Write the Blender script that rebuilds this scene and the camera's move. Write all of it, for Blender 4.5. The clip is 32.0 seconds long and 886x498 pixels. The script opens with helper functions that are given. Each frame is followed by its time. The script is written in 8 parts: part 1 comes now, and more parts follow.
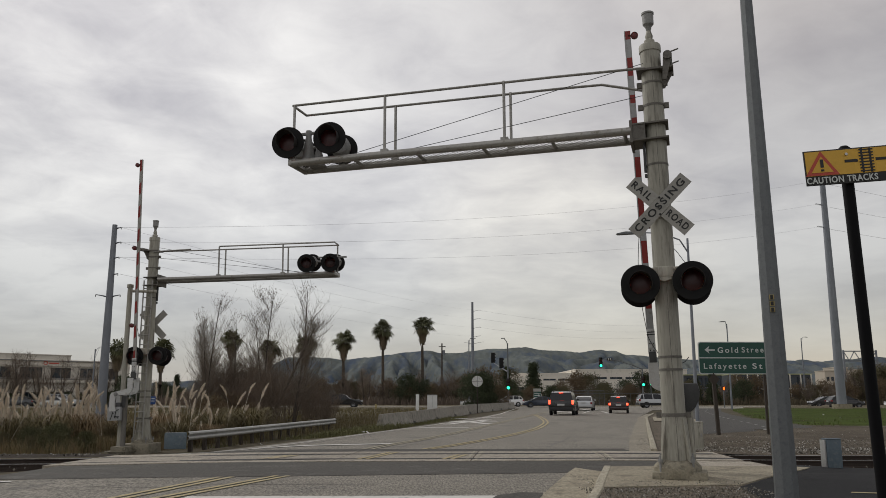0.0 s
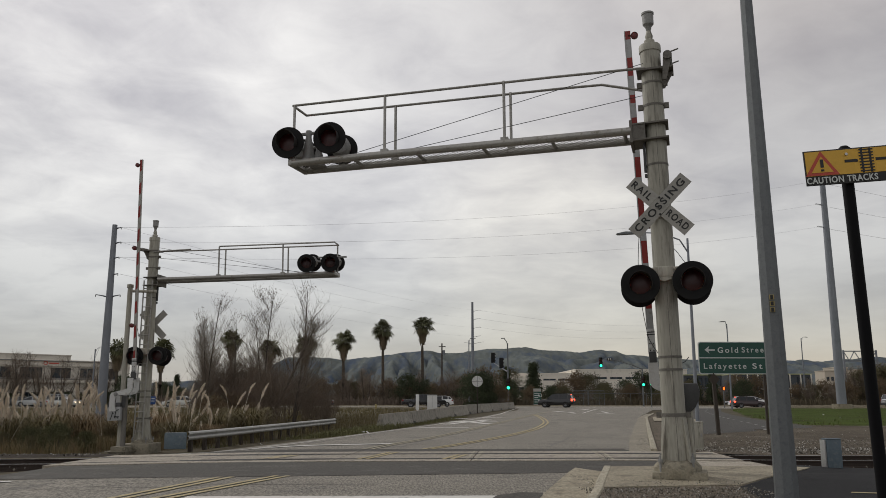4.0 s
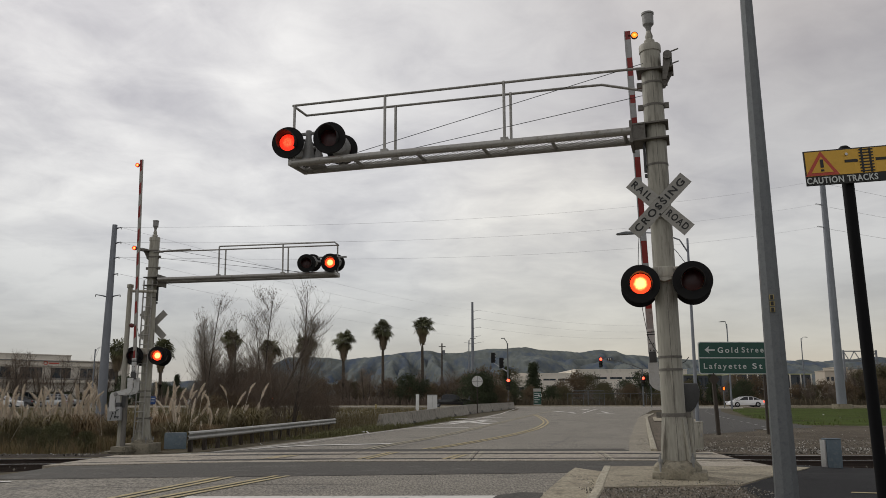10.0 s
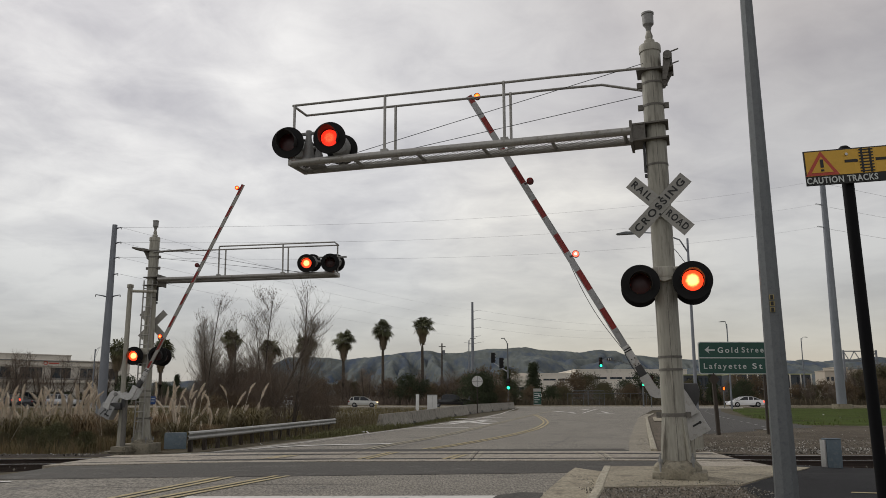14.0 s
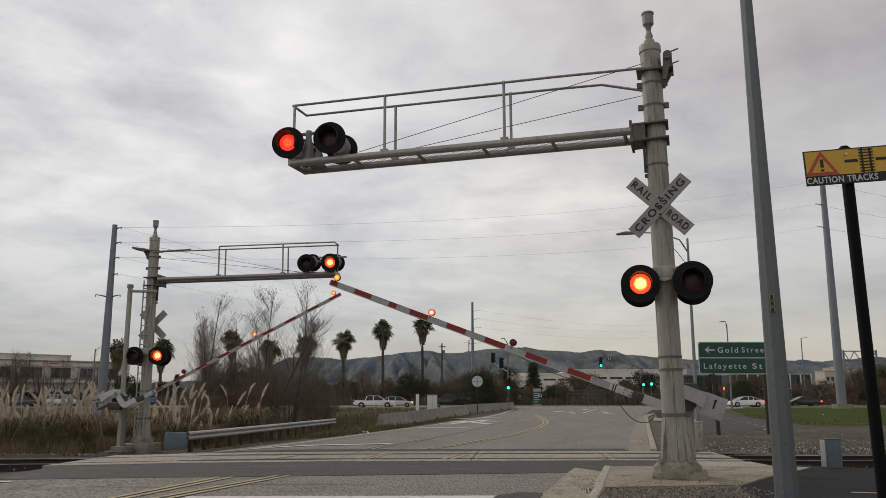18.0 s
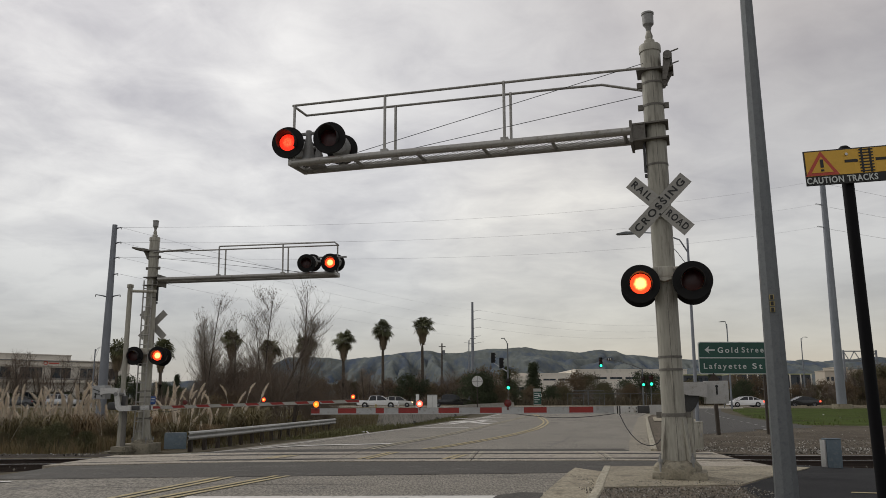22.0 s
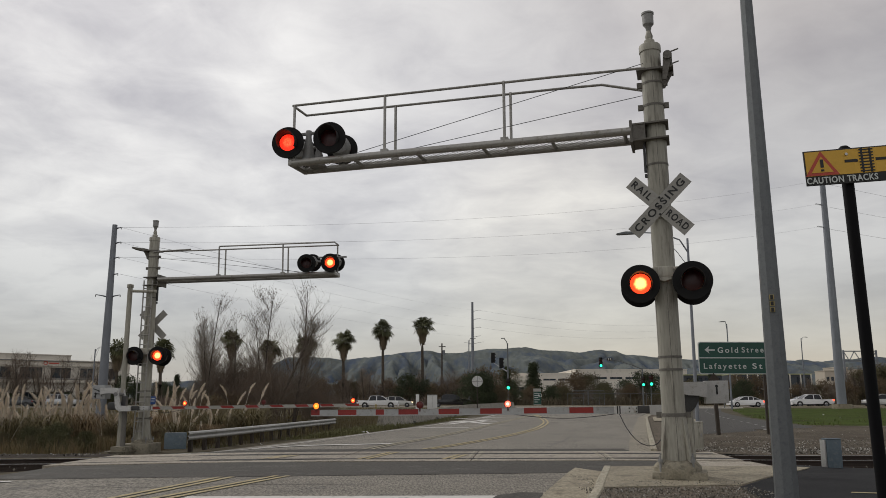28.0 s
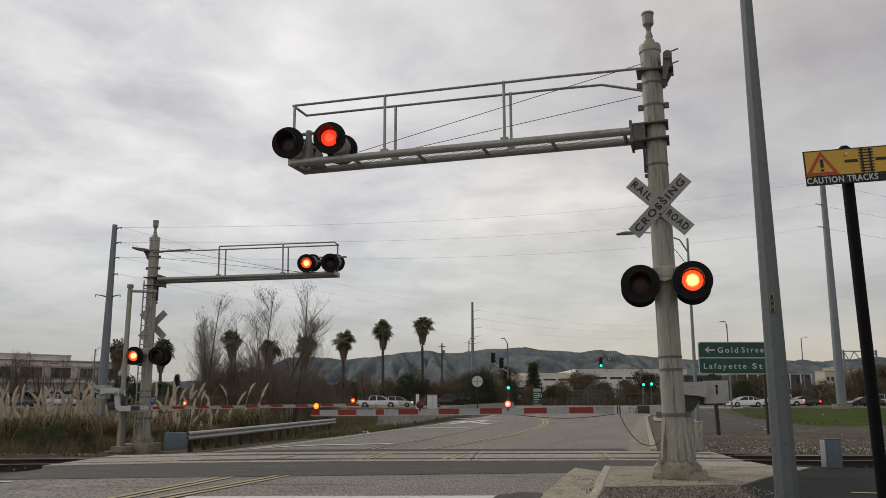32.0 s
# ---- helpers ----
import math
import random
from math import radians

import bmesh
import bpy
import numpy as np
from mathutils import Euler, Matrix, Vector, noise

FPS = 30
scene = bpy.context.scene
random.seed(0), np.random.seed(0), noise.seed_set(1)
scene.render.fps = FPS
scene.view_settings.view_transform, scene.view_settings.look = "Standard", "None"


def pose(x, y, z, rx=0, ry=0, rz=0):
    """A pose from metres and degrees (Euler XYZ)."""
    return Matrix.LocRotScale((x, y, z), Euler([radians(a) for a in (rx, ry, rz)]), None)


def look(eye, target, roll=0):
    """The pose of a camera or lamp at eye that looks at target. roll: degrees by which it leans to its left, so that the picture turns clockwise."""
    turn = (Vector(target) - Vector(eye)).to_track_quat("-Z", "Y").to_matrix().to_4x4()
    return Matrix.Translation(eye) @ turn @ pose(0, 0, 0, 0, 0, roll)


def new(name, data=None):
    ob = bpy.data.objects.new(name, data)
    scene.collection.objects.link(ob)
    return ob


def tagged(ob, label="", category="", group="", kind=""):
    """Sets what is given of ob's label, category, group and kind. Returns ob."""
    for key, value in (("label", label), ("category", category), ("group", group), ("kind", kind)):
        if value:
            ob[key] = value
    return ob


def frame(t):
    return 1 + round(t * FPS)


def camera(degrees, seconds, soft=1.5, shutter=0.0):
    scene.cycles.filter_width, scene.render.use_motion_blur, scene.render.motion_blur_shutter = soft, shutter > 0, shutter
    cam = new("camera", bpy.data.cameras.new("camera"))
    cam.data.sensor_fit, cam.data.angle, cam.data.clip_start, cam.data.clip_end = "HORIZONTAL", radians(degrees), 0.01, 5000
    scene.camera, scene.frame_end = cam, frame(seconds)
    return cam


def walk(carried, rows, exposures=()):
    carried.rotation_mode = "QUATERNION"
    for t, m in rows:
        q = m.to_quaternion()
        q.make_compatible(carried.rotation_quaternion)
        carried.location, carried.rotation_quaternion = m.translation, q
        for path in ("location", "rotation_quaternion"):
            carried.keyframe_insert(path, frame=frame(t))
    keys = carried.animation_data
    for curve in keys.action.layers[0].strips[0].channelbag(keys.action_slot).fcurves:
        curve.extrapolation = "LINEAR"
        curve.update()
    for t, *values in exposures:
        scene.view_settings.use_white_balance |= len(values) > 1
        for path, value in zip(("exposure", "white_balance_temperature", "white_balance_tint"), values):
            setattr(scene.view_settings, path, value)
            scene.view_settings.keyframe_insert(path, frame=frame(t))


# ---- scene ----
EYE = 1.35
cam = camera(57.94, 32.0, soft=0.7)
walk(cam, [(0.0, pose(0, 0, EYE, 90 + 10.48, 0, 0)), (32.0, pose(0, 0, EYE, 90 + 10.48, 0, 0))],
     exposures=[(0.0, 0.0), (32.0, 0.0)])

# ---- light: overcast sky and a weak, wide sun ----
world = bpy.data.worlds.new("sky")
scene.world = world
world.use_nodes = True
wn, wl = world.node_tree.nodes, world.node_tree.links
wn.clear()


def wnode(kind, **kw):
    n = wn.new(kind)
    for k, v in kw.items():
        if k in n.inputs:
            n.inputs[k].default_value = v
    return n


w_out = wnode("ShaderNodeOutputWorld")
sky = wn.new("ShaderNodeTexSky")
sky.sky_type = "NISHITA"
sky.sun_disc = False
sky.sun_elevation, sky.sun_rotation = radians(38), radians(25)
w_bg1 = wnode("ShaderNodeBackground", Strength=0.02)
wl.new(sky.outputs[0], w_bg1.inputs[0])
w_tc = wn.new("ShaderNodeTexCoord")
w_sep = wn.new("ShaderNodeSeparateXYZ")
wl.new(w_tc.outputs["Generated"], w_sep.inputs[0])


def wmath(op, a, b):
    n = wn.new("ShaderNodeMath")
    n.operation = op
    for i, v in enumerate((a, b)):
        if isinstance(v, (int, float)):
            n.inputs[i].default_value = v
        else:
            wl.new(v, n.inputs[i])
    return n.outputs[0]


# a flat cloud layer: directions divided by their height
w_h = wmath("ADD", wmath("MAXIMUM", w_sep.outputs[2], 0.0), 0.16)
w_uv = wn.new("ShaderNodeCombineXYZ")
wl.new(wmath("DIVIDE", w_sep.outputs[0], w_h), w_uv.inputs[0])
wl.new(wmath("DIVIDE", w_sep.outputs[1], w_h), w_uv.inputs[1])
cloud_a = wnode("ShaderNodeTexNoise", Scale=1.15, Detail=8.0, Roughness=0.5, Distortion=0.5)
cloud_b = wnode("ShaderNodeTexNoise", Scale=5.2, Detail=7.0, Roughness=0.6, Distortion=0.5)
for c in (cloud_a, cloud_b):
    wl.new(w_uv.outputs[0], c.inputs["Vector"])
w_mix = wmath("ADD", wmath("MULTIPLY", cloud_a.outputs[0], 0.76), wmath("MULTIPLY", cloud_b.outputs[0], 0.24))
w_ramp = wn.new("ShaderNodeValToRGB")
w_ramp.color_ramp.elements[0].position, w_ramp.color_ramp.elements[0].color = 0.35, (0.40, 0.375, 0.375, 1)
w_ramp.color_ramp.elements[1].position, w_ramp.color_ramp.elements[1].color = 0.62, (0.80, 0.77, 0.725, 1)
wl.new(w_mix, w_ramp.inputs[0])
# brighter, slightly warm band low in the sky ahead
w_low = wn.new("ShaderNodeMapRange")
w_low.inputs[1].default_value, w_low.inputs[2].default_value = 0.22, 0.02
wl.new(w_sep.outputs[2], w_low.inputs[0])
w_br = wn.new("ShaderNodeMix")
w_br.data_type = "RGBA"
w_br.inputs["B"].default_value = (0.352, 0.346, 0.35, 1)
wl.new(wmath("MULTIPLY", w_low.outputs[0], 0.85), w_br.inputs["Factor"])
wl.new(w_ramp.outputs[0], w_br.inputs["A"])
# the cloud is brighter towards the hidden sun
w_dot = wn.new("ShaderNodeVectorMath")
w_dot.operation = "DOT_PRODUCT"
w_dot.inputs[1].default_value = Vector((-0.35, 0.85, 0.39)).normalized()
wl.new(w_tc.outputs["Generated"], w_dot.inputs[0])
w_glow = wn.new("ShaderNodeMapRange")
w_glow.inputs[1].default_value, w_glow.inputs[2].default_value = 0.72, 1.0
w_glow.inputs[3].default_value, w_glow.inputs[4].default_value = 0.57, 1.02
wl.new(w_dot.outputs["Value"], w_glow.inputs[0])
w_bg2 = wnode("ShaderNodeBackground", Strength=0.9)
# the unseen sky behind the camera is raised too, to brighten surfaces facing it
w_back = wn.new("ShaderNodeMapRange")
w_back.inputs[1].default_value, w_back.inputs[2].default_value = 0.1, -1.0
w_back.inputs[3].default_value, w_back.inputs[4].default_value = 1.0, 1.7
wl.new(w_sep.outputs[1], w_back.inputs[0])
w_side = wn.new("ShaderNodeMapRange")
w_side.inputs[1].default_value, w_side.inputs[2].default_value = -1.0, 1.0
w_side.inputs[3].default_value, w_side.inputs[4].default_value = 1.13, 0.80
wl.new(w_sep.outputs[0], w_side.inputs[0])
# lighter low on one side of the road and high on the other
w_tilt = wmath("MULTIPLY", w_sep.outputs[0], wmath("SUBTRACT", 0.29, w_sep.outputs[2]))
w_tilt = wmath("MAXIMUM", wmath("MINIMUM", wmath("ADD", wmath("MULTIPLY", w_tilt, 2.8), 1.0), 1.25), 0.93)
w_side_all = wmath("MULTIPLY", w_side.outputs[0], w_tilt)
# a thinner, brighter stretch of cloud low over the junction
w_dot2 = wn.new("ShaderNodeVectorMath")
w_dot2.operation = "DOT_PRODUCT"
w_dot2.inputs[1].default_value = Vector((0.155, 0.97, 0.165)).normalized()
wl.new(w_tc.outputs["Generated"], w_dot2.inputs[0])
w_thin = wn.new("ShaderNodeMapRange")
w_thin.interpolation_type = "SMOOTHSTEP"
w_thin.inputs[1].default_value, w_thin.inputs[2].default_value = 0.975, 1.0
w_thin.inputs[3].default_value, w_thin.inputs[4].default_value = 0.0, 1.0
wl.new(w_dot2.outputs["Value"], w_thin.inputs[0])
w_warm = wn.new("ShaderNodeMix")
w_warm.data_type, w_warm.blend_type, w_warm.clamp_result = "RGBA", "MULTIPLY", False
w_warm.inputs["B"].default_value = (1.145, 1.125, 1.06, 1)
wl.new(w_thin.outputs[0], w_warm.inputs["Factor"])
wl.new(w_br.outputs["Result"], w_warm.inputs["A"])
w_lit = wmath("MULTIPLY", w_glow.outputs[0], w_side_all)
wl.new(wmath("MULTIPLY", w_lit, w_back.outputs[0]), w_bg2.inputs[1])
wl.new(w_warm.outputs["Result"], w_bg2.inputs[0])
w_add = wn.new("ShaderNodeAddShader")
wl.new(w_bg1.outputs[0], w_add.inputs[0])
wl.new(w_bg2.outputs[0], w_add.inputs[1])
wl.new(w_add.outputs[0], w_out.inputs[0])

sun_data = bpy.data.lights.new("sun", "SUN")
sun_data.energy, sun_data.angle, sun_data.color = 1.0, radians(16), (1, 0.97, 0.92)
sun = new("sun", sun_data)
sun.matrix_world = look((-60, 45, 55), (0, 0, 0))


# ---- materials ----
def M(name, base, rough=0.6, metal=0.0, var=0.18, scale=3.0, fine=40.0, bump=0.15, second=None, amount=0.5, streak=0.0, spec=None, speck=0.0, stretch=None):
    """A surface with blotches and grain; second: a colour of stains or wear; streak: squeezes the stains into upright runs."""
    m = bpy.data.materials.new(name)
    m.use_nodes = True
    n, l = m.node_tree.nodes, m.node_tree.links
    b = n["Principled BSDF"]
    b.inputs["Roughness"].default_value, b.inputs["Metallic"].default_value = rough, metal
    if spec is not None:
        b.inputs["Specular IOR Level"].default_value = spec
    tc = n.new("ShaderNodeTexCoord")
    mp = n.new("ShaderNodeMapping")
    mp.inputs["Scale"].default_value = stretch or (1, 1, 1 - streak * 0.93)
    info = n.new("ShaderNodeObjectInfo")
    l.new(tc.outputs["Object"], mp.inputs["Vector"])
    big, small = n.new("ShaderNodeTexNoise"), n.new("ShaderNodeTexNoise")
    for t, s, d in ((big, scale, 5.0), (small, fine, 3.0)):
        t.inputs["Scale"].default_value, t.inputs["Detail"].default_value = s, d
        l.new(mp.outputs[0], t.inputs["Vector"])
    dark = n.new("ShaderNodeMix")
    dark.data_type = "RGBA"
    dark.inputs["A"].default_value = (*[c * (1 - var) for c in base], 1)
    dark.inputs["B"].default_value = (*[min(1, c * (1 + var)) for c in base], 1)
    add = n.new("ShaderNodeMath")
    add.operation = "MULTIPLY_ADD"
    add.inputs[1].default_value, add.inputs[2].default_value = 0.5, 0.0
    s2 = n.new("ShaderNodeMath")
    s2.operation = "ADD"
    l.new(big.outputs[0], s2.inputs[0])
    l.new(small.outputs[0], s2.inputs[1])
    l.new(s2.outputs[0], add.inputs[0])
    rng = n.new("ShaderNodeMapRange")
    rng.inputs[1].default_value, rng.inputs[2].default_value = 0.3, 0.7
    l.new(add.outputs[0], rng.inputs[0])
    l.new(rng.outputs[0], dark.inputs["Factor"])
    col = dark.outputs["Result"]
    if second:
        st = n.new("ShaderNodeTexNoise")
        st.inputs["Scale"].default_value, st.inputs["Detail"].default_value, st.inputs["Roughness"].default_value = scale * 2.3, 8.0, 0.65
        l.new(mp.outputs[0], st.inputs["Vector"])
        r2 = n.new("ShaderNodeMapRange")
        r2.inputs[1].default_value, r2.inputs[2].default_value = 0.62 - 0.22 * amount, 0.74 - 0.1 * amount
        l.new(st.outputs[0], r2.inputs[0])
        mx = n.new("ShaderNodeMix")
        mx.data_type = "RGBA"
        mx.inputs["B"].default_value = (*second, 1)
        l.new(r2.outputs[0], mx.inputs["Factor"])
        l.new(col, mx.inputs["A"])
        col = mx.outputs["Result"]
    if speck:
        vo = n.new("ShaderNodeTexNoise")
        vo.inputs["Scale"].default_value, vo.inputs["Detail"].default_value, vo.inputs["Roughness"].default_value = 26.0, 4.0, 0.95
        sq = n.new("ShaderNodeMapping")
        sq.inputs["Scale"].default_value = (1, 0.28, 1)
        l.new(tc.outputs["Object"], sq.inputs["Vector"])
        l.new(sq.outputs[0], vo.inputs["Vector"])
        sp = n.new("ShaderNodeMapRange")
        sp.inputs[1].default_value, sp.inputs[2].default_value = 0.41, 0.59
        sp.inputs[3].default_value, sp.inputs[4].default_value = 1 - speck, 1 + speck
        l.new(vo.outputs[0], sp.inputs[0])
        sm = n.new("ShaderNodeVectorMath")
        sm.operation = "SCALE"
        l.new(col, sm.inputs[0])
        l.new(sp.outputs[0], sm.inputs["Scale"])
        col = sm.outputs[0]
    hue = n.new("ShaderNodeHueSaturation")
    vr = n.new("ShaderNodeMapRange")
    vr.inputs[3].default_value, vr.inputs[4].default_value = 0.9, 1.1
    l.new(info.outputs["Random"], vr.inputs[0])
    l.new(vr.outputs[0], hue.inputs["Value"])
    l.new(col, hue.inputs["Color"])
    l.new(hue.outputs[0], b.inputs["Base Color"])
    if bump:
        bp = n.new("ShaderNodeBump")
        bp.inputs["Strength"].default_value, bp.inputs["Distance"].default_value = bump, 0.02
        l.new(small.outputs[0], bp.inputs["Height"])
        l.new(bp.outputs[0], b.inputs["Normal"])
    return m


def glow(name, colour, strength, spots=0.0, core=None, edge=0.0):
    """A lit lamp face; spots: the scale of its single diodes; core: the colour of the brightest middle, inside the radius edge."""
    m = bpy.data.materials.new(name)
    m.use_nodes = True
    n, l = m.node_tree.nodes, m.node_tree.links
    b = n["Principled BSDF"]
    b.inputs["Base Color"].default_value = (*[min(1, c * 0.6) for c in colour], 1)
    b.inputs["Emission Color"].default_value = (*colour, 1)
    b.inputs["Emission Strength"].default_value = strength
    tc = n.new("ShaderNodeTexCoord")
    if spots:
        v = n.new("ShaderNodeTexVoronoi")
        v.inputs["Scale"].default_value = spots
        l.new(tc.outputs["Object"], v.inputs["Vector"])
        r = n.new("ShaderNodeMapRange")
        r.inputs[1].default_value, r.inputs[2].default_value = 0.15, 0.75
        r.inputs[3].default_value, r.inputs[4].default_value = strength * 1.35, strength * 0.55
        l.new(v.outputs["Distance"], r.inputs[0])
        l.new(r.outputs[0], b.inputs["Emission Strength"])
    if core:
        length = n.new("ShaderNodeVectorMath")
        length.operation = "LENGTH"
        l.new(tc.outputs["Object"], length.inputs[0])
        wob = n.new("ShaderNodeTexNoise")
        wob.inputs["Scale"].default_value, wob.inputs["Detail"].default_value = 2.2 / edge, 3.0
        l.new(tc.outputs["Object"], wob.inputs["Vector"])
        add = n.new("ShaderNodeMath")
        add.operation = "MULTIPLY_ADD"
        add.inputs[1].default_value = edge * 0.4
        l.new(wob.outputs[0], add.inputs[0])
        l.new(length.outputs["Value"], add.inputs[2])
        f = n.new("ShaderNodeMapRange")
        f.interpolation_type = "SMOOTHSTEP"
        f.inputs[1].default_value, f.inputs[2].default_value = edge * 0.8, edge * 1.45
        l.new(add.outputs[0], f.inputs[0])
        mx = n.new("ShaderNodeMix")
        mx.data_type = "RGBA"
        mx.inputs["A"].default_value, mx.inputs["B"].default_value = (*core, 1), (*colour, 1)
        l.new(f.outputs[0], mx.inputs["Factor"])
        l.new(mx.outputs["Result"], b.inputs["Emission Color"])
    return m


ASPHALT_OLD = M("asphalt_old", (0.246, 0.226, 0.192), 0.9, speck=0.62, var=0.22, scale=0.35, fine=38, bump=0.5, second=(0.14, 0.132, 0.12), amount=0.35, spec=0.3)
ASPHALT_NEW = M("asphalt_new", (0.058, 0.0522, 0.044), 0.9, speck=0.35, var=0.2, scale=0.6, fine=45, bump=0.4, second=(0.11, 0.105, 0.095), amount=0.3)
ASPHALT_PATH = M("asphalt_path", (0.052, 0.048, 0.043), 0.9, speck=0.4, var=0.2, scale=0.5, fine=45, bump=0.4)
ASPHALT_SMOOTH = M("asphalt_smooth", (0.013, 0.013, 0.014), 0.9, spec=0.25, speck=0.3, var=0.2, scale=0.7, fine=45, bump=0.3)
GRAVEL = M("gravel_stone", (0.215, 0.198, 0.172), 0.95, var=0.6, scale=7, fine=16, bump=0.2, second=(0.09, 0.077, 0.064), amount=0.55, spec=0.1)
TAR = M("tar_seam", (0.135, 0.126, 0.112), 0.8, var=0.2, scale=3, bump=0.2)
CONCRETE = M("concrete", (0.295, 0.258, 0.186), 0.85, speck=0.3, var=0.26, scale=0.9, fine=50, bump=0.3, second=(0.13, 0.108, 0.078), amount=0.42)
KERB = M("kerb_concrete", (0.37, 0.335, 0.255), 0.85, speck=0.3, var=0.2, scale=1.3, fine=45, bump=0.3, second=(0.2, 0.175, 0.13), amount=0.35)
CONCRETE_PANEL = M("concrete_panel", (0.325, 0.287, 0.232), 0.85, speck=0.3, var=0.16, scale=1.3, fine=45, bump=0.25, second=(0.13, 0.118, 0.10), amount=0.4)
CONCRETE_OLD = M("concrete_old", (0.31, 0.287, 0.245), 0.9, var=0.25, scale=2.5, fine=40, bump=0.45, second=(0.12, 0.115, 0.10), amount=0.55, streak=0.4)
FOUNDATION = M("foundation_concrete", (0.275, 0.248, 0.188), 0.9, var=0.27, scale=5, fine=34, bump=1.0, second=(0.125, 0.112, 0.082), amount=0.5)
DIRT = M("dirt", (0.14, 0.118, 0.092), 0.95, speck=0.6, var=0.3, scale=1.2, fine=25, bump=0.9, second=(0.13, 0.118, 0.10), amount=0.4, spec=0.1)
GUTTER = M("gutter_concrete", (0.27, 0.24, 0.185), 0.9, speck=0.35, var=0.3, scale=0.8, fine=30, bump=0.4, second=(0.2, 0.18, 0.14), amount=0.4)
BALLAST = M("ballast", (0.05, 0.041, 0.034), 0.95, var=0.45, scale=6, fine=28, bump=1.0, second=(0.04, 0.034, 0.03), amount=0.5, spec=0.1)
GROUND = M("ground_soil", (0.088, 0.074, 0.05), 0.95, var=0.4, scale=0.3, fine=5, bump=0.6, second=(0.055, 0.058, 0.028), amount=0.5, spec=0.1)
SOIL_DARK = M("gravelly_soil", (0.088, 0.073, 0.055), 0.95, speck=0.6, var=0.4, scale=0.22, fine=9, bump=0.9, second=(0.15, 0.132, 0.108), amount=0.45, spec=0.1)
GRASS = M("lawn", (0.055, 0.079, 0.013), 0.95, var=0.5, scale=0.3, fine=4, bump=0.9, second=(0.034, 0.033, 0.014), amount=0.6, stretch=(0.6, 1, 1), spec=0.05, speck=0.55)
YELLOW_PAINT = M("yellow_paint", (0.45, 0.365, 0.19), 0.8, var=0.18, scale=2, fine=22, bump=0.2, second=(0.22, 0.2, 0.16), amount=0.5)
FADED_YELLOW = M("faded_yellow_paint", (0.34, 0.305, 0.215), 0.85, var=0.18, scale=2, fine=22, bump=0.2, second=(0.21, 0.195, 0.165), amount=0.6)
WORN_PAINT = M("worn_white_paint", (0.24, 0.235, 0.22), 0.85, var=0.3, scale=3, fine=22, bump=0.2, second=(0.08, 0.08, 0.075), amount=0.6)
WHITE_PAINT = M("white_paint", (0.62, 0.60, 0.56), 0.8, var=0.12, scale=2, fine=22, bump=0.2, second=(0.24, 0.23, 0.205), amount=0.25)
RAIL_STEEL = M("rail_steel", (0.045, 0.032, 0.025), 0.75, metal=0.2, var=0.3, scale=3, fine=30, bump=0.2)
RAIL_TOP = M("rail_top", (0.42, 0.41, 0.40), 0.28, metal=1.0, var=0.1, scale=4, fine=40, bump=0.05)
RUBBER = M("rubber", (0.03, 0.03, 0.03), 0.85, var=0.2)
ALU = M("aluminium_weathered", (0.365, 0.35, 0.295), 0.62, metal=0.12, var=0.24, scale=4, fine=34, bump=0.1, second=(0.125, 0.11, 0.088), amount=0.42, streak=0.93)
# shade on the brackets and bands is put into this darker base colour
BRACKET_SHADED = M("bracket_steel_shaded", (0.15, 0.14, 0.122), 0.65, metal=0.15, var=0.22, scale=6, fine=30, bump=0.1, second=(0.08, 0.07, 0.058), amount=0.4)
GALV_PALE = M("galvanised_pale", (0.42, 0.42, 0.40), 0.55, metal=0.2, var=0.15, scale=6, fine=30, bump=0.05, second=(0.24, 0.22, 0.18), amount=0.3)
ALU_RAIL = M("aluminium_rail", (0.33, 0.32, 0.298), 0.45, metal=0.6, var=0.15, scale=6, fine=30, bump=0.05, second=(0.16, 0.145, 0.115), amount=0.3)
GALV = M("galvanised_steel", (0.145, 0.155, 0.16), 0.55, metal=0.4, var=0.12, scale=9, fine=45, bump=0.05, second=(0.11, 0.118, 0.124), amount=0.4)
GALV_DARK = M("galvanised_grey", (0.22, 0.235, 0.26), 0.6, metal=0.3, var=0.12, scale=0.6, fine=6, bump=0.05, streak=0.6, second=(0.17, 0.18, 0.20), amount=0.4)
PAINT_BLACK = M("signal_black", (0.010, 0.010, 0.010), 0.7, spec=0.25, var=0.25, scale=6, bump=0.05)
MOTOR = M("motor_dark", (0.05, 0.05, 0.05), 0.55, var=0.2, scale=6, bump=0.08)
HOUSING = M("housing_grey", (0.26, 0.258, 0.25), 0.6, metal=0.2, var=0.2, scale=6, bump=0.08)
LENS_DARK = M("lens_unlit", (0.04, 0.003, 0.003), 0.35, var=0.3, scale=20, fine=60, bump=0.2)
LENS_LIT = glow("lens_lit", (1.0, 0.04, 0.01), 2.6, 0.0, (1.0, 0.62, 0.16), 0.088)
HOOD = M("hood_inside", (0.028, 0.026, 0.025), 0.7, var=0.15, scale=6, bump=0.03)
LENS_ARM = glow("lens_lit_arm", (1.0, 0.03, 0.012), 1.5, 46.0, (1.0, 0.1, 0.035), 0.085)
GATE_LIT = glow("gate_lamp_lit", (1.0, 0.06, 0.035), 6.0, 0.0, (1.0, 0.42, 0.34), 0.026)
GATE_TIP_LIT = glow("gate_tip_lit", (1.0, 0.15, 0.012), 3.0, 0.0, (1.0, 0.3, 0.05), 0.024)
GATE_FAR_LIT = glow("gate_far_lit", (1.0, 0.05, 0.012), 4.0, 0.0, (1.0, 0.3, 0.05), 0.03)
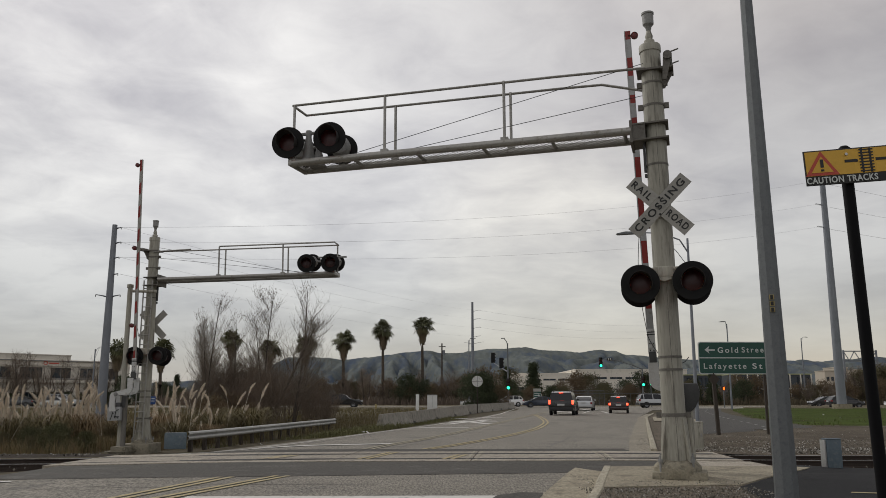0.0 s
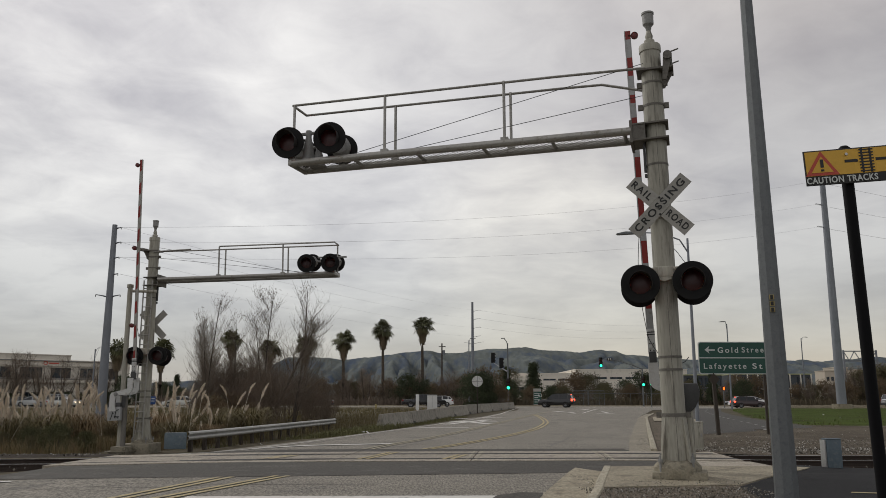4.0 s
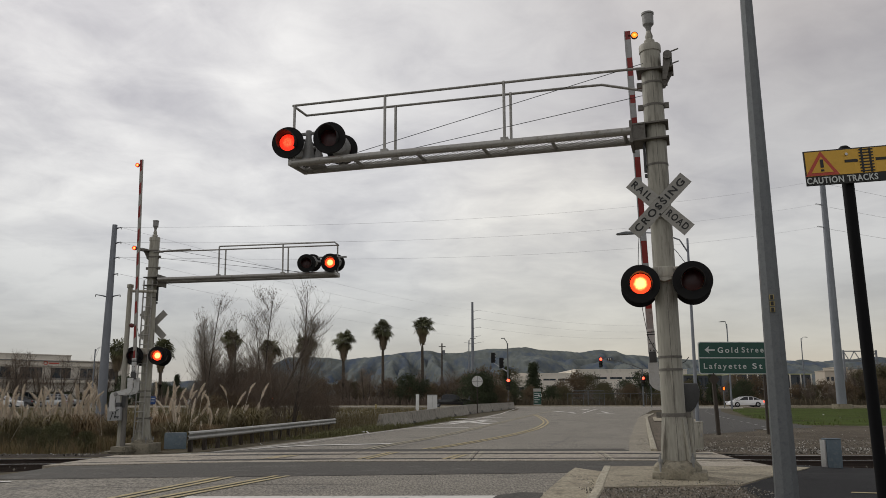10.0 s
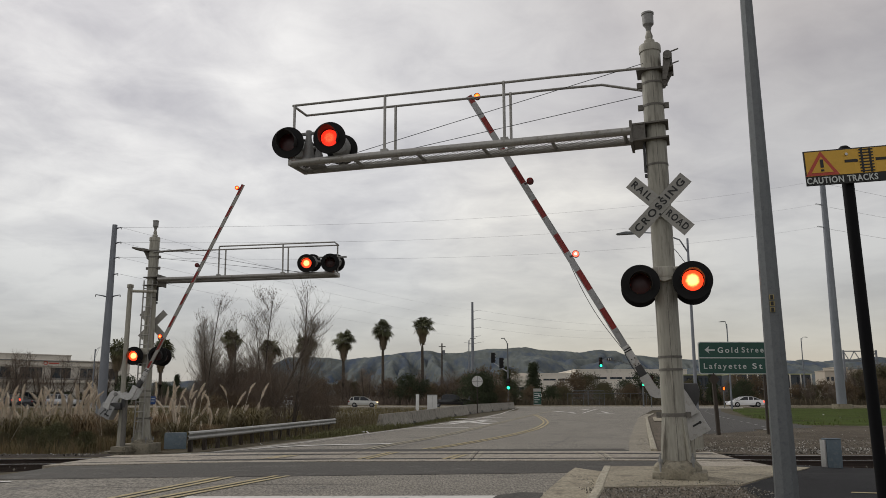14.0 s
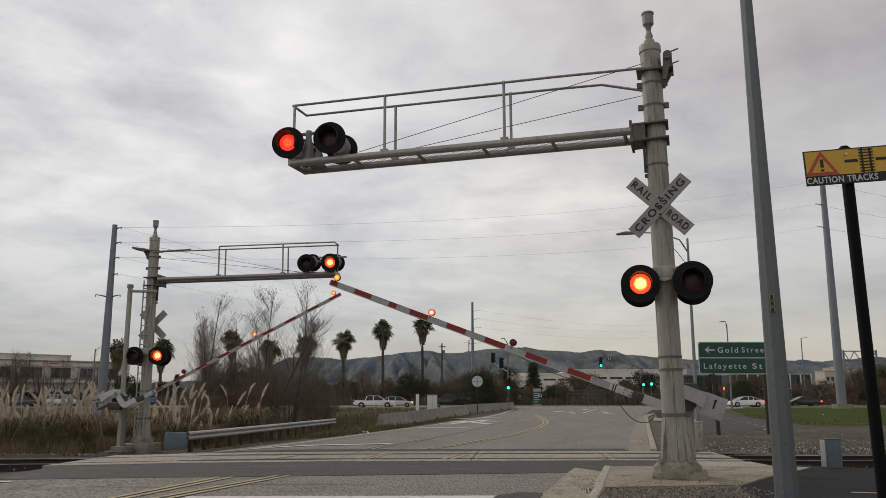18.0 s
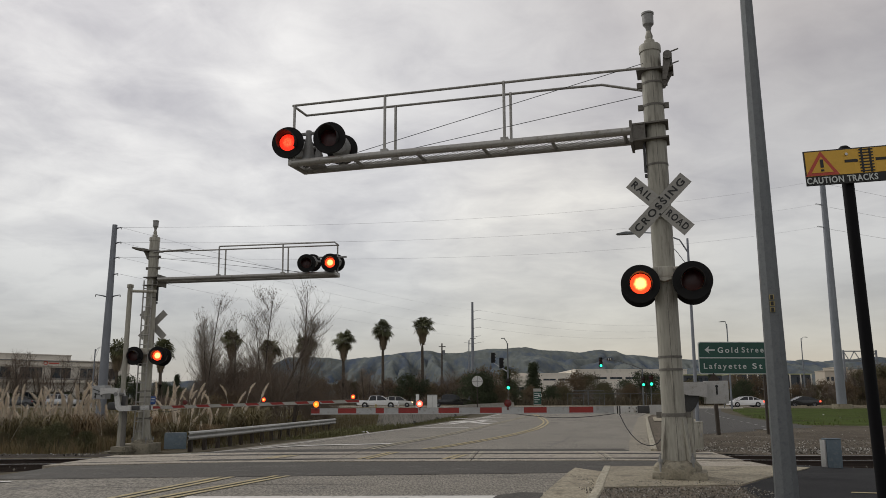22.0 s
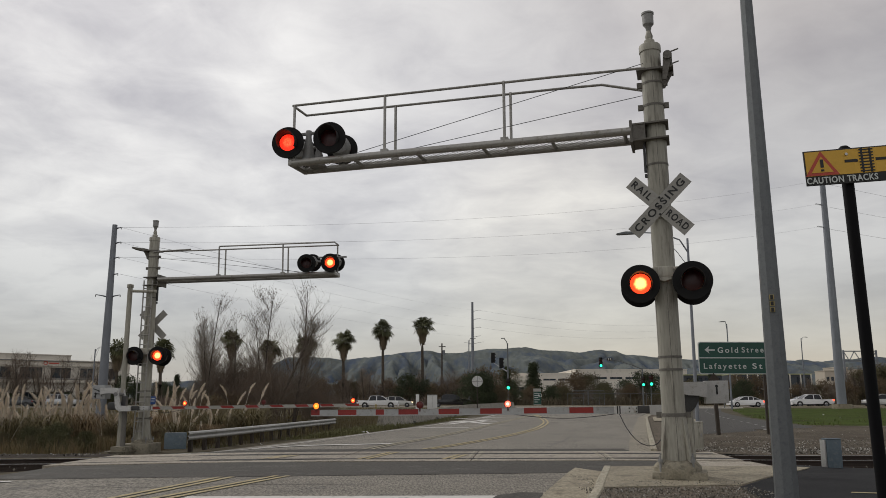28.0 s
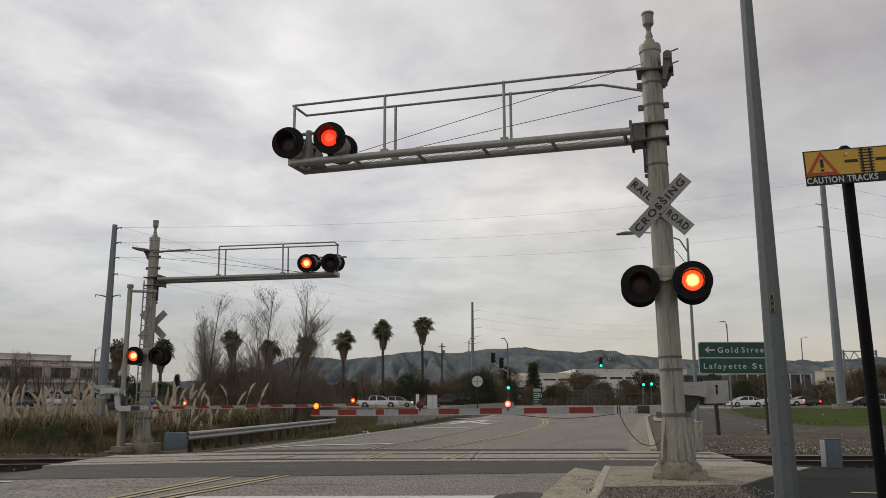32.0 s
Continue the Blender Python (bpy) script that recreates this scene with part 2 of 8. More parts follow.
GATE_DARK = M("gate_lamp_unlit", (0.12, 0.012, 0.010), 0.35, var=0.15, bump=0.0)
STRIPE_RED = M("reflective_red", (0.25, 0.021, 0.016), 0.55, var=0.15, scale=6, bump=0.05, second=(0.2, 0.03, 0.025), amount=0.3)
LAMP_CASE = M("gate_lamp_case", (0.10, 0.018, 0.015), 0.6, var=0.2, scale=8, bump=0.05)
STRIPE_WHITE = M("reflective_white", (0.37, 0.375, 0.375), 0.6, var=0.1, scale=6, bump=0.05, second=(0.25, 0.24, 0.22), amount=0.35)
PLAIN_WHITE = M("white_enamel", (0.72, 0.72, 0.70), 0.5, var=0.06, scale=3, bump=0.03)
PALE_METAL = M("pale_painted_metal", (0.46, 0.455, 0.44), 0.55, var=0.12, scale=7, bump=0.06, second=(0.33, 0.31, 0.27), amount=0.35)
WHITE_METAL = M("white_metal", (0.56, 0.56, 0.545), 0.55, var=0.12, scale=5, bump=0.06, second=(0.28, 0.25, 0.2), amount=0.35)
SIGN_WHITE = M("sign_white", (0.34, 0.33, 0.30), 0.6, var=0.12, scale=5, bump=0.05, second=(0.26, 0.25, 0.22), amount=0.4)
SIGN_BLACK = M("sign_black", (0.015, 0.015, 0.015), 0.55, var=0.1, bump=0.0)
SIGN_GREEN = M("sign_green", (0.012, 0.062, 0.045), 0.5, var=0.1, scale=2, bump=0.02)
SIGN_LETTER = M("sign_letter", (0.55, 0.58, 0.56), 0.5, var=0.05, bump=0.0)
SIGN_YELLOW = M("sign_yellow", (0.6, 0.35, 0.04), 0.5, var=0.08, scale=3, bump=0.0)
SIGN_RED = M("sign_red", (0.5, 0.07, 0.04), 0.5, var=0.08, scale=3, bump=0.0)
TAG_YELLOW = M("tag_faded_yellow", (0.34, 0.27, 0.10), 0.6, var=0.2, scale=12, bump=0.0)
POST_GREY = M("weathered_grey_steel", (0.135, 0.126, 0.11), 0.7, metal=0.2, var=0.25, scale=6, bump=0.1)
POST_BLACK = M("post_black", (0.004, 0.004, 0.005), 0.6, spec=0.12, var=0.2, scale=3, bump=0.05)
BLUE_BOX = M("blue_grey_paint", (0.105, 0.14, 0.165), 0.6, var=0.2, scale=5, fine=30, bump=0.15, second=(0.17, 0.19, 0.2), amount=0.4)
BLUE_SIGN = M("blue_sign", (0.02, 0.06, 0.20), 0.5, var=0.1, bump=0.0)
WOOD_POST = M("wood_post", (0.05, 0.039, 0.03), 0.85, var=0.25, scale=5, fine=40, bump=0.4, streak=0.9)
CABLE = M("cable", (0.03, 0.03, 0.033), 0.7, var=0.1, bump=0.0)
WIRE = M("wire_aluminium", (0.34, 0.34, 0.35), 0.6, var=0.05, bump=0.0)


# ---- geometry helpers ----
def box(bm, lo, hi, m=None, bevel=0.0):
    lo, hi = Vector(lo), Vector(hi)
    t = Matrix.Translation((lo + hi) / 2) @ Matrix.Diagonal((*(hi - lo), 1))
    r = bmesh.ops.create_cube(bm, size=1.0, matrix=(m @ t) if m else t)
    if bevel:
        edges = list({e for v in r["verts"] for e in v.link_edges})
        bmesh.ops.bevel(bm, geom=edges, offset=bevel, segments=2, affect="EDGES", profile=0.6)
    return bm


def cyl(bm, a, b, r0, r1=None, n=12, caps=True):
    a, b = Vector(a), Vector(b)
    r1 = r0 if r1 is None else r1
    q = (b - a).to_track_quat("Z", "Y").to_matrix().to_4x4()
    m = Matrix.Translation((a + b) / 2) @ q
    bmesh.ops.create_cone(bm, cap_ends=caps, segments=n, radius1=r0, radius2=max(r1, 1e-4), depth=(b - a).length, matrix=m)
    return bm


def tube(bm, pts, r, n=8):
    """A bent pipe through the points."""
    pts = [Vector(p) for p in pts]
    rings = []
    for i, p in enumerate(pts):
        d = (pts[min(i + 1, len(pts) - 1)] - pts[max(i - 1, 0)]).normalized()
        q = d.to_track_quat("Z", "Y")
        rad = r[i] if isinstance(r, (list, tuple)) else r
        rings.append([bm.verts.new(p + q @ Vector((rad * math.cos(k * math.tau / n), rad * math.sin(k * math.tau / n), 0))) for k in range(n)])
    for a, b in zip(rings, rings[1:]):
        for k in range(n):
            bm.faces.new((a[k], a[(k + 1) % n], b[(k + 1) % n], b[k]))
    bm.faces.new(rings[0][::-1])
    bm.faces.new(rings[-1])
    return bm


def lathe(bm, profile, n=24, m=None, mats=None):
    """Turns (radius, height) pairs round z."""
    rings = []
    for r, z in profile:
        if r < 1e-5:
            v = bm.verts.new((m @ Vector((0, 0, z))) if m else (0, 0, z))
            rings.append([v] * n)
        else:
            ring = []
            for k in range(n):
                p = Vector((r * math.cos(k * math.tau / n), r * math.sin(k * math.tau / n), z))
                ring.append(bm.verts.new(m @ p if m else p))
            rings.append(ring)
    for i, (a, b) in enumerate(zip(rings, rings[1:])):
        for k in range(n):
            vs = []
            for v in (a[k], a[(k + 1) % n], b[(k + 1) % n], b[k]):
                if v not in vs:
                    vs.append(v)
            if len(vs) > 2:
                f = bm.faces.new(vs)
                if mats:
                    f.material_index = mats[i]
    return bm


def prism(bm, poly, y0, y1, m=None, axis="y"):
    """A flat outline with thickness; axis y: the outline is in x and z, axis z: in x and y."""
    put = (lambda p, t: Vector((p[0], t, p[1]))) if axis == "y" else (lambda p, t: Vector((p[0], p[1], t)))
    a = [bm.verts.new(m @ put(p, y0) if m else put(p, y0)) for p in poly]
    b = [bm.verts.new(m @ put(p, y1) if m else put(p, y1)) for p in poly]
    k = len(poly)
    bm.faces.new(a)
    bm.faces.new(b[::-1])
    for i in range(k):
        bm.faces.new((a[i], b[i], b[(i + 1) % k], a[(i + 1) % k]))
    return bm


def mesh_of(name, bm, mats, smooth=35):
    bmesh.ops.recalc_face_normals(bm, faces=bm.faces)
    me = bpy.data.meshes.new(name)
    bm.to_mesh(me)
    bm.free()
    for m in (mats if isinstance(mats, (list, tuple)) else [mats]):
        me.materials.append(m)
    if smooth:
        me.shade_smooth()
        me.set_sharp_from_angle(angle=radians(smooth))
    return me


def part(name, bm, material, parent=None, label="", at=None):
    ob = new(name, mesh_of(name, bm, material))
    ob.parent = parent
    if at is not None:
        ob.matrix_basis = at
    if label:
        tagged(ob, label)
    return ob


def thing(name, at, label, category, group="", kind=""):
    ob = new(name)
    ob.matrix_basis = at
    ob.empty_display_size = 0.2
    return tagged(ob, label, category, group, kind)


def words(name, text, size, material, parent, at, label="", width=0.0, bold=0.0, space=1.12):
    """Lettering in the built-in font, turned into a mesh."""
    cu = bpy.data.curves.new(name, "FONT")
    cu.body, cu.size, cu.extrude, cu.align_x, cu.align_y = text, size, 0.002, "CENTER", "CENTER"
    cu.offset, cu.space_character = bold, space
    tmp = bpy.data.objects.new(name, cu)
    me = bpy.data.meshes.new_from_object(tmp)
    bpy.data.objects.remove(tmp)
    me.materials.clear()
    me.materials.append(material)
    if width:
        xs = [v.co.x for v in me.vertices]
        k, c = width / (max(xs) - min(xs)), (max(xs) + min(xs)) / 2
        for v in me.vertices:
            v.co.x = (v.co.x - c) * k
    ob = new(name, me)
    ob.parent, ob.matrix_basis = parent, at
    if label:
        tagged(ob, label)
    return ob


def smooth_step(a, b, v):
    t = min(1.0, max(0.0, (v - a) / (b - a)))
    return t * t * (3 - 2 * t)


def gz(x, y):
    """The height of the ground: it falls a little towards the verge beyond the crossing."""
    left = -0.28 * smooth_step(-3.5, -8.5, x - 0.25 * max(0.0, y - 24)) * (0.26 * smooth_step(8, 18, y) + 0.74 * smooth_step(20, 24, y)) * (1 - smooth_step(40, 75, y))
    return left - 0.09 * smooth_step(6.0, 8.0, x) * smooth_step(12, 16, y) * (1 - smooth_step(20, 24, y))


def drape(bm, a, b, dz, across=1, along=1.0, mi=0):
    """A strip of ground between two lines of points with equal count, laid dz above the ground."""
    rows = []
    for i in range(len(a) - 1):
        pa, pb, qa, qb = (Vector(p) for p in (a[i], b[i], a[i + 1], b[i + 1]))
        k = max(1, int(max((qa - pa).length, (qb - pb).length) / along))
        for j in range(k + (1 if i == len(a) - 2 else 0)):
            rows.append((pa.lerp(qa, j / k), pb.lerp(qb, j / k)))
    prev = None
    for p, q in rows:
        line = []
        for j in range(across + 1):
            v = p.lerp(q, j / across)
            line.append(bm.verts.new((v.x, v.y, gz(v.x, v.y) + dz)))
        if prev:
            for j in range(across):
                f = bm.faces.new((prev[j], prev[j + 1], line[j + 1], line[j]))
                f.material_index = mi
        prev = line
    return bm


def strip_line(bm, pts, width, dz, along=0.4):
    """A painted line of that width along the points."""
    pts = [Vector((p[0], p[1])) for p in pts]
    a, b = [], []
    for i, p in enumerate(pts):
        d = (pts[min(i + 1, len(pts) - 1)] - pts[max(i - 1, 0)]).normalized()
        o = Vector((-d.y, d.x)) * width / 2
        a.append(p + o)
        b.append(p - o)
    return drape(bm, a, b, dz, 1, along)


def structure(name, bm, material, label, category, smooth=35):
    ob = new(name, mesh_of(name, bm, material, smooth))
    return tagged(ob, label, category, kind="structure")


# ---- ground, roads and track ----
def build_ground():
    xs = [-4500, -1500, -500, -200, -120, -80, -55] + [v * 1.0 - 40 for v in range(0, 86)] + [50, 60, 80, 120, 200, 500, 1500, 4500]
    ys = [-4500, -1000, -200, -60, -20] + [v * 1.0 - 8 for v in range(0, 92)] + [90, 100, 120, 150, 200, 300, 500, 900, 1800, 3000, 4800]

    def trench(x, y):
        return 0.4 if 16.9 < y - 0.04 * x < 20.1 and (x < -8.6 or x > 7.2) and abs(x) < 60 else 0.0
    bm = bmesh.new()
    grid = [[bm.verts.new((x, y, gz(x, y) - 0.025 - 0.015 * (noise.noise((x * 0.4, y * 0.4, 0)) + 1) * (1 if abs(x) < 40 and y < 90 else 0) - trench(x, y))) for x in xs] for y in ys]
    for j in range(len(ys) - 1):
        for i in range(len(xs) - 1):
            bm.faces.new((grid[j][i], grid[j][i + 1], grid[j + 1][i + 1], grid[j + 1][i]))
    structure("ground", bm, GROUND, "flat brown soil with thin winter grass", "ground", 0)


LEFT_EDGE = [(-13.2, -8), (-10.3, 4), (-8.2, 14.0), (-8.0, 17.0), (-8.0, 19.2), (-7.3, 21.5), (-6.3, 24), (-4.6, 28), (-2.4, 36.9), (2.6, 58), (7.6, 84), (9.4, 100)]
RIGHT_EDGE = [(-3.1, -8), (-0.1, 4), (2.35, 14.0), (3.1, 17.0), (4.5, 19.2), (4.85, 21.1), (5.5, 24), (6.5, 28), (8.7, 36.9), (14.0, 58), (21.5, 84), (33.0, 100)]


def build_roads():
    bm = bmesh.new()
    drape(bm, LEFT_EDGE, RIGHT_EDGE, 0.0, 24, 0.7)
    structure("road", bm, ASPHALT_OLD, "worn grey asphalt road running over the crossing", "road", 0)
    bm = bmesh.new()
    drape(bm, [(-260, 121), (260, 121)], [(-260, 98), (260, 98)], -0.008, 4, 20)
    structure("road_cross_street", bm, ASPHALT_OLD, "wide grey asphalt cross street at the junction", "road", 0)
    # newer asphalt against the crossing panels
    bm = bmesh.new()
    drape(bm, [(-8.1, 14.2), (-3.7, 14.2), (2.2, 14.95), (3.3, 15.5)], [(-8.0, 17.2), (-4.0, 17.36), (3.5, 17.66), (3.9, 17.68)], 0.006, 2, 1.0)
    structure("road_patch_near", bm, ASPHALT_NEW, "dark newer asphalt band before the rails", "road", 0)
    bm = bmesh.new()
    drape(bm, [(-7.6, 20.26), (0.2, 20.58), (4.72, 20.76)], [(-7.3, 20.9), (0.2, 21.15), (4.78, 21.25)], 0.006, 2, 1.0)
    structure("road_patch_far", bm, ASPHALT_NEW, "dark newer asphalt band behind the rails", "road", 0)




def near_rail(x):
    return 18.15 + 0.04 * x


def build_track():
    track = thing("railway_track", pose(0, 0, 0), "single railway track with rusty rails on dark ballast", "railway track", kind="structure")
    for dy in (0.0, 1.5):
        for x0, x1 in ((-90, -8.5), (-8.5, 7.0), (7.0, 90)):
            bm = bmesh.new()
            prof = [(-0.075, -0.17), (0.075, -0.17), (0.075, -0.15), (0.012, -0.13), (0.012, -0.045), (0.036, -0.03), (0.036, 0.0), (-0.036, 0.0), (-0.036, -0.03), (-0.012, -0.045), (-0.012, -0.13), (-0.075, -0.15)]
            n = max(2, int((x1 - x0) / 1.5))
            rings = []
            for i in range(n + 1):
                x = x0 + (x1 - x0) * i / n
                y = near_rail(x) + dy
                z = gz(x, 18.5) + 0.012 * smooth_step(9.0, 6.5, abs(x + 0.7)) + 0.045 * smooth_step(6.5, 8.5, x)
                rings.append([bm.verts.new((x, y + p, z + q)) for p, q in prof])
            for a, b in zip(rings, rings[1:]):
                for k in range(len(prof)):
                    f = bm.faces.new((a[k], a[(k + 1) % 12], b[(k + 1) % 12], b[k]))
                    f.material_index = 1 if k == 6 else 0
            part("rail", bm, [RAIL_STEEL, RAIL_TOP], track, "rusty steel rail with a worn top")
    # ties on both sides of the road
    tie = bmesh.new()
    box(tie, (-0.11, -1.3, -0.3), (0.11, 1.3, -0.16), bevel=0.015)
    tie_mesh = mesh_of("tie", tie, WOOD_POST)
    for i in range(18):
        for x in (-9.4 - i * 0.6, 7.9 + i * 0.6):
            ob = new("tie", tie_mesh)
            ob.parent = track
            ob.matrix_basis = pose(x, near_rail(x) + 0.75, gz(x, 18.5), 0, 0, 2.3)
    # ballast shoulders
    for x0, x1 in ((-60, -8.4), (6.9, 60)):
        bm = bmesh.new()
        xs = [x0 + (x1 - x0) * i / 60 for i in range(61)]
        lanes = [-2.4, -1.5, -0.8, -0.1, 0.5, 1.2, 1.7, 2.4, 3.4]
        drop = [-0.05, -0.13, -0.19, -0.2, -0.21, -0.2, -0.18, -0.08, -0.02]
        rows = [[bm.verts.new((x, near_rail(x) + l, gz(x, 18.5) + d + 0.03 * noise.noise((x * 2.1, l * 2.0, 3)))) for l, d in zip(lanes, drop)] for x in xs]
        for a, b in zip(rows, rows[1:]):
            for k in range(len(lanes) - 1):
                bm.faces.new((a[k], a[k + 1], b[k + 1], b[k]))
        structure("ballast_bed", bm, BALLAST, "grey crushed stone ballast beside the rails", "ballast", 0)


def build_stones():
    """Loose stones of the ballast and the gravel verge, too many to count."""
    rnd = random.Random(5)
    spots = []
    for n, x0, x1, y0, y1, r0, r1 in ((4400, 6.6, 18, 20.9, 22.5, 0.015, 0.055), (2200, 6.8, 18, 22.2, 26, 0.006, 0.026), (700, 8.5, 20, 25, 34, 0.006, 0.022), (150, 7.0, 9.4, 15.2, 15.7, 0.012, 0.04), (500, -17, -8.8, 20.4, 22.5, 0.02, 0.05),
                                      (2600, 1.9, 4.4, 9.6, 11.65, 0.004, 0.016), (500, 6.9, 16, 15.9, 17.1, 0.015, 0.045), (120, -17, -8.3, 15.0, 17.0, 0.015, 0.04),
                                      (260, 2.4, 4.4, 11.65, 12.6, 0.004, 0.012), (60, 2.2, 2.5, 12.6, 14.6, 0.006, 0.018)):
        for i in range(n):
            spots.append((rnd.uniform(x0, x1), rnd.uniform(y0, y1), rnd.uniform(r0, r1)))
    for i in range(260):
        y = rnd.uniform(21.2, 27)
        spots.append((4.9 + (y - 20.9) * 0.25 + rnd.uniform(0, 0.5), y, rnd.uniform(0.006, 0.018)))
    verts, faces = [], []
    for x, y, r in spots:
        if 4.6 < x < 6.6 and y > 20 and x > 5.35 + (y - 20.6) * 0.24:
            continue
        z = gz(x, y) + (0.104 if 1.8 < x < 4.7 and y < 11.66 else 0.116 if 2.2 < x < 4.7 and y < 12.7 else 0.04 if x > 6.9 and 15.1 < y < 15.8 else 0.012)
        m = Matrix.Translation((x, y, z)) @ Euler((rnd.random() * 6, rnd.random() * 6, rnd.random() * 6)).to_matrix().to_4x4() @ Matrix.Diagonal((r, r * rnd.uniform(0.6, 1), r * 0.6, 1))
        k = len(verts)
        verts += [m @ Vector(p) for p in ((1, 0, 0), (-1, 0, 0), (0, 1, 0), (0, -1, 0), (0, 0, 1), (0, 0, -1))]
        faces += [(k + a, k + b, k + c) for a, b, c in ((0, 2, 4), (2, 1, 4), (1, 3, 4), (3, 0, 4), (2, 0, 5), (1, 2, 5), (3, 1, 5), (0, 3, 5))]
    me = bpy.data.meshes.new("gravel")
    me.from_pydata(verts, [], faces)
    n, l = GRAVEL.node_tree.nodes, GRAVEL.node_tree.links
    geo, ramp = n.new("ShaderNodeNewGeometry"), n.new("ShaderNodeValToRGB")
    for k, (at, c) in enumerate(((0.0, (0.05, 0.044, 0.037)), (0.45, (0.15, 0.135, 0.112)), (0.8, (0.27, 0.25, 0.215)), (1.0, (0.55, 0.53, 0.5)))):
        e = ramp.color_ramp.elements[k] if k < 2 else ramp.color_ramp.elements.new(at)
        e.position, e.color = at, (*c, 1)
    l.new(geo.outputs["Random Per Island"], ramp.inputs[0])
    l.new(ramp.outputs[0], n["Principled BSDF"].inputs["Base Color"])
    me.materials.append(GRAVEL)
    tagged(new("gravel", me), "loose grey and brown gravel stones beside the track", "gravel", kind="stuff")


def build_panels():
    crossing = thing("crossing_surface", pose(0, 0, 0), "pale concrete crossing panels between and beside the rails", "crossing panels", kind="structure")
    lanes = ((-0.62, -0.09), (0.07, 1.43), (1.59, 2.42))
    for y0, y1 in lanes:
        x = -8.29
        while x < 6.3:
            w = 2.98
            bm = bmesh.new()
            a, b = x + 0.012, min(x + w, 6.55) - 0.012
            lo = [(a + 0.1 * y0, near_rail(a) + y0), (b + 0.1 * y0, near_rail(b) + y0), (b + 0.1 * y1, near_rail(b) + y1), (a + 0.1 * y1, near_rail(a) + y1)]
            v = [bm.verts.new((p[0], p[1], gz(*p) + 0.018)) for p in lo] + [bm.verts.new((p[0], p[1], gz(*p) - 0.15)) for p in lo]
            for f in ((0, 1, 2, 3), (0, 4, 5, 1), (1, 5, 6, 2), (2, 6, 7, 3), (3, 7, 4, 0)):
                bm.faces.new([v[i] for i in f])
            part("panel", bm, CONCRETE_PANEL, crossing)
            x += w
    # steel end plates at two joints
    for x in (0.65, 3.63):
        for y0, y1 in lanes:
            for o in (-0.1, 0.1):
                bm = bmesh.new()
                strip_line(bm, [(x + o + 0.1 * y0, near_rail(x) + y0 + 0.02), (x + o + 0.1 * y1, near_rail(x) + y1 - 0.02)], 0.06, 0.023)
                part("end_plate", bm, KERB, crossing, "pale worn joint strip")
    # rubber flangeways along the rails
    for dy in (-0.09, 0.07, 1.43, 1.59):
        bm = bmesh.new()
        drape(bm, [(x, near_rail(x) + dy - 0.065) for x in (-8.05, 0, 6.55)], [(x, near_rail(x) + dy + 0.065) for x in (-8.05, 0, 6.55)], 0.02, 1, 1)
        part("flangeway", bm, RUBBER, crossing, "black rubber flangeway strip")
    bm = bmesh.new()
    drape(bm, [(x, near_rail(x) + 2.44) for x in (-7.4, -4, 0, 4.65)], [(x, near_rail(x) + 3.45) for x in (-7.0, -4, 0, 4.8)], 0.009, 1, 1)
    structure("joint_strip", bm, ASPHALT_NEW, "dark asphalt strip beside the panels", "road", 0)


def kerb(name, inner, width, height, material, label):
    """A raised strip with a rounded edge that follows the line of points."""
    bm = bmesh.new()
    prof = [(0.0, -0.1), (0.0, height - 0.025), (0.025, height), (width - 0.02, height), (width, height - 0.02), (width, -0.1)]
    pts = [Vector(p) for p in inner]
    fine = []
    for p, q in zip(pts, pts[1:]):
        k = max(1, int((q - p).length / 1.0))
        fine += [p.lerp(q, i / k) for i in range(k)]
    fine.append(pts[-1])
    rows = []
    for i, p in enumerate(fine):
        d = (fine[min(i + 1, len(fine) - 1)] - fine[max(i - 1, 0)]).normalized()
        o = Vector((d.y, -d.x))
        rows.append([bm.verts.new((p.x + o.x * s, p.y + o.y * s, gz(p.x, p.y) + z)) for s, z in prof])
    for a, b in zip(rows, rows[1:]):
        for k in range(len(prof) - 1):
            bm.faces.new((a[k], a[k + 1], b[k + 1], b[k]))
    bm.faces.new(rows[0])
    bm.faces.new(rows[-1][::-1])
    return structure(name, bm, material, label, "kerb")


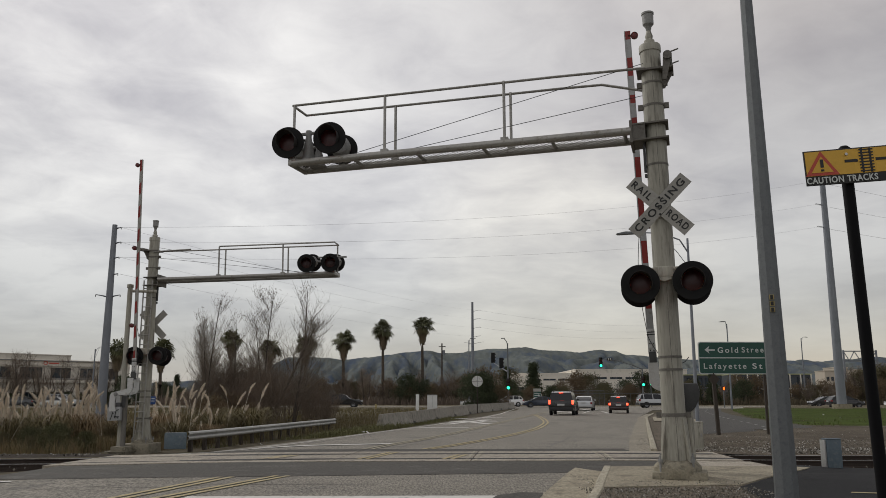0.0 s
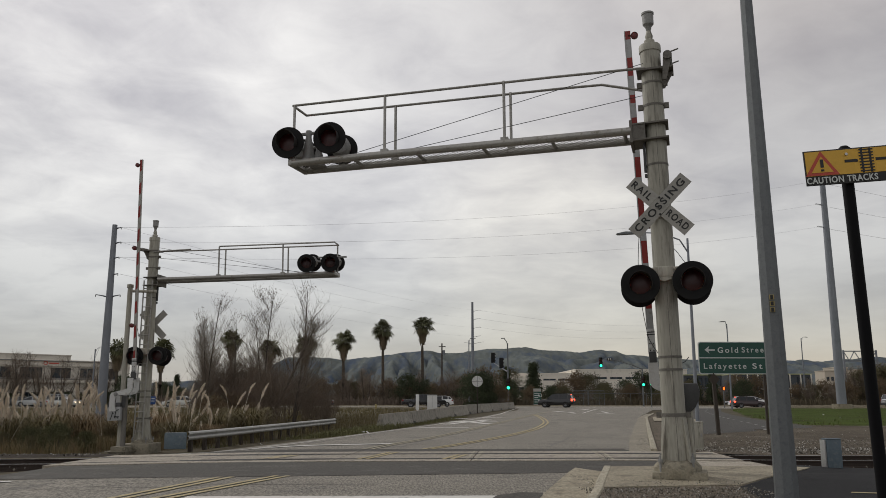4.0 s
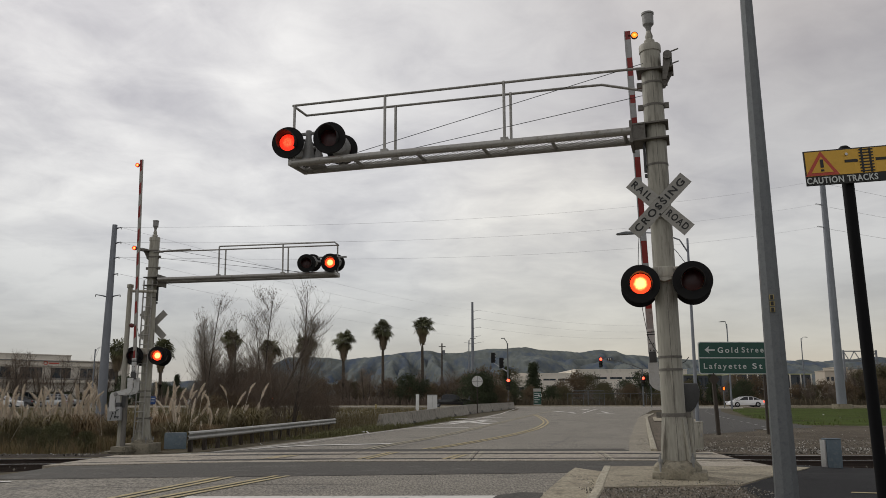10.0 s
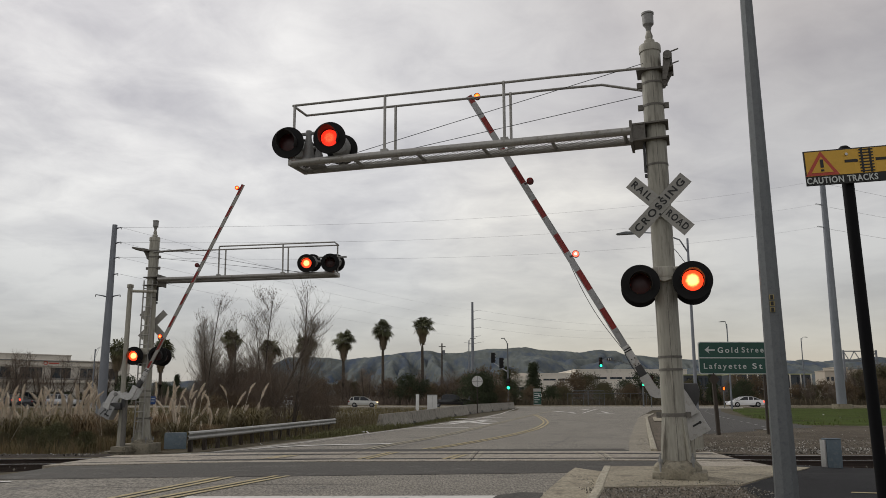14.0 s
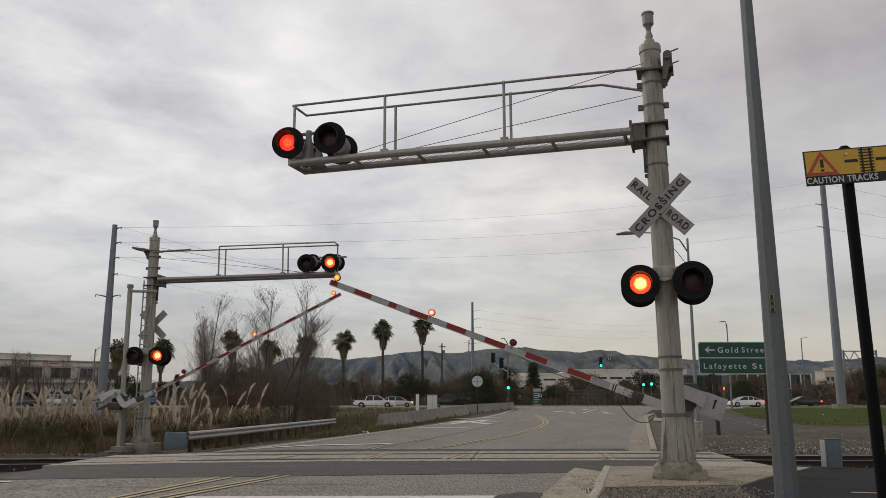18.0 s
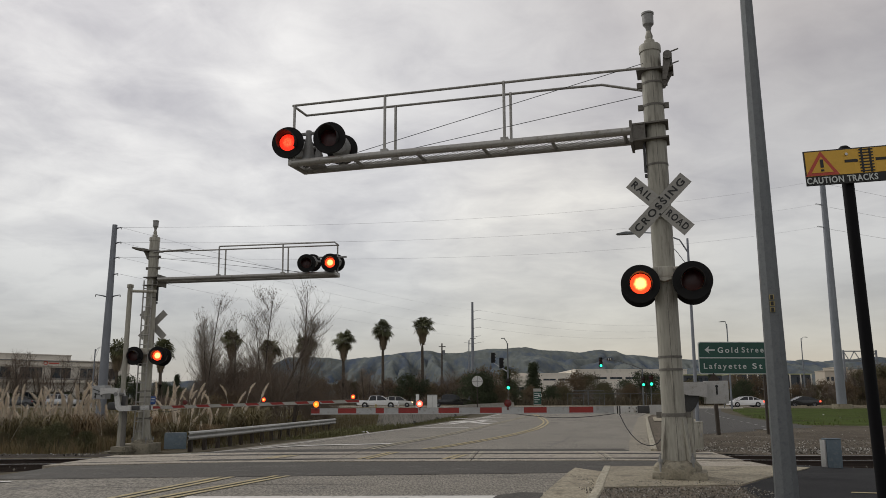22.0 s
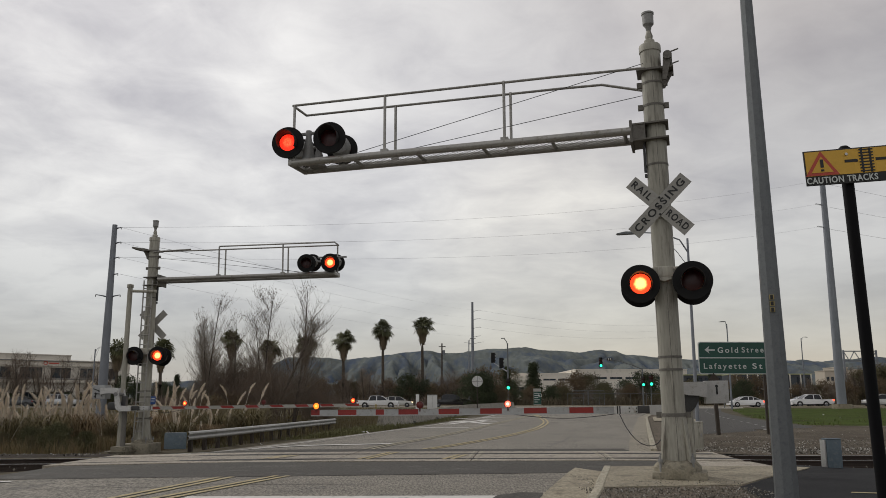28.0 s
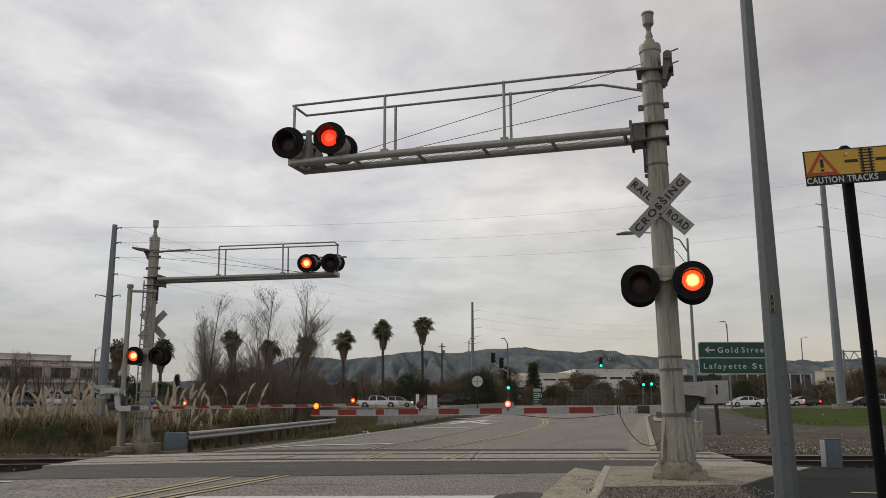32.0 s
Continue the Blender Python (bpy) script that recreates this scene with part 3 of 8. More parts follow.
def build_verge_near():
    """Gutter, kerb and raised pavement round the mast."""
    g_in = [(-3.5, -8), (-0.65, 4), (1.46, 11.9), (1.95, 13.75), (2.3, 15.1), (2.55, 15.95)]
    k_in = [(-2.95, -8), (0.1, 4), (2.1, 11.6), (2.52, 13.4), (2.84, 14.7), (2.93, 15.1)]
    bm = bmesh.new()
    drape(bm, g_in, k_in, 0.012, 2, 1.0)
    structure("gutter_near", bm, CONCRETE, "stained concrete gutter along the kerb", "gutter", 0)
    kerb("kerb_near", k_in, 0.15, 0.12, KERB, "worn pale concrete kerb")
    bm = bmesh.new()
    drape(bm, [(2.18, 11.62), (2.6, 13.4), (2.92, 14.7), (3.02, 15.1)], [(4.3, 11.95), (5.0, 12.9), (6.4, 14.6), (6.7, 15.1)], 0.112, 6, 0.6)
    rim = bmesh.ops.extrude_edge_only(bm, edges=[e for e in bm.edges if e.is_boundary])["geom"]
    for v in rim:
        if isinstance(v, bmesh.types.BMVert):
            v.co.z -= 0.14
    structure("pavement_near", bm, CONCRETE, "pale concrete pavement slab round the signal mast", "pavement", 0)
    bm = bmesh.new()
    drape(bm, [(-2.85, -8), (0.2, 4), (2.3, 12.0)], [(0.5, -8), (3.0, 4), (4.6, 12.4)], 0.098, 8, 0.6)
    structure("verge_dirt", bm, DIRT, "dark soil with pebbles behind the kerb", "soil", 0)
    bm = bmesh.new()
    drape(bm, [(2.8, 4), (4.2, 11.75), (4.95, 12.8), (6.3, 14.6), (6.7, 15.8)], [(12, 4), (12.5, 11.5), (13, 12.9), (14, 14.6), (14.5, 15.8)], 0.10, 6, 0.8)
    structure("path_near", bm, ASPHALT_SMOOTH, "dark asphalt footpath leading to the rails", "path", 0)
    # dark patch of asphalt in the gutter
    bm = bmesh.new()
    drape(bm, [(0.45, 10.4), (0.75, 11.5), (1.1, 11.85)], [(1.1, 10.4), (1.38, 11.5), (1.42, 11.8)], 0.016, 1, 0.5)
    structure("road_patch_gutter", bm, ASPHALT_NEW, "small dark asphalt repair at the gutter", "road", 0)
    bm = bmesh.new()
    drape(bm, [(3.0, 15.1), (3.6, 17.5)], [(6.75, 15.1), (6.6, 17.75)], 0.0, 2, 0.6)
    for v in bm.verts:
        v.co.z += 0.106 - 0.1 * smooth_step(15.1, 16.6, v.co.y)
    structure("pavement_ramp", bm, CONCRETE_PANEL, "concrete pavement ramp down to the rails", "pavement", 0)
    bm = bmesh.new()
    drape(bm, [(3.0, 15.1), (3.45, 17.55)], [(4.35, 15.15), (4.75, 17.6)], 0.0, 2, 0.4)
    for v in bm.verts:
        v.co.z += 0.112 - 0.1 * smooth_step(15.1, 16.6, v.co.y)
    structure("road_patch_ramp", bm, ASPHALT_NEW, "dark asphalt fill between pavement and rails", "road", 0)


def lawn_edge(y):
    """Where the lawn begins beside the cycle path."""
    return 16.8 + (y - 36.9) * 0.204 if y < 57 else 20.9 + (y - 57) * 0.3125


def build_verge_far():
    g_in = [(4.7, 20.76), (5.42, 24), (6.4, 28), (8.6, 36.9), (12.9, 54), (16.4, 66)]
    k_in = [(5.24, 20.75), (6.03, 24), (7.0, 28), (9.17, 36.9), (13.35, 54), (16.9, 66)]
    bm = bmesh.new()
    drape(bm, g_in, k_in, 0.012, 1, 1.0)
    structure("gutter_far", bm, GUTTER, "dirty concrete gutter strip beyond the rails", "gutter", 0)
    kerb("kerb_far", k_in, 0.16, 0.07, KERB, "pale concrete kerb beyond the rails")
    bm = bmesh.new()
    drape(bm, [(p[0] + 0.14, p[1]) for p in k_in], [(p[0] + 1.3, p[1]) for p in k_in], 0.018, 2, 1.0)
    structure("verge_strip", bm, DIRT, "brown soil strip behind the kerb", "soil", 0)
    bm = bmesh.new()
    drape(bm, [(8.3, 29.0), (10.4, 36.9), (14.6, 54), (18.1, 66)], [(12.6, 32.9), (13.8, 36.9), (18.6, 54), (22.0, 66)], 0.010, 3, 0.8)
    structure("path_side", bm, ASPHALT_PATH, "dark asphalt strip behind the kerb", "path", 0)
    bm = bmesh.new()
    drape(bm, [(11.6, 45.0), (14.1, 55)], [(14.2, 45.0), (16.4, 55)], 0.05, 1, 1.0)
    structure("pavement_corner", bm, CONCRETE, "pale concrete landing behind the kerb", "pavement", 0)
    bm = bmesh.new()
    drape(bm, [(5.9, 20.4), (6.9, 24), (8.3, 29), (11.8, 33.5), (14.0, 40)], [(60, 20.4), (60, 24), (60, 29), (60, 33.5), (60, 40)], 0.004, 20, 1.0)
    structure("gravel_verge", bm, SOIL_DARK, "bare gravelly soil beside the track", "soil", 0)
    # cycle path that swings off to the side
    p_c = [(13.2, 33.6), (14.6, 37.2), (15.9, 42.3), (17.8, 50.9), (20.5, 62), (24.3, 75.6), (31.5, 97)]
    p_l = [(x - 1.4, y) for x, y in p_c]
    p_r = [(16.3, 36.2), (17.2, 38.2), (17.7, 42.3), (19.3, 50.9), (22.0, 62), (25.8, 75.6), (33.0, 97)]
    bm = bmesh.new()
    drape(bm, p_l, p_r, 0.015, 3, 1.5)
    structure("path_cycle", bm, ASPHALT_PATH, "grey asphalt cycle path with a dashed white line", "path", 0)
    bm = bmesh.new()
    for i in range(len(p_c) - 1):
        a, b = Vector(p_c[i]), Vector(p_c[i + 1])
        n = max(1, round((b - a).length / 2.6))
        for k in range(n):
            strip_line(bm, [a.lerp(b, k / n), a.lerp(b, (k + 0.38) / n)], 0.12, 0.022)
    structure("path_marking", bm, WORN_PAINT, "worn dashed white centre line on the cycle path", "road marking", 0)
    bm = bmesh.new()
    drape(bm, [(16.8, 36.9), (18.9, 47.5), (20.9, 57), (33.4, 97)], [(90, 35), (90, 47.5), (90, 57), (90, 97)], 0.03, 30, 1.5)
    for v in bm.verts:
        if v.co.y < 38.5:
            v.co.y += 0.9 * noise.noise((v.co.x * 0.7, 3.1, 0))
        rim = v.co.y < 38.5 or v.co.x < lawn_edge(v.co.y) + 0.15
        v.co.z = gz(v.co.x, v.co.y) + (-0.06 if rim else 0.03)
    structure("lawn", bm, GRASS, "short green grass with bare patches", "grass", 0)


def build_seams():
    """Sealed cracks and worn joints of the asphalt."""
    rnd = random.Random(77)
    bm = bmesh.new()
    for x0, y0, x1, y1, w in ((6.2, 40.5, 9.6, 40.0, 0.10), (5.2, 44, 9.8, 45.5, 0.08), (7.0, 38, 7.9, 46, 0.06), (3.0, 33, 7.4, 33.4, 0.05), (-1.5, 28, 4.6, 28.6, 0.04), (8.0, 50, 12.2, 51, 0.10),
                              (-6.5, 12.6, -1.0, 13.1, 0.03), (-1.2, 22.3, -0.4, 27, 0.04), (2.9, 22.5, 4.6, 29, 0.05), (-4.4, 23, -1.8, 33, 0.04), (9.2, 58, 14.2, 57, 0.12)):
        n = 14
        pts = []
        for k in range(n + 1):
            f = k / n
            pts.append((x0 + (x1 - x0) * f + rnd.uniform(-0.1, 0.1), y0 + (y1 - y0) * f + rnd.uniform(-0.16, 0.16)))
        strip_line(bm, pts, w, 0.005, 5)
    structure("road_seams", bm, TAR, "thin dark sealed cracks in the asphalt", "road", 0)
    bm = bmesh.new()
    drape(bm, [(5.4, 11.0), (5.46, 11.1)], [(5.9, 10.85), (5.96, 10.95)], 0.106, 1, 1)
    structure("path_mark", bm, YELLOW_PAINT, "short yellow dash on the footpath", "road marking", 0)


def build_markings():
    bm = bmesh.new()
    for pts in ([(-5.0, 9), (-4.39, 11.29), (-3.71, 14.17)], [(-4.3, 9.3), (-3.79, 11.29), (-2.79, 14.37)]):
        for o in (-0.1, 0.1):
            strip_line(bm, [(p[0] + o, p[1]) for p in pts], 0.10, 0.011)
    for pts in ([(-3.9, 18.1), (-3.45, 19.2)], [(-1.75, 18.0), (-1.2, 20.2)], [(0.1, 18.0), (0.45, 19.3)]):
        for o in (-0.09, 0.09):
            strip_line(bm, [(p[0] + o, p[1]) for p in pts], 0.09, 0.026)
    a_line = [(-0.43, 21.6), (0.26, 23.2), (1.16, 25.6), (2.27, 28.9), (3.23, 32.2), (4.07, 35.5), (4.73, 39.0), (5.31, 42.3), (5.8, 46.2), (6.35, 52.2), (6.77, 58.3), (7.1, 63.5)]
    b_line = [(-1.98, 21.6), (-1.39, 24.06), (-0.62, 26.6), (0.34, 30.65), (1.71, 37.2), (3.79, 47.3), (7.16, 63.9), (9.8, 76.1), (12.87, 86.0)]

    def eased(pts):
        """The line with its corners cut off twice."""
        for k in range(2):
            out = [pts[0]]
            for (x0, y0), (x1, y1) in zip(pts, pts[1:]):
                out += [(x0 + (x1 - x0) * 0.25, y0 + (y1 - y0) * 0.25), (x0 + (x1 - x0) * 0.75, y0 + (y1 - y0) * 0.75)]
            pts = out + [pts[-1]]
        return pts
    for o in (-0.11, 0.11):
        strip_line(bm, [(p[0] + o, p[1]) for p in eased(a_line)], 0.10, 0.011)
    old = bmesh.new()
    for o in (-0.11, 0.11):
        strip_line(old, [(p[0] + o, p[1]) for p in eased(b_line)], 0.10, 0.011)
    structure("road_marking_faded", old, FADED_YELLOW, "faded double yellow line on grey asphalt", "road marking", 0)
    structure("road_marking_yellow", bm, YELLOW_PAINT, "worn double yellow lines curving to the junction", "road marking", 0)
    bm = bmesh.new()
    strip_line(bm, [(-6.6, 20.6), (-5.73, 21.8), (-4.5, 24.7), (-3.2, 30), (-1.4, 38), (1.6, 50), (4.6, 66), (8.6, 96)], 0.12, 0.011)
    strip_line(bm, [(-1.65, 36.9), (1.15, 36.9)], 0.6, 0.011)
    strip_line(bm, [(-6.2, 22.3), (-1.5, 24.0)], 0.34, 0.014)
    strip_line(bm, [(0.45, 56.3), (4.0, 55.2)], 0.7, 0.011)
    strip_line(bm, [(0.15, 41.2), (2.75, 49.2)], 0.5, 0.011)
    strip_line(bm, [(0.5, 48.8), (2.3, 41.4)], 0.5, 0.014)
    for x, y in ((0.2, 44.3), (2.5, 45.2)):
        strip_line(bm, [(x - 0.5, y), (x + 0.55, y)], 0.35, 0.011)
        strip_line(bm, [(x - 0.4, y), (x - 0.1, y + 1.6)], 0.2, 0.011)
        strip_line(bm, [(x - 0.1, y + 1.6), (x + 0.5, y + 1.7)], 0.3, 0.011)
    # lane arrows and the lane line before the junction
    strip_line(bm, [(11.05, 68.3), (11.3, 72.0), (10.9, 75.0)], 0.3, 0.011)
    strip_line(bm, [(10.2, 74.6), (11.2, 77.4)], 0.7, 0.014)
    strip_line(bm, [(12.8, 68.3), (14.3, 68.3)], 0.6, 0.011)
    strip_line(bm, [(14.0, 68.9), (14.9, 76.5)], 0.25, 0.011)
    strip_line(bm, [(15.3, 86.0), (15.7, 93.0)], 0.4, 0.011)
    strip_line(bm, [(11.63, 68.3), (17.8, 94.2)], 0.14, 0.011)
    strip_line(bm, [(-3.5, 11.2), (-0.2, 11.28), (1.0, 11.3)], 0.42, 0.011)
    strip_line(bm, [(-9.4, 13.05), (-7.15, 13.75)], 0.16, 0.014)
    structure("road_marking_white", bm, WHITE_PAINT, "worn white lane lines and crossing symbol", "road marking", 0)


# ---- the crossing signals ----
LENSES = []      # (lens, home pose, group): group 0 and 1 flash in turn


def signal_light(parent, at, group, over=False):
    """A round flasher: black backing disc, hood, housing and a lens that turns its lit or unlit side forward. It faces local -y."""
    t = Matrix.Rotation(radians(90), 4, "X")          # z of the profile points to -y
    bm = bmesh.new()
    lathe(bm, [(0.1475, 0.01), (0.272, 0.0), (0.28, 0.006), (0.28, 0.022), (0.272, 0.028), (0.1475, 0.02), (0.1475, 0.01)], 40, t)
    disc = part("signal_light", bm, PAINT_BLACK, parent, "round black flasher with backing disc", at)
    bm = bmesh.new()
    n = 18
    rows = []
    for k in range(n + 1):
        a = radians(-35) + radians(250) * k / n
        length = 0.30 - 0.16 * abs(k / n - 0.5) * 2
        for r in (0.158, 0.164):
            rows.append([bm.verts.new((r * math.cos(a), -0.02, r * math.sin(a))), bm.verts.new((r * 1.02 * math.cos(a), -0.02 - length, r * 1.02 * math.sin(a) - 0.015))])
    for k in range(n):
        i = k * 2
        for j in (0, 1):
            bm.faces.new((rows[i + j][0], rows[i + j][1], rows[i + 2 + j][1], rows[i + 2 + j][0]))
        bm.faces.new((rows[i][1], rows[i + 1][1], rows[i + 3][1], rows[i + 2][1]))
    part("hood", bm, HOOD, disc)
    bm = bmesh.new()
    lathe(bm, [(0.156, 0.0), (0.158, -0.06), (0.18, -0.10), (0.18, -0.22), (0.15, -0.27), (0.0, -0.28)], 24, t)
    part("housing", bm, HOUSING, disc, "grey round lamp housing")
    bm = bmesh.new()
    lathe(bm, [(0.0, 0.022), (0.07, 0.018), (0.144, 0.004), (0.147, 0.0)], 28, t, [0, 0, 0])
    lathe(bm, [(0.147, 0.0), (0.144, -0.004), (0.092, -0.015), (0.0, -0.022)], 28, t, [1, 1, 1])
    lens = part("lens", bm, [LENS_DARK, LENS_ARM if over else LENS_LIT], disc, "red round lens")
    home = pose(0, -0.015, 0)
    lens.matrix_basis = home
    LENSES.append((lens, home, group))
    return disc


def cantilever(at, label, near):
    """A cantilever mast. Local: the arm runs to -x, traffic comes from -y."""
    top = thing("cantilever_signal", at, label, "crossing signal", "cantilever signals at the crossing")
    # foundation and base
    bm = bmesh.new()
    w = 0.36 if near else 0.42
    box(bm, (-w + 0.02, -0.27 if near else -w, -0.2 if near else -0.6), (w + 0.04, w, 0.205 if near else 0.24), bevel=0.02)
    bmesh.ops.subdivide_edges(bm, edges=bm.edges[:], cuts=3, use_grid_fill=True)
    for v in bm.verts:
        v.co += 0.012 * noise.noise_vector(v.co * 6)
    part("foundation", bm, FOUNDATION, top, "rough chipped concrete foundation")
    bm = bmesh.new()
    lathe(bm, [(0.0, 0.12), (0.30, 0.12), (0.325, 0.2), (0.32, 0.26), (0.285, 0.315), (0.24, 0.345), (0.2, 0.36), (0.0, 0.36)], 48)
    for v in bm.verts:
        v.co += 0.026 * noise.noise_vector(v.co * 8) + 0.016 * noise.noise_vector(v.co * 21)
    part("grout", bm, FOUNDATION, top, "crumbled grout at the mast foot")
    bm = bmesh.new()
    lathe(bm, [(0.0, 0.2), (0.222, 0.2), (0.2, 0.55), (0.17, 0.97), (0.164, 1.05), (0.153, 6.5), (0.0, 6.5)], 32)
    part("mast", bm, ALU, top, "grey weathered aluminium mast with stains")
    for sx, sy in ((1, 1), (1, -1), (-1, 1), (-1, -1)):
        bm = bmesh.new()
        a = math.atan2(sy, sx)
        rot = Matrix.Rotation(a, 4, "Z")
        prism(bm, [(0.15, 0.3), (0.275, 0.3), (0.275, 0.36), (0.178, 0.94), (0.15, 0.94)], -0.012, 0.012, rot)
        part("gusset", bm, ALU, top)
        bm = bmesh.new()
        cyl(bm, (0.31 * math.cos(a), 0.31 * math.sin(a), 0.2), (0.31 * math.cos(a), 0.31 * math.sin(a), 0.43), 0.016)
        cyl(bm, (0.31 * math.cos(a), 0.31 * math.sin(a), 0.335), (0.31 * math.cos(a), 0.31 * math.sin(a), 0.38), 0.036, n=6)
        part("anchor_bolt", bm, HOUSING, top)
    for z in (0.98, 1.62, 1.8, 4.68, 5.62, 5.98):
        bm = bmesh.new()
        r = 0.168 - z * 0.0022
        q, p = (0.014, 0.024) if z < 1 else (0.006, 0.016)
        lathe(bm, [(r - 0.01, z - p), (r + q, z - p), (r + q, z + p), (r - 0.01, z + p)], 24)
        if z in (0.98, 5.62, 5.98):
            for sx in (-1, 1):
                box(bm, (sx * r - 0.045 + sx * 0.03, -0.03, z - 0.04), (sx * r + 0.045 + sx * 0.03, 0.03, z + 0.04))
        part("band", bm, BRACKET_SHADED, top, "bolted metal band")
    if near:
        for pts in ([(0.03, -0.22, 0.36), (0.03, -0.197, 0.56), (0.025, -0.168, 0.95)], [(0.025, -0.163, 1.05), (0.02, -0.158, 2.8)], [(0.02, -0.155, 4.3), (0.015, -0.152, 6.4)]):
            bm = bmesh.new()
            tube(bm, pts, 0.0035, 5)
            part("seam", bm, POST_GREY, top, "dark vertical seam of the mast")
    # cap and bell
    bm = bmesh.new()
    lathe(bm, [(0.0, 6.42), (0.154, 6.42), (0.154, 6.5), (0.166, 6.5), (0.166, 6.6), (0.155, 6.62), (0.06, 6.64), (0.08, 6.655), (0.08, 6.70), (0.05, 6.72), (0.06, 6.77), (0.035, 6.86), (0.0, 6.86)], 20)
    part("cap", bm, ALU, top, "stepped mast cap")
    bm = bmesh.new()
    lathe(bm, [(0.0, 6.85), (0.032, 6.85), (0.05, 6.93), (0.084, 6.97), (0.088, 7.13), (0.096, 7.135), (0.096, 7.165), (0.06, 7.18), (0.0, 7.18)], 20)
    part("bell", bm, HOUSING, top, "grey electronic bell on the mast top")
    # arm brackets
    for z in (5.06, 5.31):
        bm = bmesh.new()
        prism(bm, [(-0.36, -0.2), (0.2, -0.23), (0.2, 0.23), (-0.36, 0.3)], z - 0.012, z + 0.012, axis="z")
        part("bracket_plate", bm, BRACKET_SHADED, top)
    bm = bmesh.new()
    box(bm, (-0.37, -0.22, 5.02), (-0.33, 0.36, 5.37))
    box(bm, (-0.33, -0.19, 5.08), (-0.14, -0.16, 5.3))
    part("arm_flange", bm, BRACKET_SHADED, top)
    bm = bmesh.new()
    box(bm, (-0.195, -0.07, 4.58), (-0.157, 0.0, 5.03), bevel=0.006)
    box(bm, (-0.19, -0.06, 4.5), (-0.157, -0.01, 4.55))
    part("junction_strip", bm, MOTOR, top, "narrow dark cable strip")
    bm = bmesh.new()
    prism(bm, [(-0.22, -0.2), (0.33, -0.2), (0.33, 0.2), (-0.22, 0.2)], 6.155, 6.185, axis="z")
    prism(bm, [(0.14, 6.155), (0.33, 6.155), (0.19, 5.9), (0.14, 5.9)], -0.02, 0.02)
    if near:
        cyl(bm, (0.255, -0.26, 6.335), (0.255, 0.26, 6.335), 0.066, n=20)
        prism(bm, [(0.19, 6.335), (0.32, 6.335), (0.22, 5.96), (0.16, 5.96)], -0.22, -0.19)
        for y in (-0.24, 0.24):
            cyl(bm, (0.24, y, 6.36), (0.42, y, 6.41), 0.012, n=6)
    else:
        prism(bm, [(0.14, 6.14), (0.14, 6.22), (0.64, 6.3), (0.66, 6.25)], -0.2, 0.2)
        cyl(bm, (0.2, -0.21, 6.2), (0.66, -0.21, 6.285), 0.03, n=8)
    part("rail_bracket", bm, BRACKET_SHADED, top)
    # walkway: two side pipes, cross bars and expanded mesh; the arm rises a little towards its end
    L = 6.08 if near else 5.98
    rise = Matrix.Translation((0, 0, -0.035)) @ Matrix.Translation((0, 0, 5.24)) @ Matrix.Rotation(radians(0.66), 4, "Y") @ Matrix.Translation((0, 0, -5.24))
    for y in (-0.18, 0.34):
        bm = bmesh.new()
        cyl(bm, (-0.35, y, 5.24), (-L, y, 5.24), 0.062, n=14)
        part("walkway_beam", bm, ALU_RAIL, top, "long aluminium arm pipe", rise)
    for i in range(6):
        bm = bmesh.new()
        x = -0.45 - i * (L - 0.5) / 5
        cyl(bm, (x, -0.18, 5.22), (x, 0.34, 5.22), 0.03, n=8)
        part("cross_bar", bm, ALU_RAIL, top, "", rise)
    bm = bmesh.new()
    box(bm, (-L - 0.02, -0.24, 5.19), (-L + 0.05, 0.40, 5.29), bevel=0.012)
    part("end_plate", bm, ALU_RAIL, top, "", rise)
    bm = bmesh.new()
    step, z = 0.105, 5.185
    for y0 in [(-0.16 + 0.08 * j) for j in range(7)]:
        x = -0.4
        while x > -L + 0.1:
            # diamonds of flat strands
            for d in (1, -1):
                p, q = Vector((x, y0, z)), Vector((x - step, y0 + d * 0.08, z))
                if -0.19 < q.y < 0.36:
                    o = Vector((0.004, 0.0055 * d, 0))
                    v = [bm.verts.new(c) for c in (p + o, p - o, q - o, q + o)]
                    bm.faces.new(v)
            x -= step
    part("walkway_grating", bm, HOUSING, top, "expanded metal walkway grating", rise)
    # handrails
    end_z = 6.28 if near else 6.2
    for y, kink in ((-0.18, False), (0.34, True)):
        bm = bmesh.new()
        pts = [(-0.1, y, 6.225), (-1.5, y, 6.225 + (end_z - 6.23) * 0.5), (-L + 0.02, y, end_z)] if not kink else [(-0.12, 0.18, 5.99), (-0.8, y, 6.235), (-1.5, y, 6.25), (-L + 0.02, y, 6.28)] if near else [(-2.31, y, 6.21), (-L + 0.02, y, end_z)]
        tube(bm, pts, 0.022)
        part("handrail", bm, ALU_RAIL, top, "", rise)
        for s in (2.31, 4.35, L - 0.05):
            if s > 5 and y > 0:
                continue
            bm = bmesh.new()
            cyl(bm, (-s, y, 5.24), (-s, y, end_z), 0.024, n=10)
            box(bm, (-s - 0.06, y - 0.04, 5.28), (-s + 0.06, y + 0.04, 5.33))
            part("rail_post", bm, ALU_RAIL, top, "", rise)
    if not near:
        bm = bmesh.new()
        cyl(bm, (-0.1, 0.2, 6.15), (-1.32, 0.2, 6.18), 0.024, n=8)
        part("rail_stub", bm, ALU_RAIL, top, "short pipe beside the mast", rise)
    bm = bmesh.new()
    cyl(bm, (-L + 0.02, -0.18, end_z), (-L + 0.02, 0.34, end_z), 0.022, n=10)
    part("end_rail", bm, ALU_RAIL, top, "", rise)
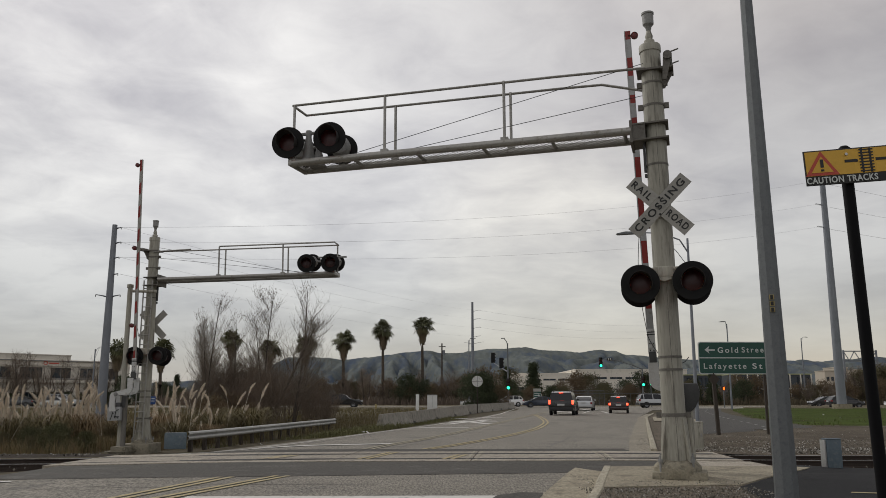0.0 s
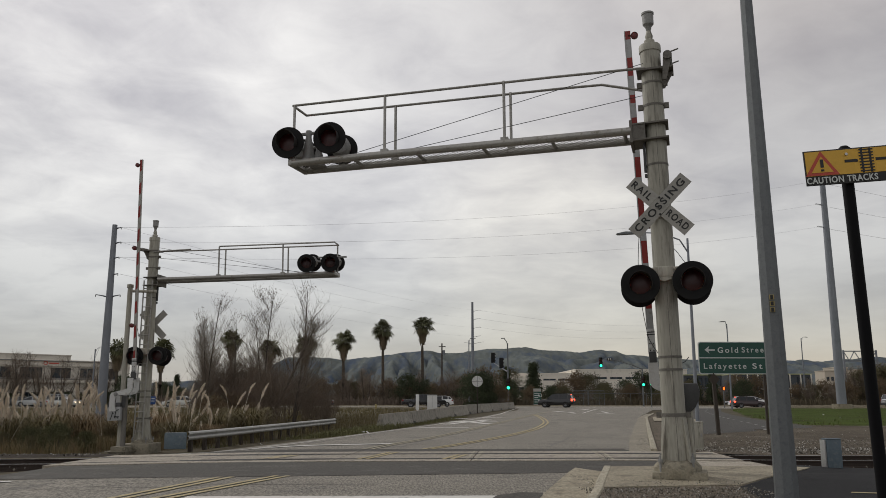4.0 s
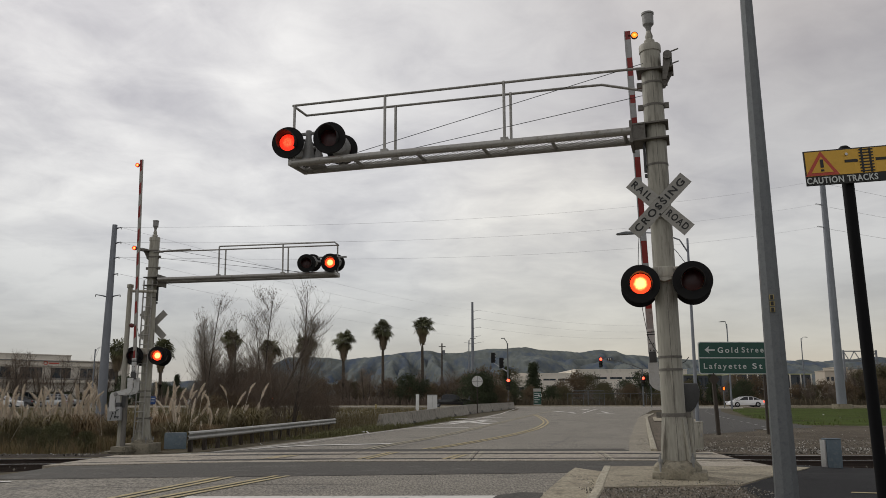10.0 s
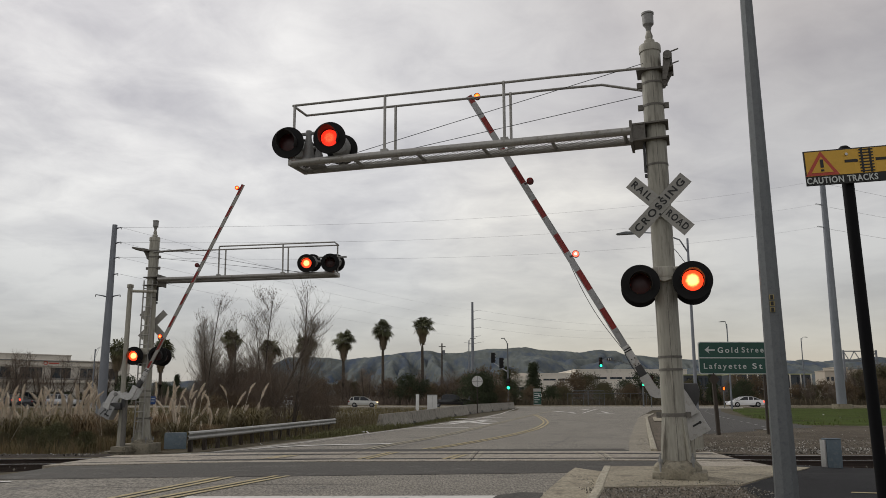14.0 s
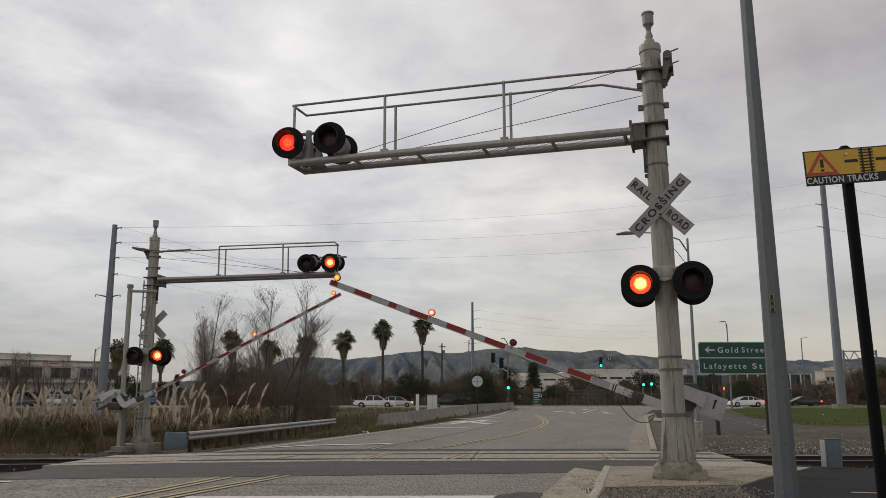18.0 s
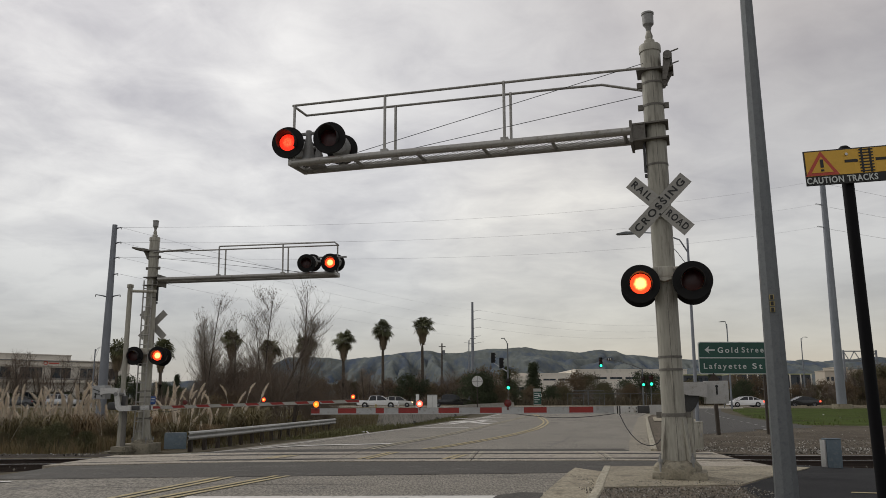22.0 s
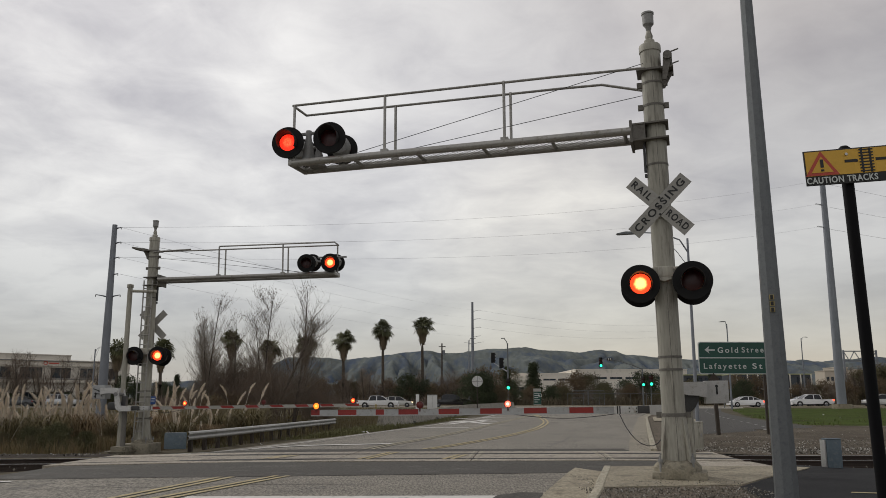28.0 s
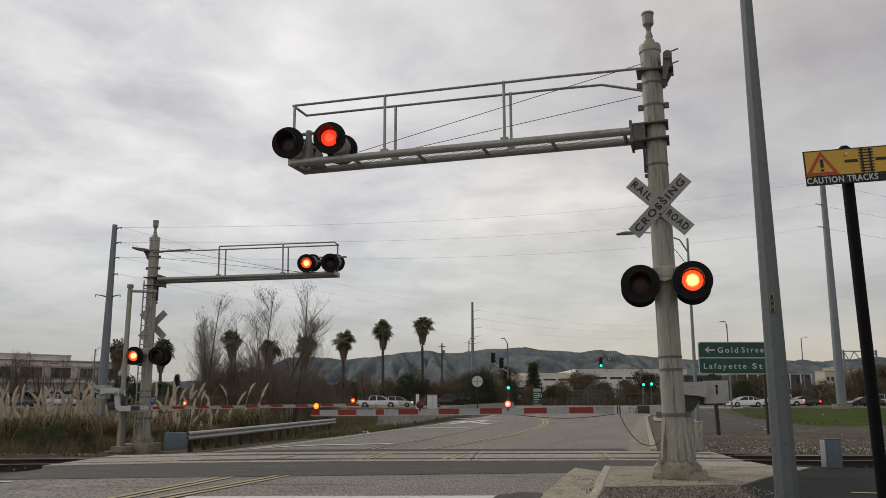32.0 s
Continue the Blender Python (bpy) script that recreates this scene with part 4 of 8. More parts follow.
    for y, z1 in ((-0.1, 6.36), (0.26, 5.97)):
        bm = bmesh.new()
        cyl(bm, (0.0, y, z1), (-5.1, y, 5.3), 0.0055, n=5)
        part("stay_cable", bm, CABLE, top, "thin steel stay cable", rise)
    # arm flashers, a pair each way
    bm = bmesh.new()
    cyl(bm, (-6.25, -0.02, 5.83), (-5.35, -0.02, 5.83), 0.03, n=10)
    cyl(bm, (-6.15, 0.24, 5.66), (-5.35, 0.24, 5.66), 0.03, n=10)
    for bx, by, bz in ((-5.82, -0.02, 5.83), (-5.75, 0.24, 5.66)):
        lathe(bm, [(0.0, 5.28), (0.15, 5.28), (0.15, 5.3), (0.12, 5.33), (0.05, bz - 0.06), (0.058, bz), (0.05, bz + 0.05), (0.0, bz + 0.06)], 16, Matrix.Translation((bx, by, 0)))
    part("flasher_bracket", bm, HOUSING, top, "tapered cast lamp bracket")
    signal_light(top, pose(-6.09 if near else -5.85, -0.26, (5.62 if near else 5.69), 0, 0, 12), 1, near)
    signal_light(top, pose(-5.31 if near else -5.10, -0.26, (5.62 if near else 5.71), 0, 0, 12), 0, near)
    signal_light(top, pose(-6.2 if near else -5.87, 0.5, 5.66 if near else 5.57, 0, 0, 192), 1)
    signal_light(top, pose(-5.42 if near else -5.14, 0.5, 5.66 if near else 5.57, 0, 0, 192), 0)
    # mast flashers
    bm = bmesh.new()
    for y in (-0.2, 0.2):
        box(bm, (-0.14, y - 0.06, 2.94), (0.14, y + 0.06, 3.10), bevel=0.03)
        prism(bm, [(-0.1, 2.95), (0.1, 2.95), (0.1, 2.91), (0.0, 2.88), (-0.1, 2.91)], y - 0.05, y + 0.05)
        cyl(bm, (-0.42, y * 1.1, 3.06), (0.42, y * 1.1, 3.06), 0.03, n=10)
    part("crossarm", bm, ALU, top, "cast junction box and crossarm")
    signal_light(top, pose(-0.34, -0.30, 2.85, 0, 0, 4), 1)
    signal_light(top, pose(0.385, -0.30, 2.86, 0, 0, 2), 0)
    o = 0.0 if near else -0.12
    signal_light(top, pose(-0.385 + o, 0.36, 2.86, 0, 0, 192), 1)
    signal_light(top, pose(0.385 + o, 0.36, 2.86, 0, 0, 192), 0)
    # crossbuck
    for a, text in ((45, ("CROSSING",)), (-45, ("RAIL", "ROAD"))):
        bm = bmesh.new()
        y = -0.215 if a > 0 else -0.205
        rot = Matrix.Translation((0, y, 4.01 if near else 3.85)) @ Matrix.Rotation(radians(-a), 4, "Y")
        if a > 0:
            box(bm, (-0.56, -0.004, -0.106), (0.56, 0.004, 0.106), rot)
        else:
            for s in (-1, 1):
                box(bm, (min(s * 0.112, s * 0.56), -0.004, -0.106), (max(s * 0.112, s * 0.56), 0.004, 0.106), rot)
        blade = part("crossbuck_blade", bm, SIGN_WHITE, top, "white crossbuck blade with black lettering")
        face = Matrix.Translation((0, y - 0.006, 4.01 if near else 3.85)) @ Matrix.Rotation(radians(-a), 4, "Y") @ Matrix.Rotation(radians(90), 4, "X")
        if a > 0:
            words("lettering", "CROSSING", 0.146, SIGN_BLACK, blade, face, width=1.0, bold=0.0035, space=1.3)
        else:
            words("lettering", "RAIL", 0.146, SIGN_BLACK, blade, face @ Matrix.Translation((-0.345, 0, 0)), width=0.35, bold=0.0035, space=1.25)
            words("lettering", "ROAD", 0.146, SIGN_BLACK, blade, face @ Matrix.Translation((0.335, 0, 0)), width=0.37, bold=0.0035, space=1.25)
    for dx, dz in ((0.0, 0.12), (-0.02, -0.02), (0.0, -0.13)):
        bm = bmesh.new()
        cyl(bm, (dx, -0.232, (4.01 if near else 3.85) + dz), (dx, -0.2, (4.01 if near else 3.85) + dz), 0.016, n=8)
        part("bolt", bm, SIGN_BLACK, top)
    bm = bmesh.new()
    box(bm, (-0.03, -0.2, 3.95 if near else 3.78), (0.03, -0.15, 4.1 if near else 3.95))
    part("crossbuck_bracket", bm, HOUSING, top)
    return top


# ---- gates ----
GATE_LAMPS = []    # (lens, home, 'tip', 'mid' or 'inner')


CABLES = []        # hanging arm cables, kept upright while the arm turns


def gate_arm(at, length, drop, side, slanted, lamps, label):
    """A striped arm. Local: pivot at the origin, the arm along +x and drop below it; side: the y direction that the lamps face."""
    arm = thing("barrier_boom", at, label, "barrier boom", "barrier booms at the crossing")
    low = pose(0, 0, -drop)
    red, x, k = True, length, 0
    widths = [0.172, 0.366, 0.366, 0.377, 0.162, 0.28, 0.377, 0.387, 0.387, 0.387, 0.398, 0.398, 0.409, 0.398, 0.42, 0.9] if not slanted else [0.375] * 30
    while x > 1.1:
        x0 = max(x - widths[k], 1.0)
        h0, h1 = [(0.047 if slanted else 0.060) - 0.010 * v / length for v in (x0, x)]
        o = 0.045 if slanted else 0.0
        bm = bmesh.new()
        v = []
        for y in (-0.02, 0.02):
            e = o if x < length - 0.01 else 0
            v.append([bm.verts.new(p) for p in ((x0 + o, y, -h0), (x + e, y, -h1), (x - e, y, h1), (x0 - o, y, h0))])
        a, b = v
        bm.faces.new(a)
        bm.faces.new(b[::-1])
        for i in range(4):
            bm.faces.new((a[i], b[i], b[(i + 1) % 4], a[(i + 1) % 4]))
        part("stripe", bm, STRIPE_RED if red else SIGN_WHITE if slanted else STRIPE_WHITE, arm, "red reflective stripe" if red else "white reflective stripe", low)
        red = not red
        x = x0
        k += 1
    bm = bmesh.new()
    for z in (-1, 1):
        box(bm, (1.0, -0.026, z * (0.045 if slanted else 0.058) - 0.006), (length, 0.026, z * (0.038 if slanted else 0.050) + 0.004))
    part("edge_rail", bm, SIGN_WHITE if slanted else STRIPE_WHITE, arm, "aluminium edging of the arm", low)
    bm = bmesh.new()
    box(bm, (0.62, -0.035, -0.066), (1.06, 0.035, 0.066), bevel=0.006)
    part("arm_base", bm, WHITE_METAL, arm, "white steel arm base", low)
    for px in (0.68, 0.80):
        for pz in (-0.03, 0.03):
            bm = bmesh.new()
            cyl(bm, (px, 0.05 * side, pz), (px, 0.0, pz), 0.012, n=8)
            part("bolt", bm, SIGN_BLACK, arm, "", low)
    for px in (0.95, 0.99):
        bm = bmesh.new()
        box(bm, (px, -0.038, -0.068), (px + 0.02, 0.038, 0.068))
        part("clamp", bm, SIGN_BLACK, arm, "black clamp band", low)
    bm = bmesh.new()
    box(bm, (0.42, -0.07, -0.06), (0.66, 0.07, 0.07), bevel=0.02)
    part("arm_adapter", bm, MOTOR, arm, "dark cast arm adapter", low)
    # curved supports that carry the counterweight
    up = 0.11 if slanted else 0.0
    fat = 0.0 if slanted else 0.032
    for y in (-0.2, 0.2):
        bm = bmesh.new()
        prism(bm, [(-0.5, 0.085 + up + fat), (-0.16, 0.085 + up + fat), (-0.02, 0.075 + up + fat), (0.05, 0.03 + up), (0.09, -0.06), (0.15, 0.09 - drop), (0.22, 0.08 - drop), (0.46, 0.08 - drop), (0.46, -0.08 - drop), (0.12, -0.08 - drop), (0.04, -0.03 - drop), (-0.01, 0.05 - drop), (-0.05, -0.12 + up), (-0.1, -0.085 + up), (-0.2, -0.075 + up - fat), (-0.36, -0.085 + up - fat), (-0.5, -0.12 + up - fat)], y - 0.025, y + 0.025)
        prism(bm, [(-0.46, 0.0 + up), (-0.2, 0.012 + up), (-0.2, 0.03 + up), (-0.46, 0.022 + up)], y * 1.14, y * 1.0)
        part("support_arm", bm, WHITE_METAL if slanted else PALE_METAL, arm, "curved pale counterweight support")
        bm = bmesh.new()
        cyl(bm, (0.0, y * 1.14, 0.0), (0.0, y * 1.26, 0.0), 0.06, n=14)
        cyl(bm, (0.0, y * 1.26, 0.0), (0.0, y * 1.33, 0.0), 0.025, n=8)
        part("hub", bm, HOUSING, arm)
    h = 0.19 if not slanted else 0.2
    bm = bmesh.new()
    cz = -0.06 + up * 1.2
    cx = -0.57 if slanted else -0.66
    box(bm, (cx - h, -0.17, cz - h), (cx + h, 0.17, cz + h), bevel=0.01)
    weight = part("counterweight", bm, STRIPE_WHITE if slanted else PALE_METAL, arm, "square pale metal counterweight")
    bm = bmesh.new()
    prism(bm, [(-0.675, -0.10), (-0.645, -0.10), (-0.645, 0.02), (-0.675, 0.02)], side * 0.172, side * 0.176)
    cyl(bm, (-0.66, side * 0.168, 0.04), (-0.66, side * 0.178, 0.04), 0.024, n=10)
    part("slot", bm, SIGN_BLACK, weight)
    if slanted:
        # scrawled marks that cannot be read
        for dx, dz, w, a in ((-0.08, 0.07, 0.2, 20), (0.06, 0.05, 0.16, -35), (-0.02, -0.05, 0.22, 8), (0.09, -0.09, 0.14, 60), (-0.1, -0.1, 0.12, -50)):
            bm = bmesh.new()
            box(bm, (-w / 2, 0, -0.012), (w / 2, 0.003, 0.012))
            part("scrawl_bar", bm, SIGN_BLACK, weight, "", pose(cx + dx, side * 0.178, cz + dz, 0, a, 0))
    for name, x in lamps:
        bm = bmesh.new()
        lathe(bm, [(0.0, -0.03), (0.066, -0.03), (0.066, 0.03), (0.057, 0.03), (0.057, -0.02), (0.0, -0.02)], 18, Matrix.Rotation(radians(-90 * side), 4, "X"))
        box(bm, (-0.018, -0.02, -0.12), (0.018, 0.02, -0.06))
        lamp = part("gate_lamp", bm, LAMP_CASE, arm, "small red gate lamp", pose(x, 0, 0.125 - drop))
        bm = bmesh.new()
        lathe(bm, [(0.0, 0.012), (0.035, 0.009), (0.0555, 0.001)], 18, Matrix.Rotation(radians(90), 4, "X"), [0, 0])
        lathe(bm, [(0.0555, 0.001), (0.035, -0.009), (0.0, -0.012)], 18, Matrix.Rotation(radians(90), 4, "X"), [1, 1])
        lens = part("lens", bm, [GATE_DARK, GATE_FAR_LIT if slanted else GATE_TIP_LIT if name == "tip" else GATE_LIT], lamp)
        home = pose(0, 0.02 * side, 0, 0, 0, 0 if side < 0 else 180)
        lens.matrix_basis = home
        GATE_LAMPS.append((lens, home, name))
    bm = bmesh.new()
    x = lamps[-1][1]
    tube(bm, [(x - 0.1 + (1.1 - x) * k / 12, 0, -0.06 - 0.075 * math.sin(math.pi * k / 12)) for k in range(13)], 0.006, 5)
    part("lamp_cable", bm, CABLE, arm, "", low)
    if not slanted:
        bm = bmesh.new()
        tube(bm, [(0, 0, 0), (-0.05, 0, -0.12), (-0.11, 0, -0.235), (-0.18, 0, -0.34), (-0.26, 0, -0.43), (-0.35, 0, -0.495), (-0.45, 0, -0.53), (-0.54, 0, -0.53), (-0.62, 0, -0.49), (-0.69, 0, -0.41)], 0.0075, 6)
        c = part("hanging_cable", bm, CABLE, arm, "slack black lamp cable")
        CABLES.append((c, Vector((0.97, 0.05 * side, -0.07 - drop))))
    return arm


def gate_mechanism(at, foot, label, far=False):
    """The post and motor box that carry the arm. Local: arm along +x, pivot at the origin height; foot: the ground below it."""
    g = thing("gate_mechanism", at, label, "gate mechanism", "gate mechanisms at the crossing")
    px = 0.2 if far else -0.2
    bm = bmesh.new()
    lathe(bm, [(0.0, foot), (0.15, foot), (0.15, foot + 0.03), (0.075, foot + 0.14), (0.07, -0.1), (0.0, -0.1)], 14)
    part("post", bm, POST_GREY if far else ALU, g, "short aluminium gate post", pose(px, 0.0, 0))
    bm = bmesh.new()
    if far:
        box(bm, (-0.3, -0.14, -0.46), (0.12, 0.14, -0.24), bevel=0.06)
        box(bm, (0.1, -0.07, -0.4), (0.24, 0.07, -0.05), bevel=0.02)
    else:
        prof = [(0.06, 0.1), (-0.36, 0.1), (-0.39, -0.04), (-0.37, -0.18), (-0.3, -0.32), (-0.18, -0.42), (0.06, -0.44)]
        prism(bm, prof, -0.14, 0.14)
        bmesh.ops.bevel(bm, geom=bm.edges[:], offset=0.03, segments=2, affect="EDGES", profile=0.6)
    part("motor_box", bm, MOTOR, g, "dark rounded motor housing")
    bm = bmesh.new()
    if far:
        box(bm, (-0.1, -0.3, foot - 0.25), (0.46, 0.26, foot + 0.05), bevel=0.02)
        box(bm, (-0.16, -0.36, foot + 0.05), (0.5, 0.3, foot + 0.075))
        box(bm, (-0.02, -0.28, foot + 0.075), (0.42, 0.2, foot + 0.2), bevel=0.01)
    else:
        box(bm, (-0.44, -0.26, foot - 0.2), (0.06, 0.26, foot + 0.02), bevel=0.02)
    part("foundation", bm, FOUNDATION, g, "concrete gate foundation")
    bm = bmesh.new()
    cyl(bm, (0.0, -0.18, 0.0), (0.0, 0.18, 0.0), 0.05, n=14)
    part("shaft", bm, HOUSING, g)
    return g


build_ground()
build_roads()
build_track()
build_panels()
build_verge_near()
build_verge_far()
build_seams()
build_markings()
cantilever(pose(3.652, 12.87, -0.003, 0, -0.85, 0) @ pose(0, 0, 0, 0, 0, -16.85) @ Matrix.Scale(1.1, 4), "tall grey aluminium cantilever mast with round flashers and crossbuck", True)
cantilever(pose(-9.14, 25.0, -0.27, 0, -0.3, 0) @ pose(0, 0, 0, 0, 0, 173), "grey cantilever mast beyond the rails, seen from behind", False)
NEAR_GATE = (4.027, 14.06, 1.484, 167.2)
FAR_GATE = (-9.703, 24.40, 1.432, -5.75)


def arm_pose(g, a):
    return pose(g[0], g[1], g[2], 0, -a, g[3])


NEAR_ARM = gate_arm(arm_pose(NEAR_GATE, 88.46), 6.70, 0.345, 1, False, (("tip", 6.60), ("mid", 4.57), ("inner", 2.93)), "long red and white striped gate arm over the road")
FAR_ARM = gate_arm(arm_pose(FAR_GATE, 92.0), 7.29, 0.424, -1, True, (("tip", 7.12), ("mid", 4.45), ("inner", 2.05)), "red and white slant-striped gate arm beyond the rails")
gate_mechanism(pose(*NEAR_GATE[:3], 0, 0, NEAR_GATE[3]), -1.37, "grey gate motor on a short post behind the mast")
gate_mechanism(pose(*FAR_GATE[:3], 0, 0, FAR_GATE[3]), -1.72, "grey gate motor on a short post among grass", True)


# ---- poles, signs and posts near the crossing ----
def steel_pole():
    p = thing("steel_pole", pose(3.93, 9.5, 0.08, 0, -0.45, 0), "tall eight-sided galvanised steel pole beside the path", "pole")
    bm = bmesh.new()
    lathe(bm, [(0.0, -0.2), (0.138, -0.2), (0.046, 9.2), (0.0, 9.2)], 8, Matrix.Rotation(radians(10), 4, "Z"))
    part("shaft", bm, GALV, p)
    bm = bmesh.new()
    box(bm, (-0.2, -0.2, -0.06), (0.2, 0.2, 0.0), bevel=0.01)
    part("base_plate", bm, GALV, p)
    for k in range(3):
        bm = bmesh.new()
        box(bm, (-0.026, -0.006, -0.028), (0.026, 0.0, 0.028))
        s = part("tag", bm, TAG_YELLOW, p, "small faded yellow tag with a black mark", pose(-0.035, -0.117, 2.43 - k * 0.075, 0, 0, -13))
        bm = bmesh.new()
        box(bm, (-0.017, -0.003, -0.023), (0.015, 0.0, 0.022))
        part("mark", bm, SIGN_BLACK, s, "", pose(0, -0.007, 0))


def caution_sign():
    p = thing("caution_sign", pose(2.9285, 5.5, 0.0, 0, -1.1, 0), "yellow and black track warning sign on a black post", "sign")
    bm = bmesh.new()
    lathe(bm, [(0.0, -0.1), (0.04, -0.1), (0.04, 3.06), (0.048, 3.06), (0.048, 3.075), (0.04, 3.10), (0.024, 3.115), (0.0, 3.12)], 20)
    part("post", bm, POST_BLACK, p, "black round post with a domed cap")
    turn = Matrix.Translation((-0.026, -0.065, 2.95)) @ Matrix.Rotation(radians(-9), 4, "Z") @ Matrix.Rotation(radians(-1.25), 4, "Y")
    bm = bmesh.new()
    box(bm, (-0.285, -0.004, -0.125), (0.47, 0.006, 0.13), turn, bevel=0.003)
    board = part("board", bm, SIGN_BLACK, p, "black sign board")

    def flat(name, poly, mat, y):
        b = bmesh.new()
        prism(b, poly, y, y + 0.002, turn)
        return part(name, b, mat, board)
    flat("field", [(-0.275, -0.058), (0.46, -0.058), (0.46, 0.12), (-0.275, 0.12)], SIGN_YELLOW, -0.0065)
    flat("triangle", [(-0.283, -0.056), (-0.056, -0.056), (-0.170, 0.122)], SIGN_RED, -0.009)
    flat("triangle_field", [(-0.244, -0.035), (-0.096, -0.035), (-0.170, 0.082)], SIGN_YELLOW, -0.0115)
    flat("bar", [(-0.180, 0.0), (-0.158, 0.0), (-0.158, 0.060), (-0.180, 0.060)], SIGN_BLACK, -0.0135)
    flat("dot", [(-0.180, -0.028), (-0.158, -0.028), (-0.158, -0.012), (-0.180, -0.012)], SIGN_BLACK, -0.0135)
    for x0, x1 in ((-0.015, 0.072), (0.19, 0.28)):
        flat("dash", [(x0, 0.025), (x1, 0.025), (x1, 0.045), (x0, 0.045)], SIGN_BLACK, -0.009)
    for x in (0.095, 0.15):
        flat("drawn_rail", [(x, -0.056), (x + 0.014, -0.056), (x + 0.014, 0.119), (x, 0.119)], SIGN_BLACK, -0.009)
    for k in range(8):
        z = -0.048 + k * 0.022
        flat("drawn_tie", [(0.083, z), (0.178, z), (0.178, z + 0.008), (0.083, z + 0.008)], SIGN_BLACK, -0.0105)
    words("lettering", "CAUTION TRACKS", 0.062, SIGN_LETTER, board, turn @ Matrix.Translation((-0.045, -0.007, -0.093)) @ Matrix.Rotation(radians(90), 4, "X"), "white capital lettering", width=0.47, bold=0.0015)
    b = bmesh.new()
    cyl(b, (0.0, -0.016, 0.085), (0.0, 0.0, 0.085), 0.01, n=10)
    for v in b.verts:
        v.co = turn @ v.co
    part("bolt", b, RAIL_TOP, board)


def guide_sign():
    s = thing("guide_sign", pose(9.5, 30.0, 0), "green two-line street guide sign on a dark post", "sign")
    bm = bmesh.new()
    r = 0.09
    w, z0, z1 = 2.85, 2.18, 3.38
    out = []
    for cx, cz, a0 in ((w - r, z1 - r, 0), (r, z1 - r, 90), (r, z0 + r, 180), (w - r, z0 + r, 270)):
        out += [(cx + r * math.cos(radians(a0 + k * 22.5)), cz + r * math.sin(radians(a0 + k * 22.5))) for k in range(5)]
    prism(bm, out, 0.0, 0.02)
    part("border", bm, SIGN_LETTER, s, "white sign border")
    bm = bmesh.new()
    inner = [(0.03 + (x / w) * (w - 0.06), z0 + 0.03 + ((z - z0) / (z1 - z0)) * (z1 - z0 - 0.06)) for x, z in out]
    prism(bm, inner, -0.006, -0.001)
    part("panel", bm, SIGN_GREEN, s, "dark green sign face")
    bm = bmesh.new()
    box(bm, (0.03, -0.009, 2.765), (w - 0.03, -0.0065, 2.80))
    part("divider", bm, SIGN_LETTER, s)
    bm = bmesh.new()
    prism(bm, [(0.24, 3.08), (0.42, 3.22), (0.38, 3.10), (0.62, 3.10), (0.62, 3.04), (0.38, 3.04), (0.42, 2.94)], -0.010, -0.007)
    part("arrow", bm, SIGN_LETTER, s, "white arrow")
    x90 = Matrix.Rotation(radians(90), 4, "X")
    for text, x, z, width in (("Gold", 1.11, 3.06, 0.76), ("Street", 2.11, 3.07, 0.97), ("Lafayette", 0.97, 2.47, 1.58), ("St", 2.17, 2.47, 0.37)):
        words("lettering", text, 0.285, SIGN_LETTER, s, Matrix.Translation((x, -0.009, z)) @ x90, width=width, bold=0.004, space=1.4)
    for x in (2.42,):
        bm = bmesh.new()
        box(bm, (x - 0.04, 0.02, -0.1), (x + 0.04, 0.1, 3.3))
        part("post", bm, WOOD_POST, s, "dark square sign post")


def cobra_light(x, y, h, dx, dy, reach, label, r=0.11):
    p = thing("street_lamp", pose(x, y, 0), label, "street lamp", "street lamps")
    bm = bmesh.new()
    cyl(bm, (0, 0, -0.1), (0, 0, h), r, r * 0.55, n=12)
    part("pole", bm, GALV_DARK, p)
    bm = bmesh.new()
    pts = [(0, 0, h - 0.55), (dx * reach * 0.15, dy * reach * 0.15, h - 0.05), (dx * reach * 0.5, dy * reach * 0.5, h + 0.22), (dx * reach, dy * reach, h + 0.28)]
    tube(bm, pts, [0.032, 0.03, 0.026, 0.022])
    part("arm", bm, GALV_DARK, p)
    bm = bmesh.new()
    tube(bm, [(0, 0, h - 1.15), (dx * reach * 0.2, dy * reach * 0.2, h - 0.55), (dx * reach * 0.5, dy * reach * 0.5, h + 0.16)], 0.014, 6)
    part("arm_brace", bm, GALV_DARK, p)
    bm = bmesh.new()
    m = Matrix.Translation((dx * (reach + 0.3), dy * (reach + 0.3), h + 0.25)) @ Matrix.Rotation(math.atan2(dy, dx), 4, "Z")
    prism(bm, [(-0.4, -0.03), (0.36, -0.06), (0.42, -0.02), (0.1, 0.05), (-0.4, 0.04)], -0.12, 0.12, m)
    part("luminaire", bm, GALV, p, "grey flat luminaire")
    return p


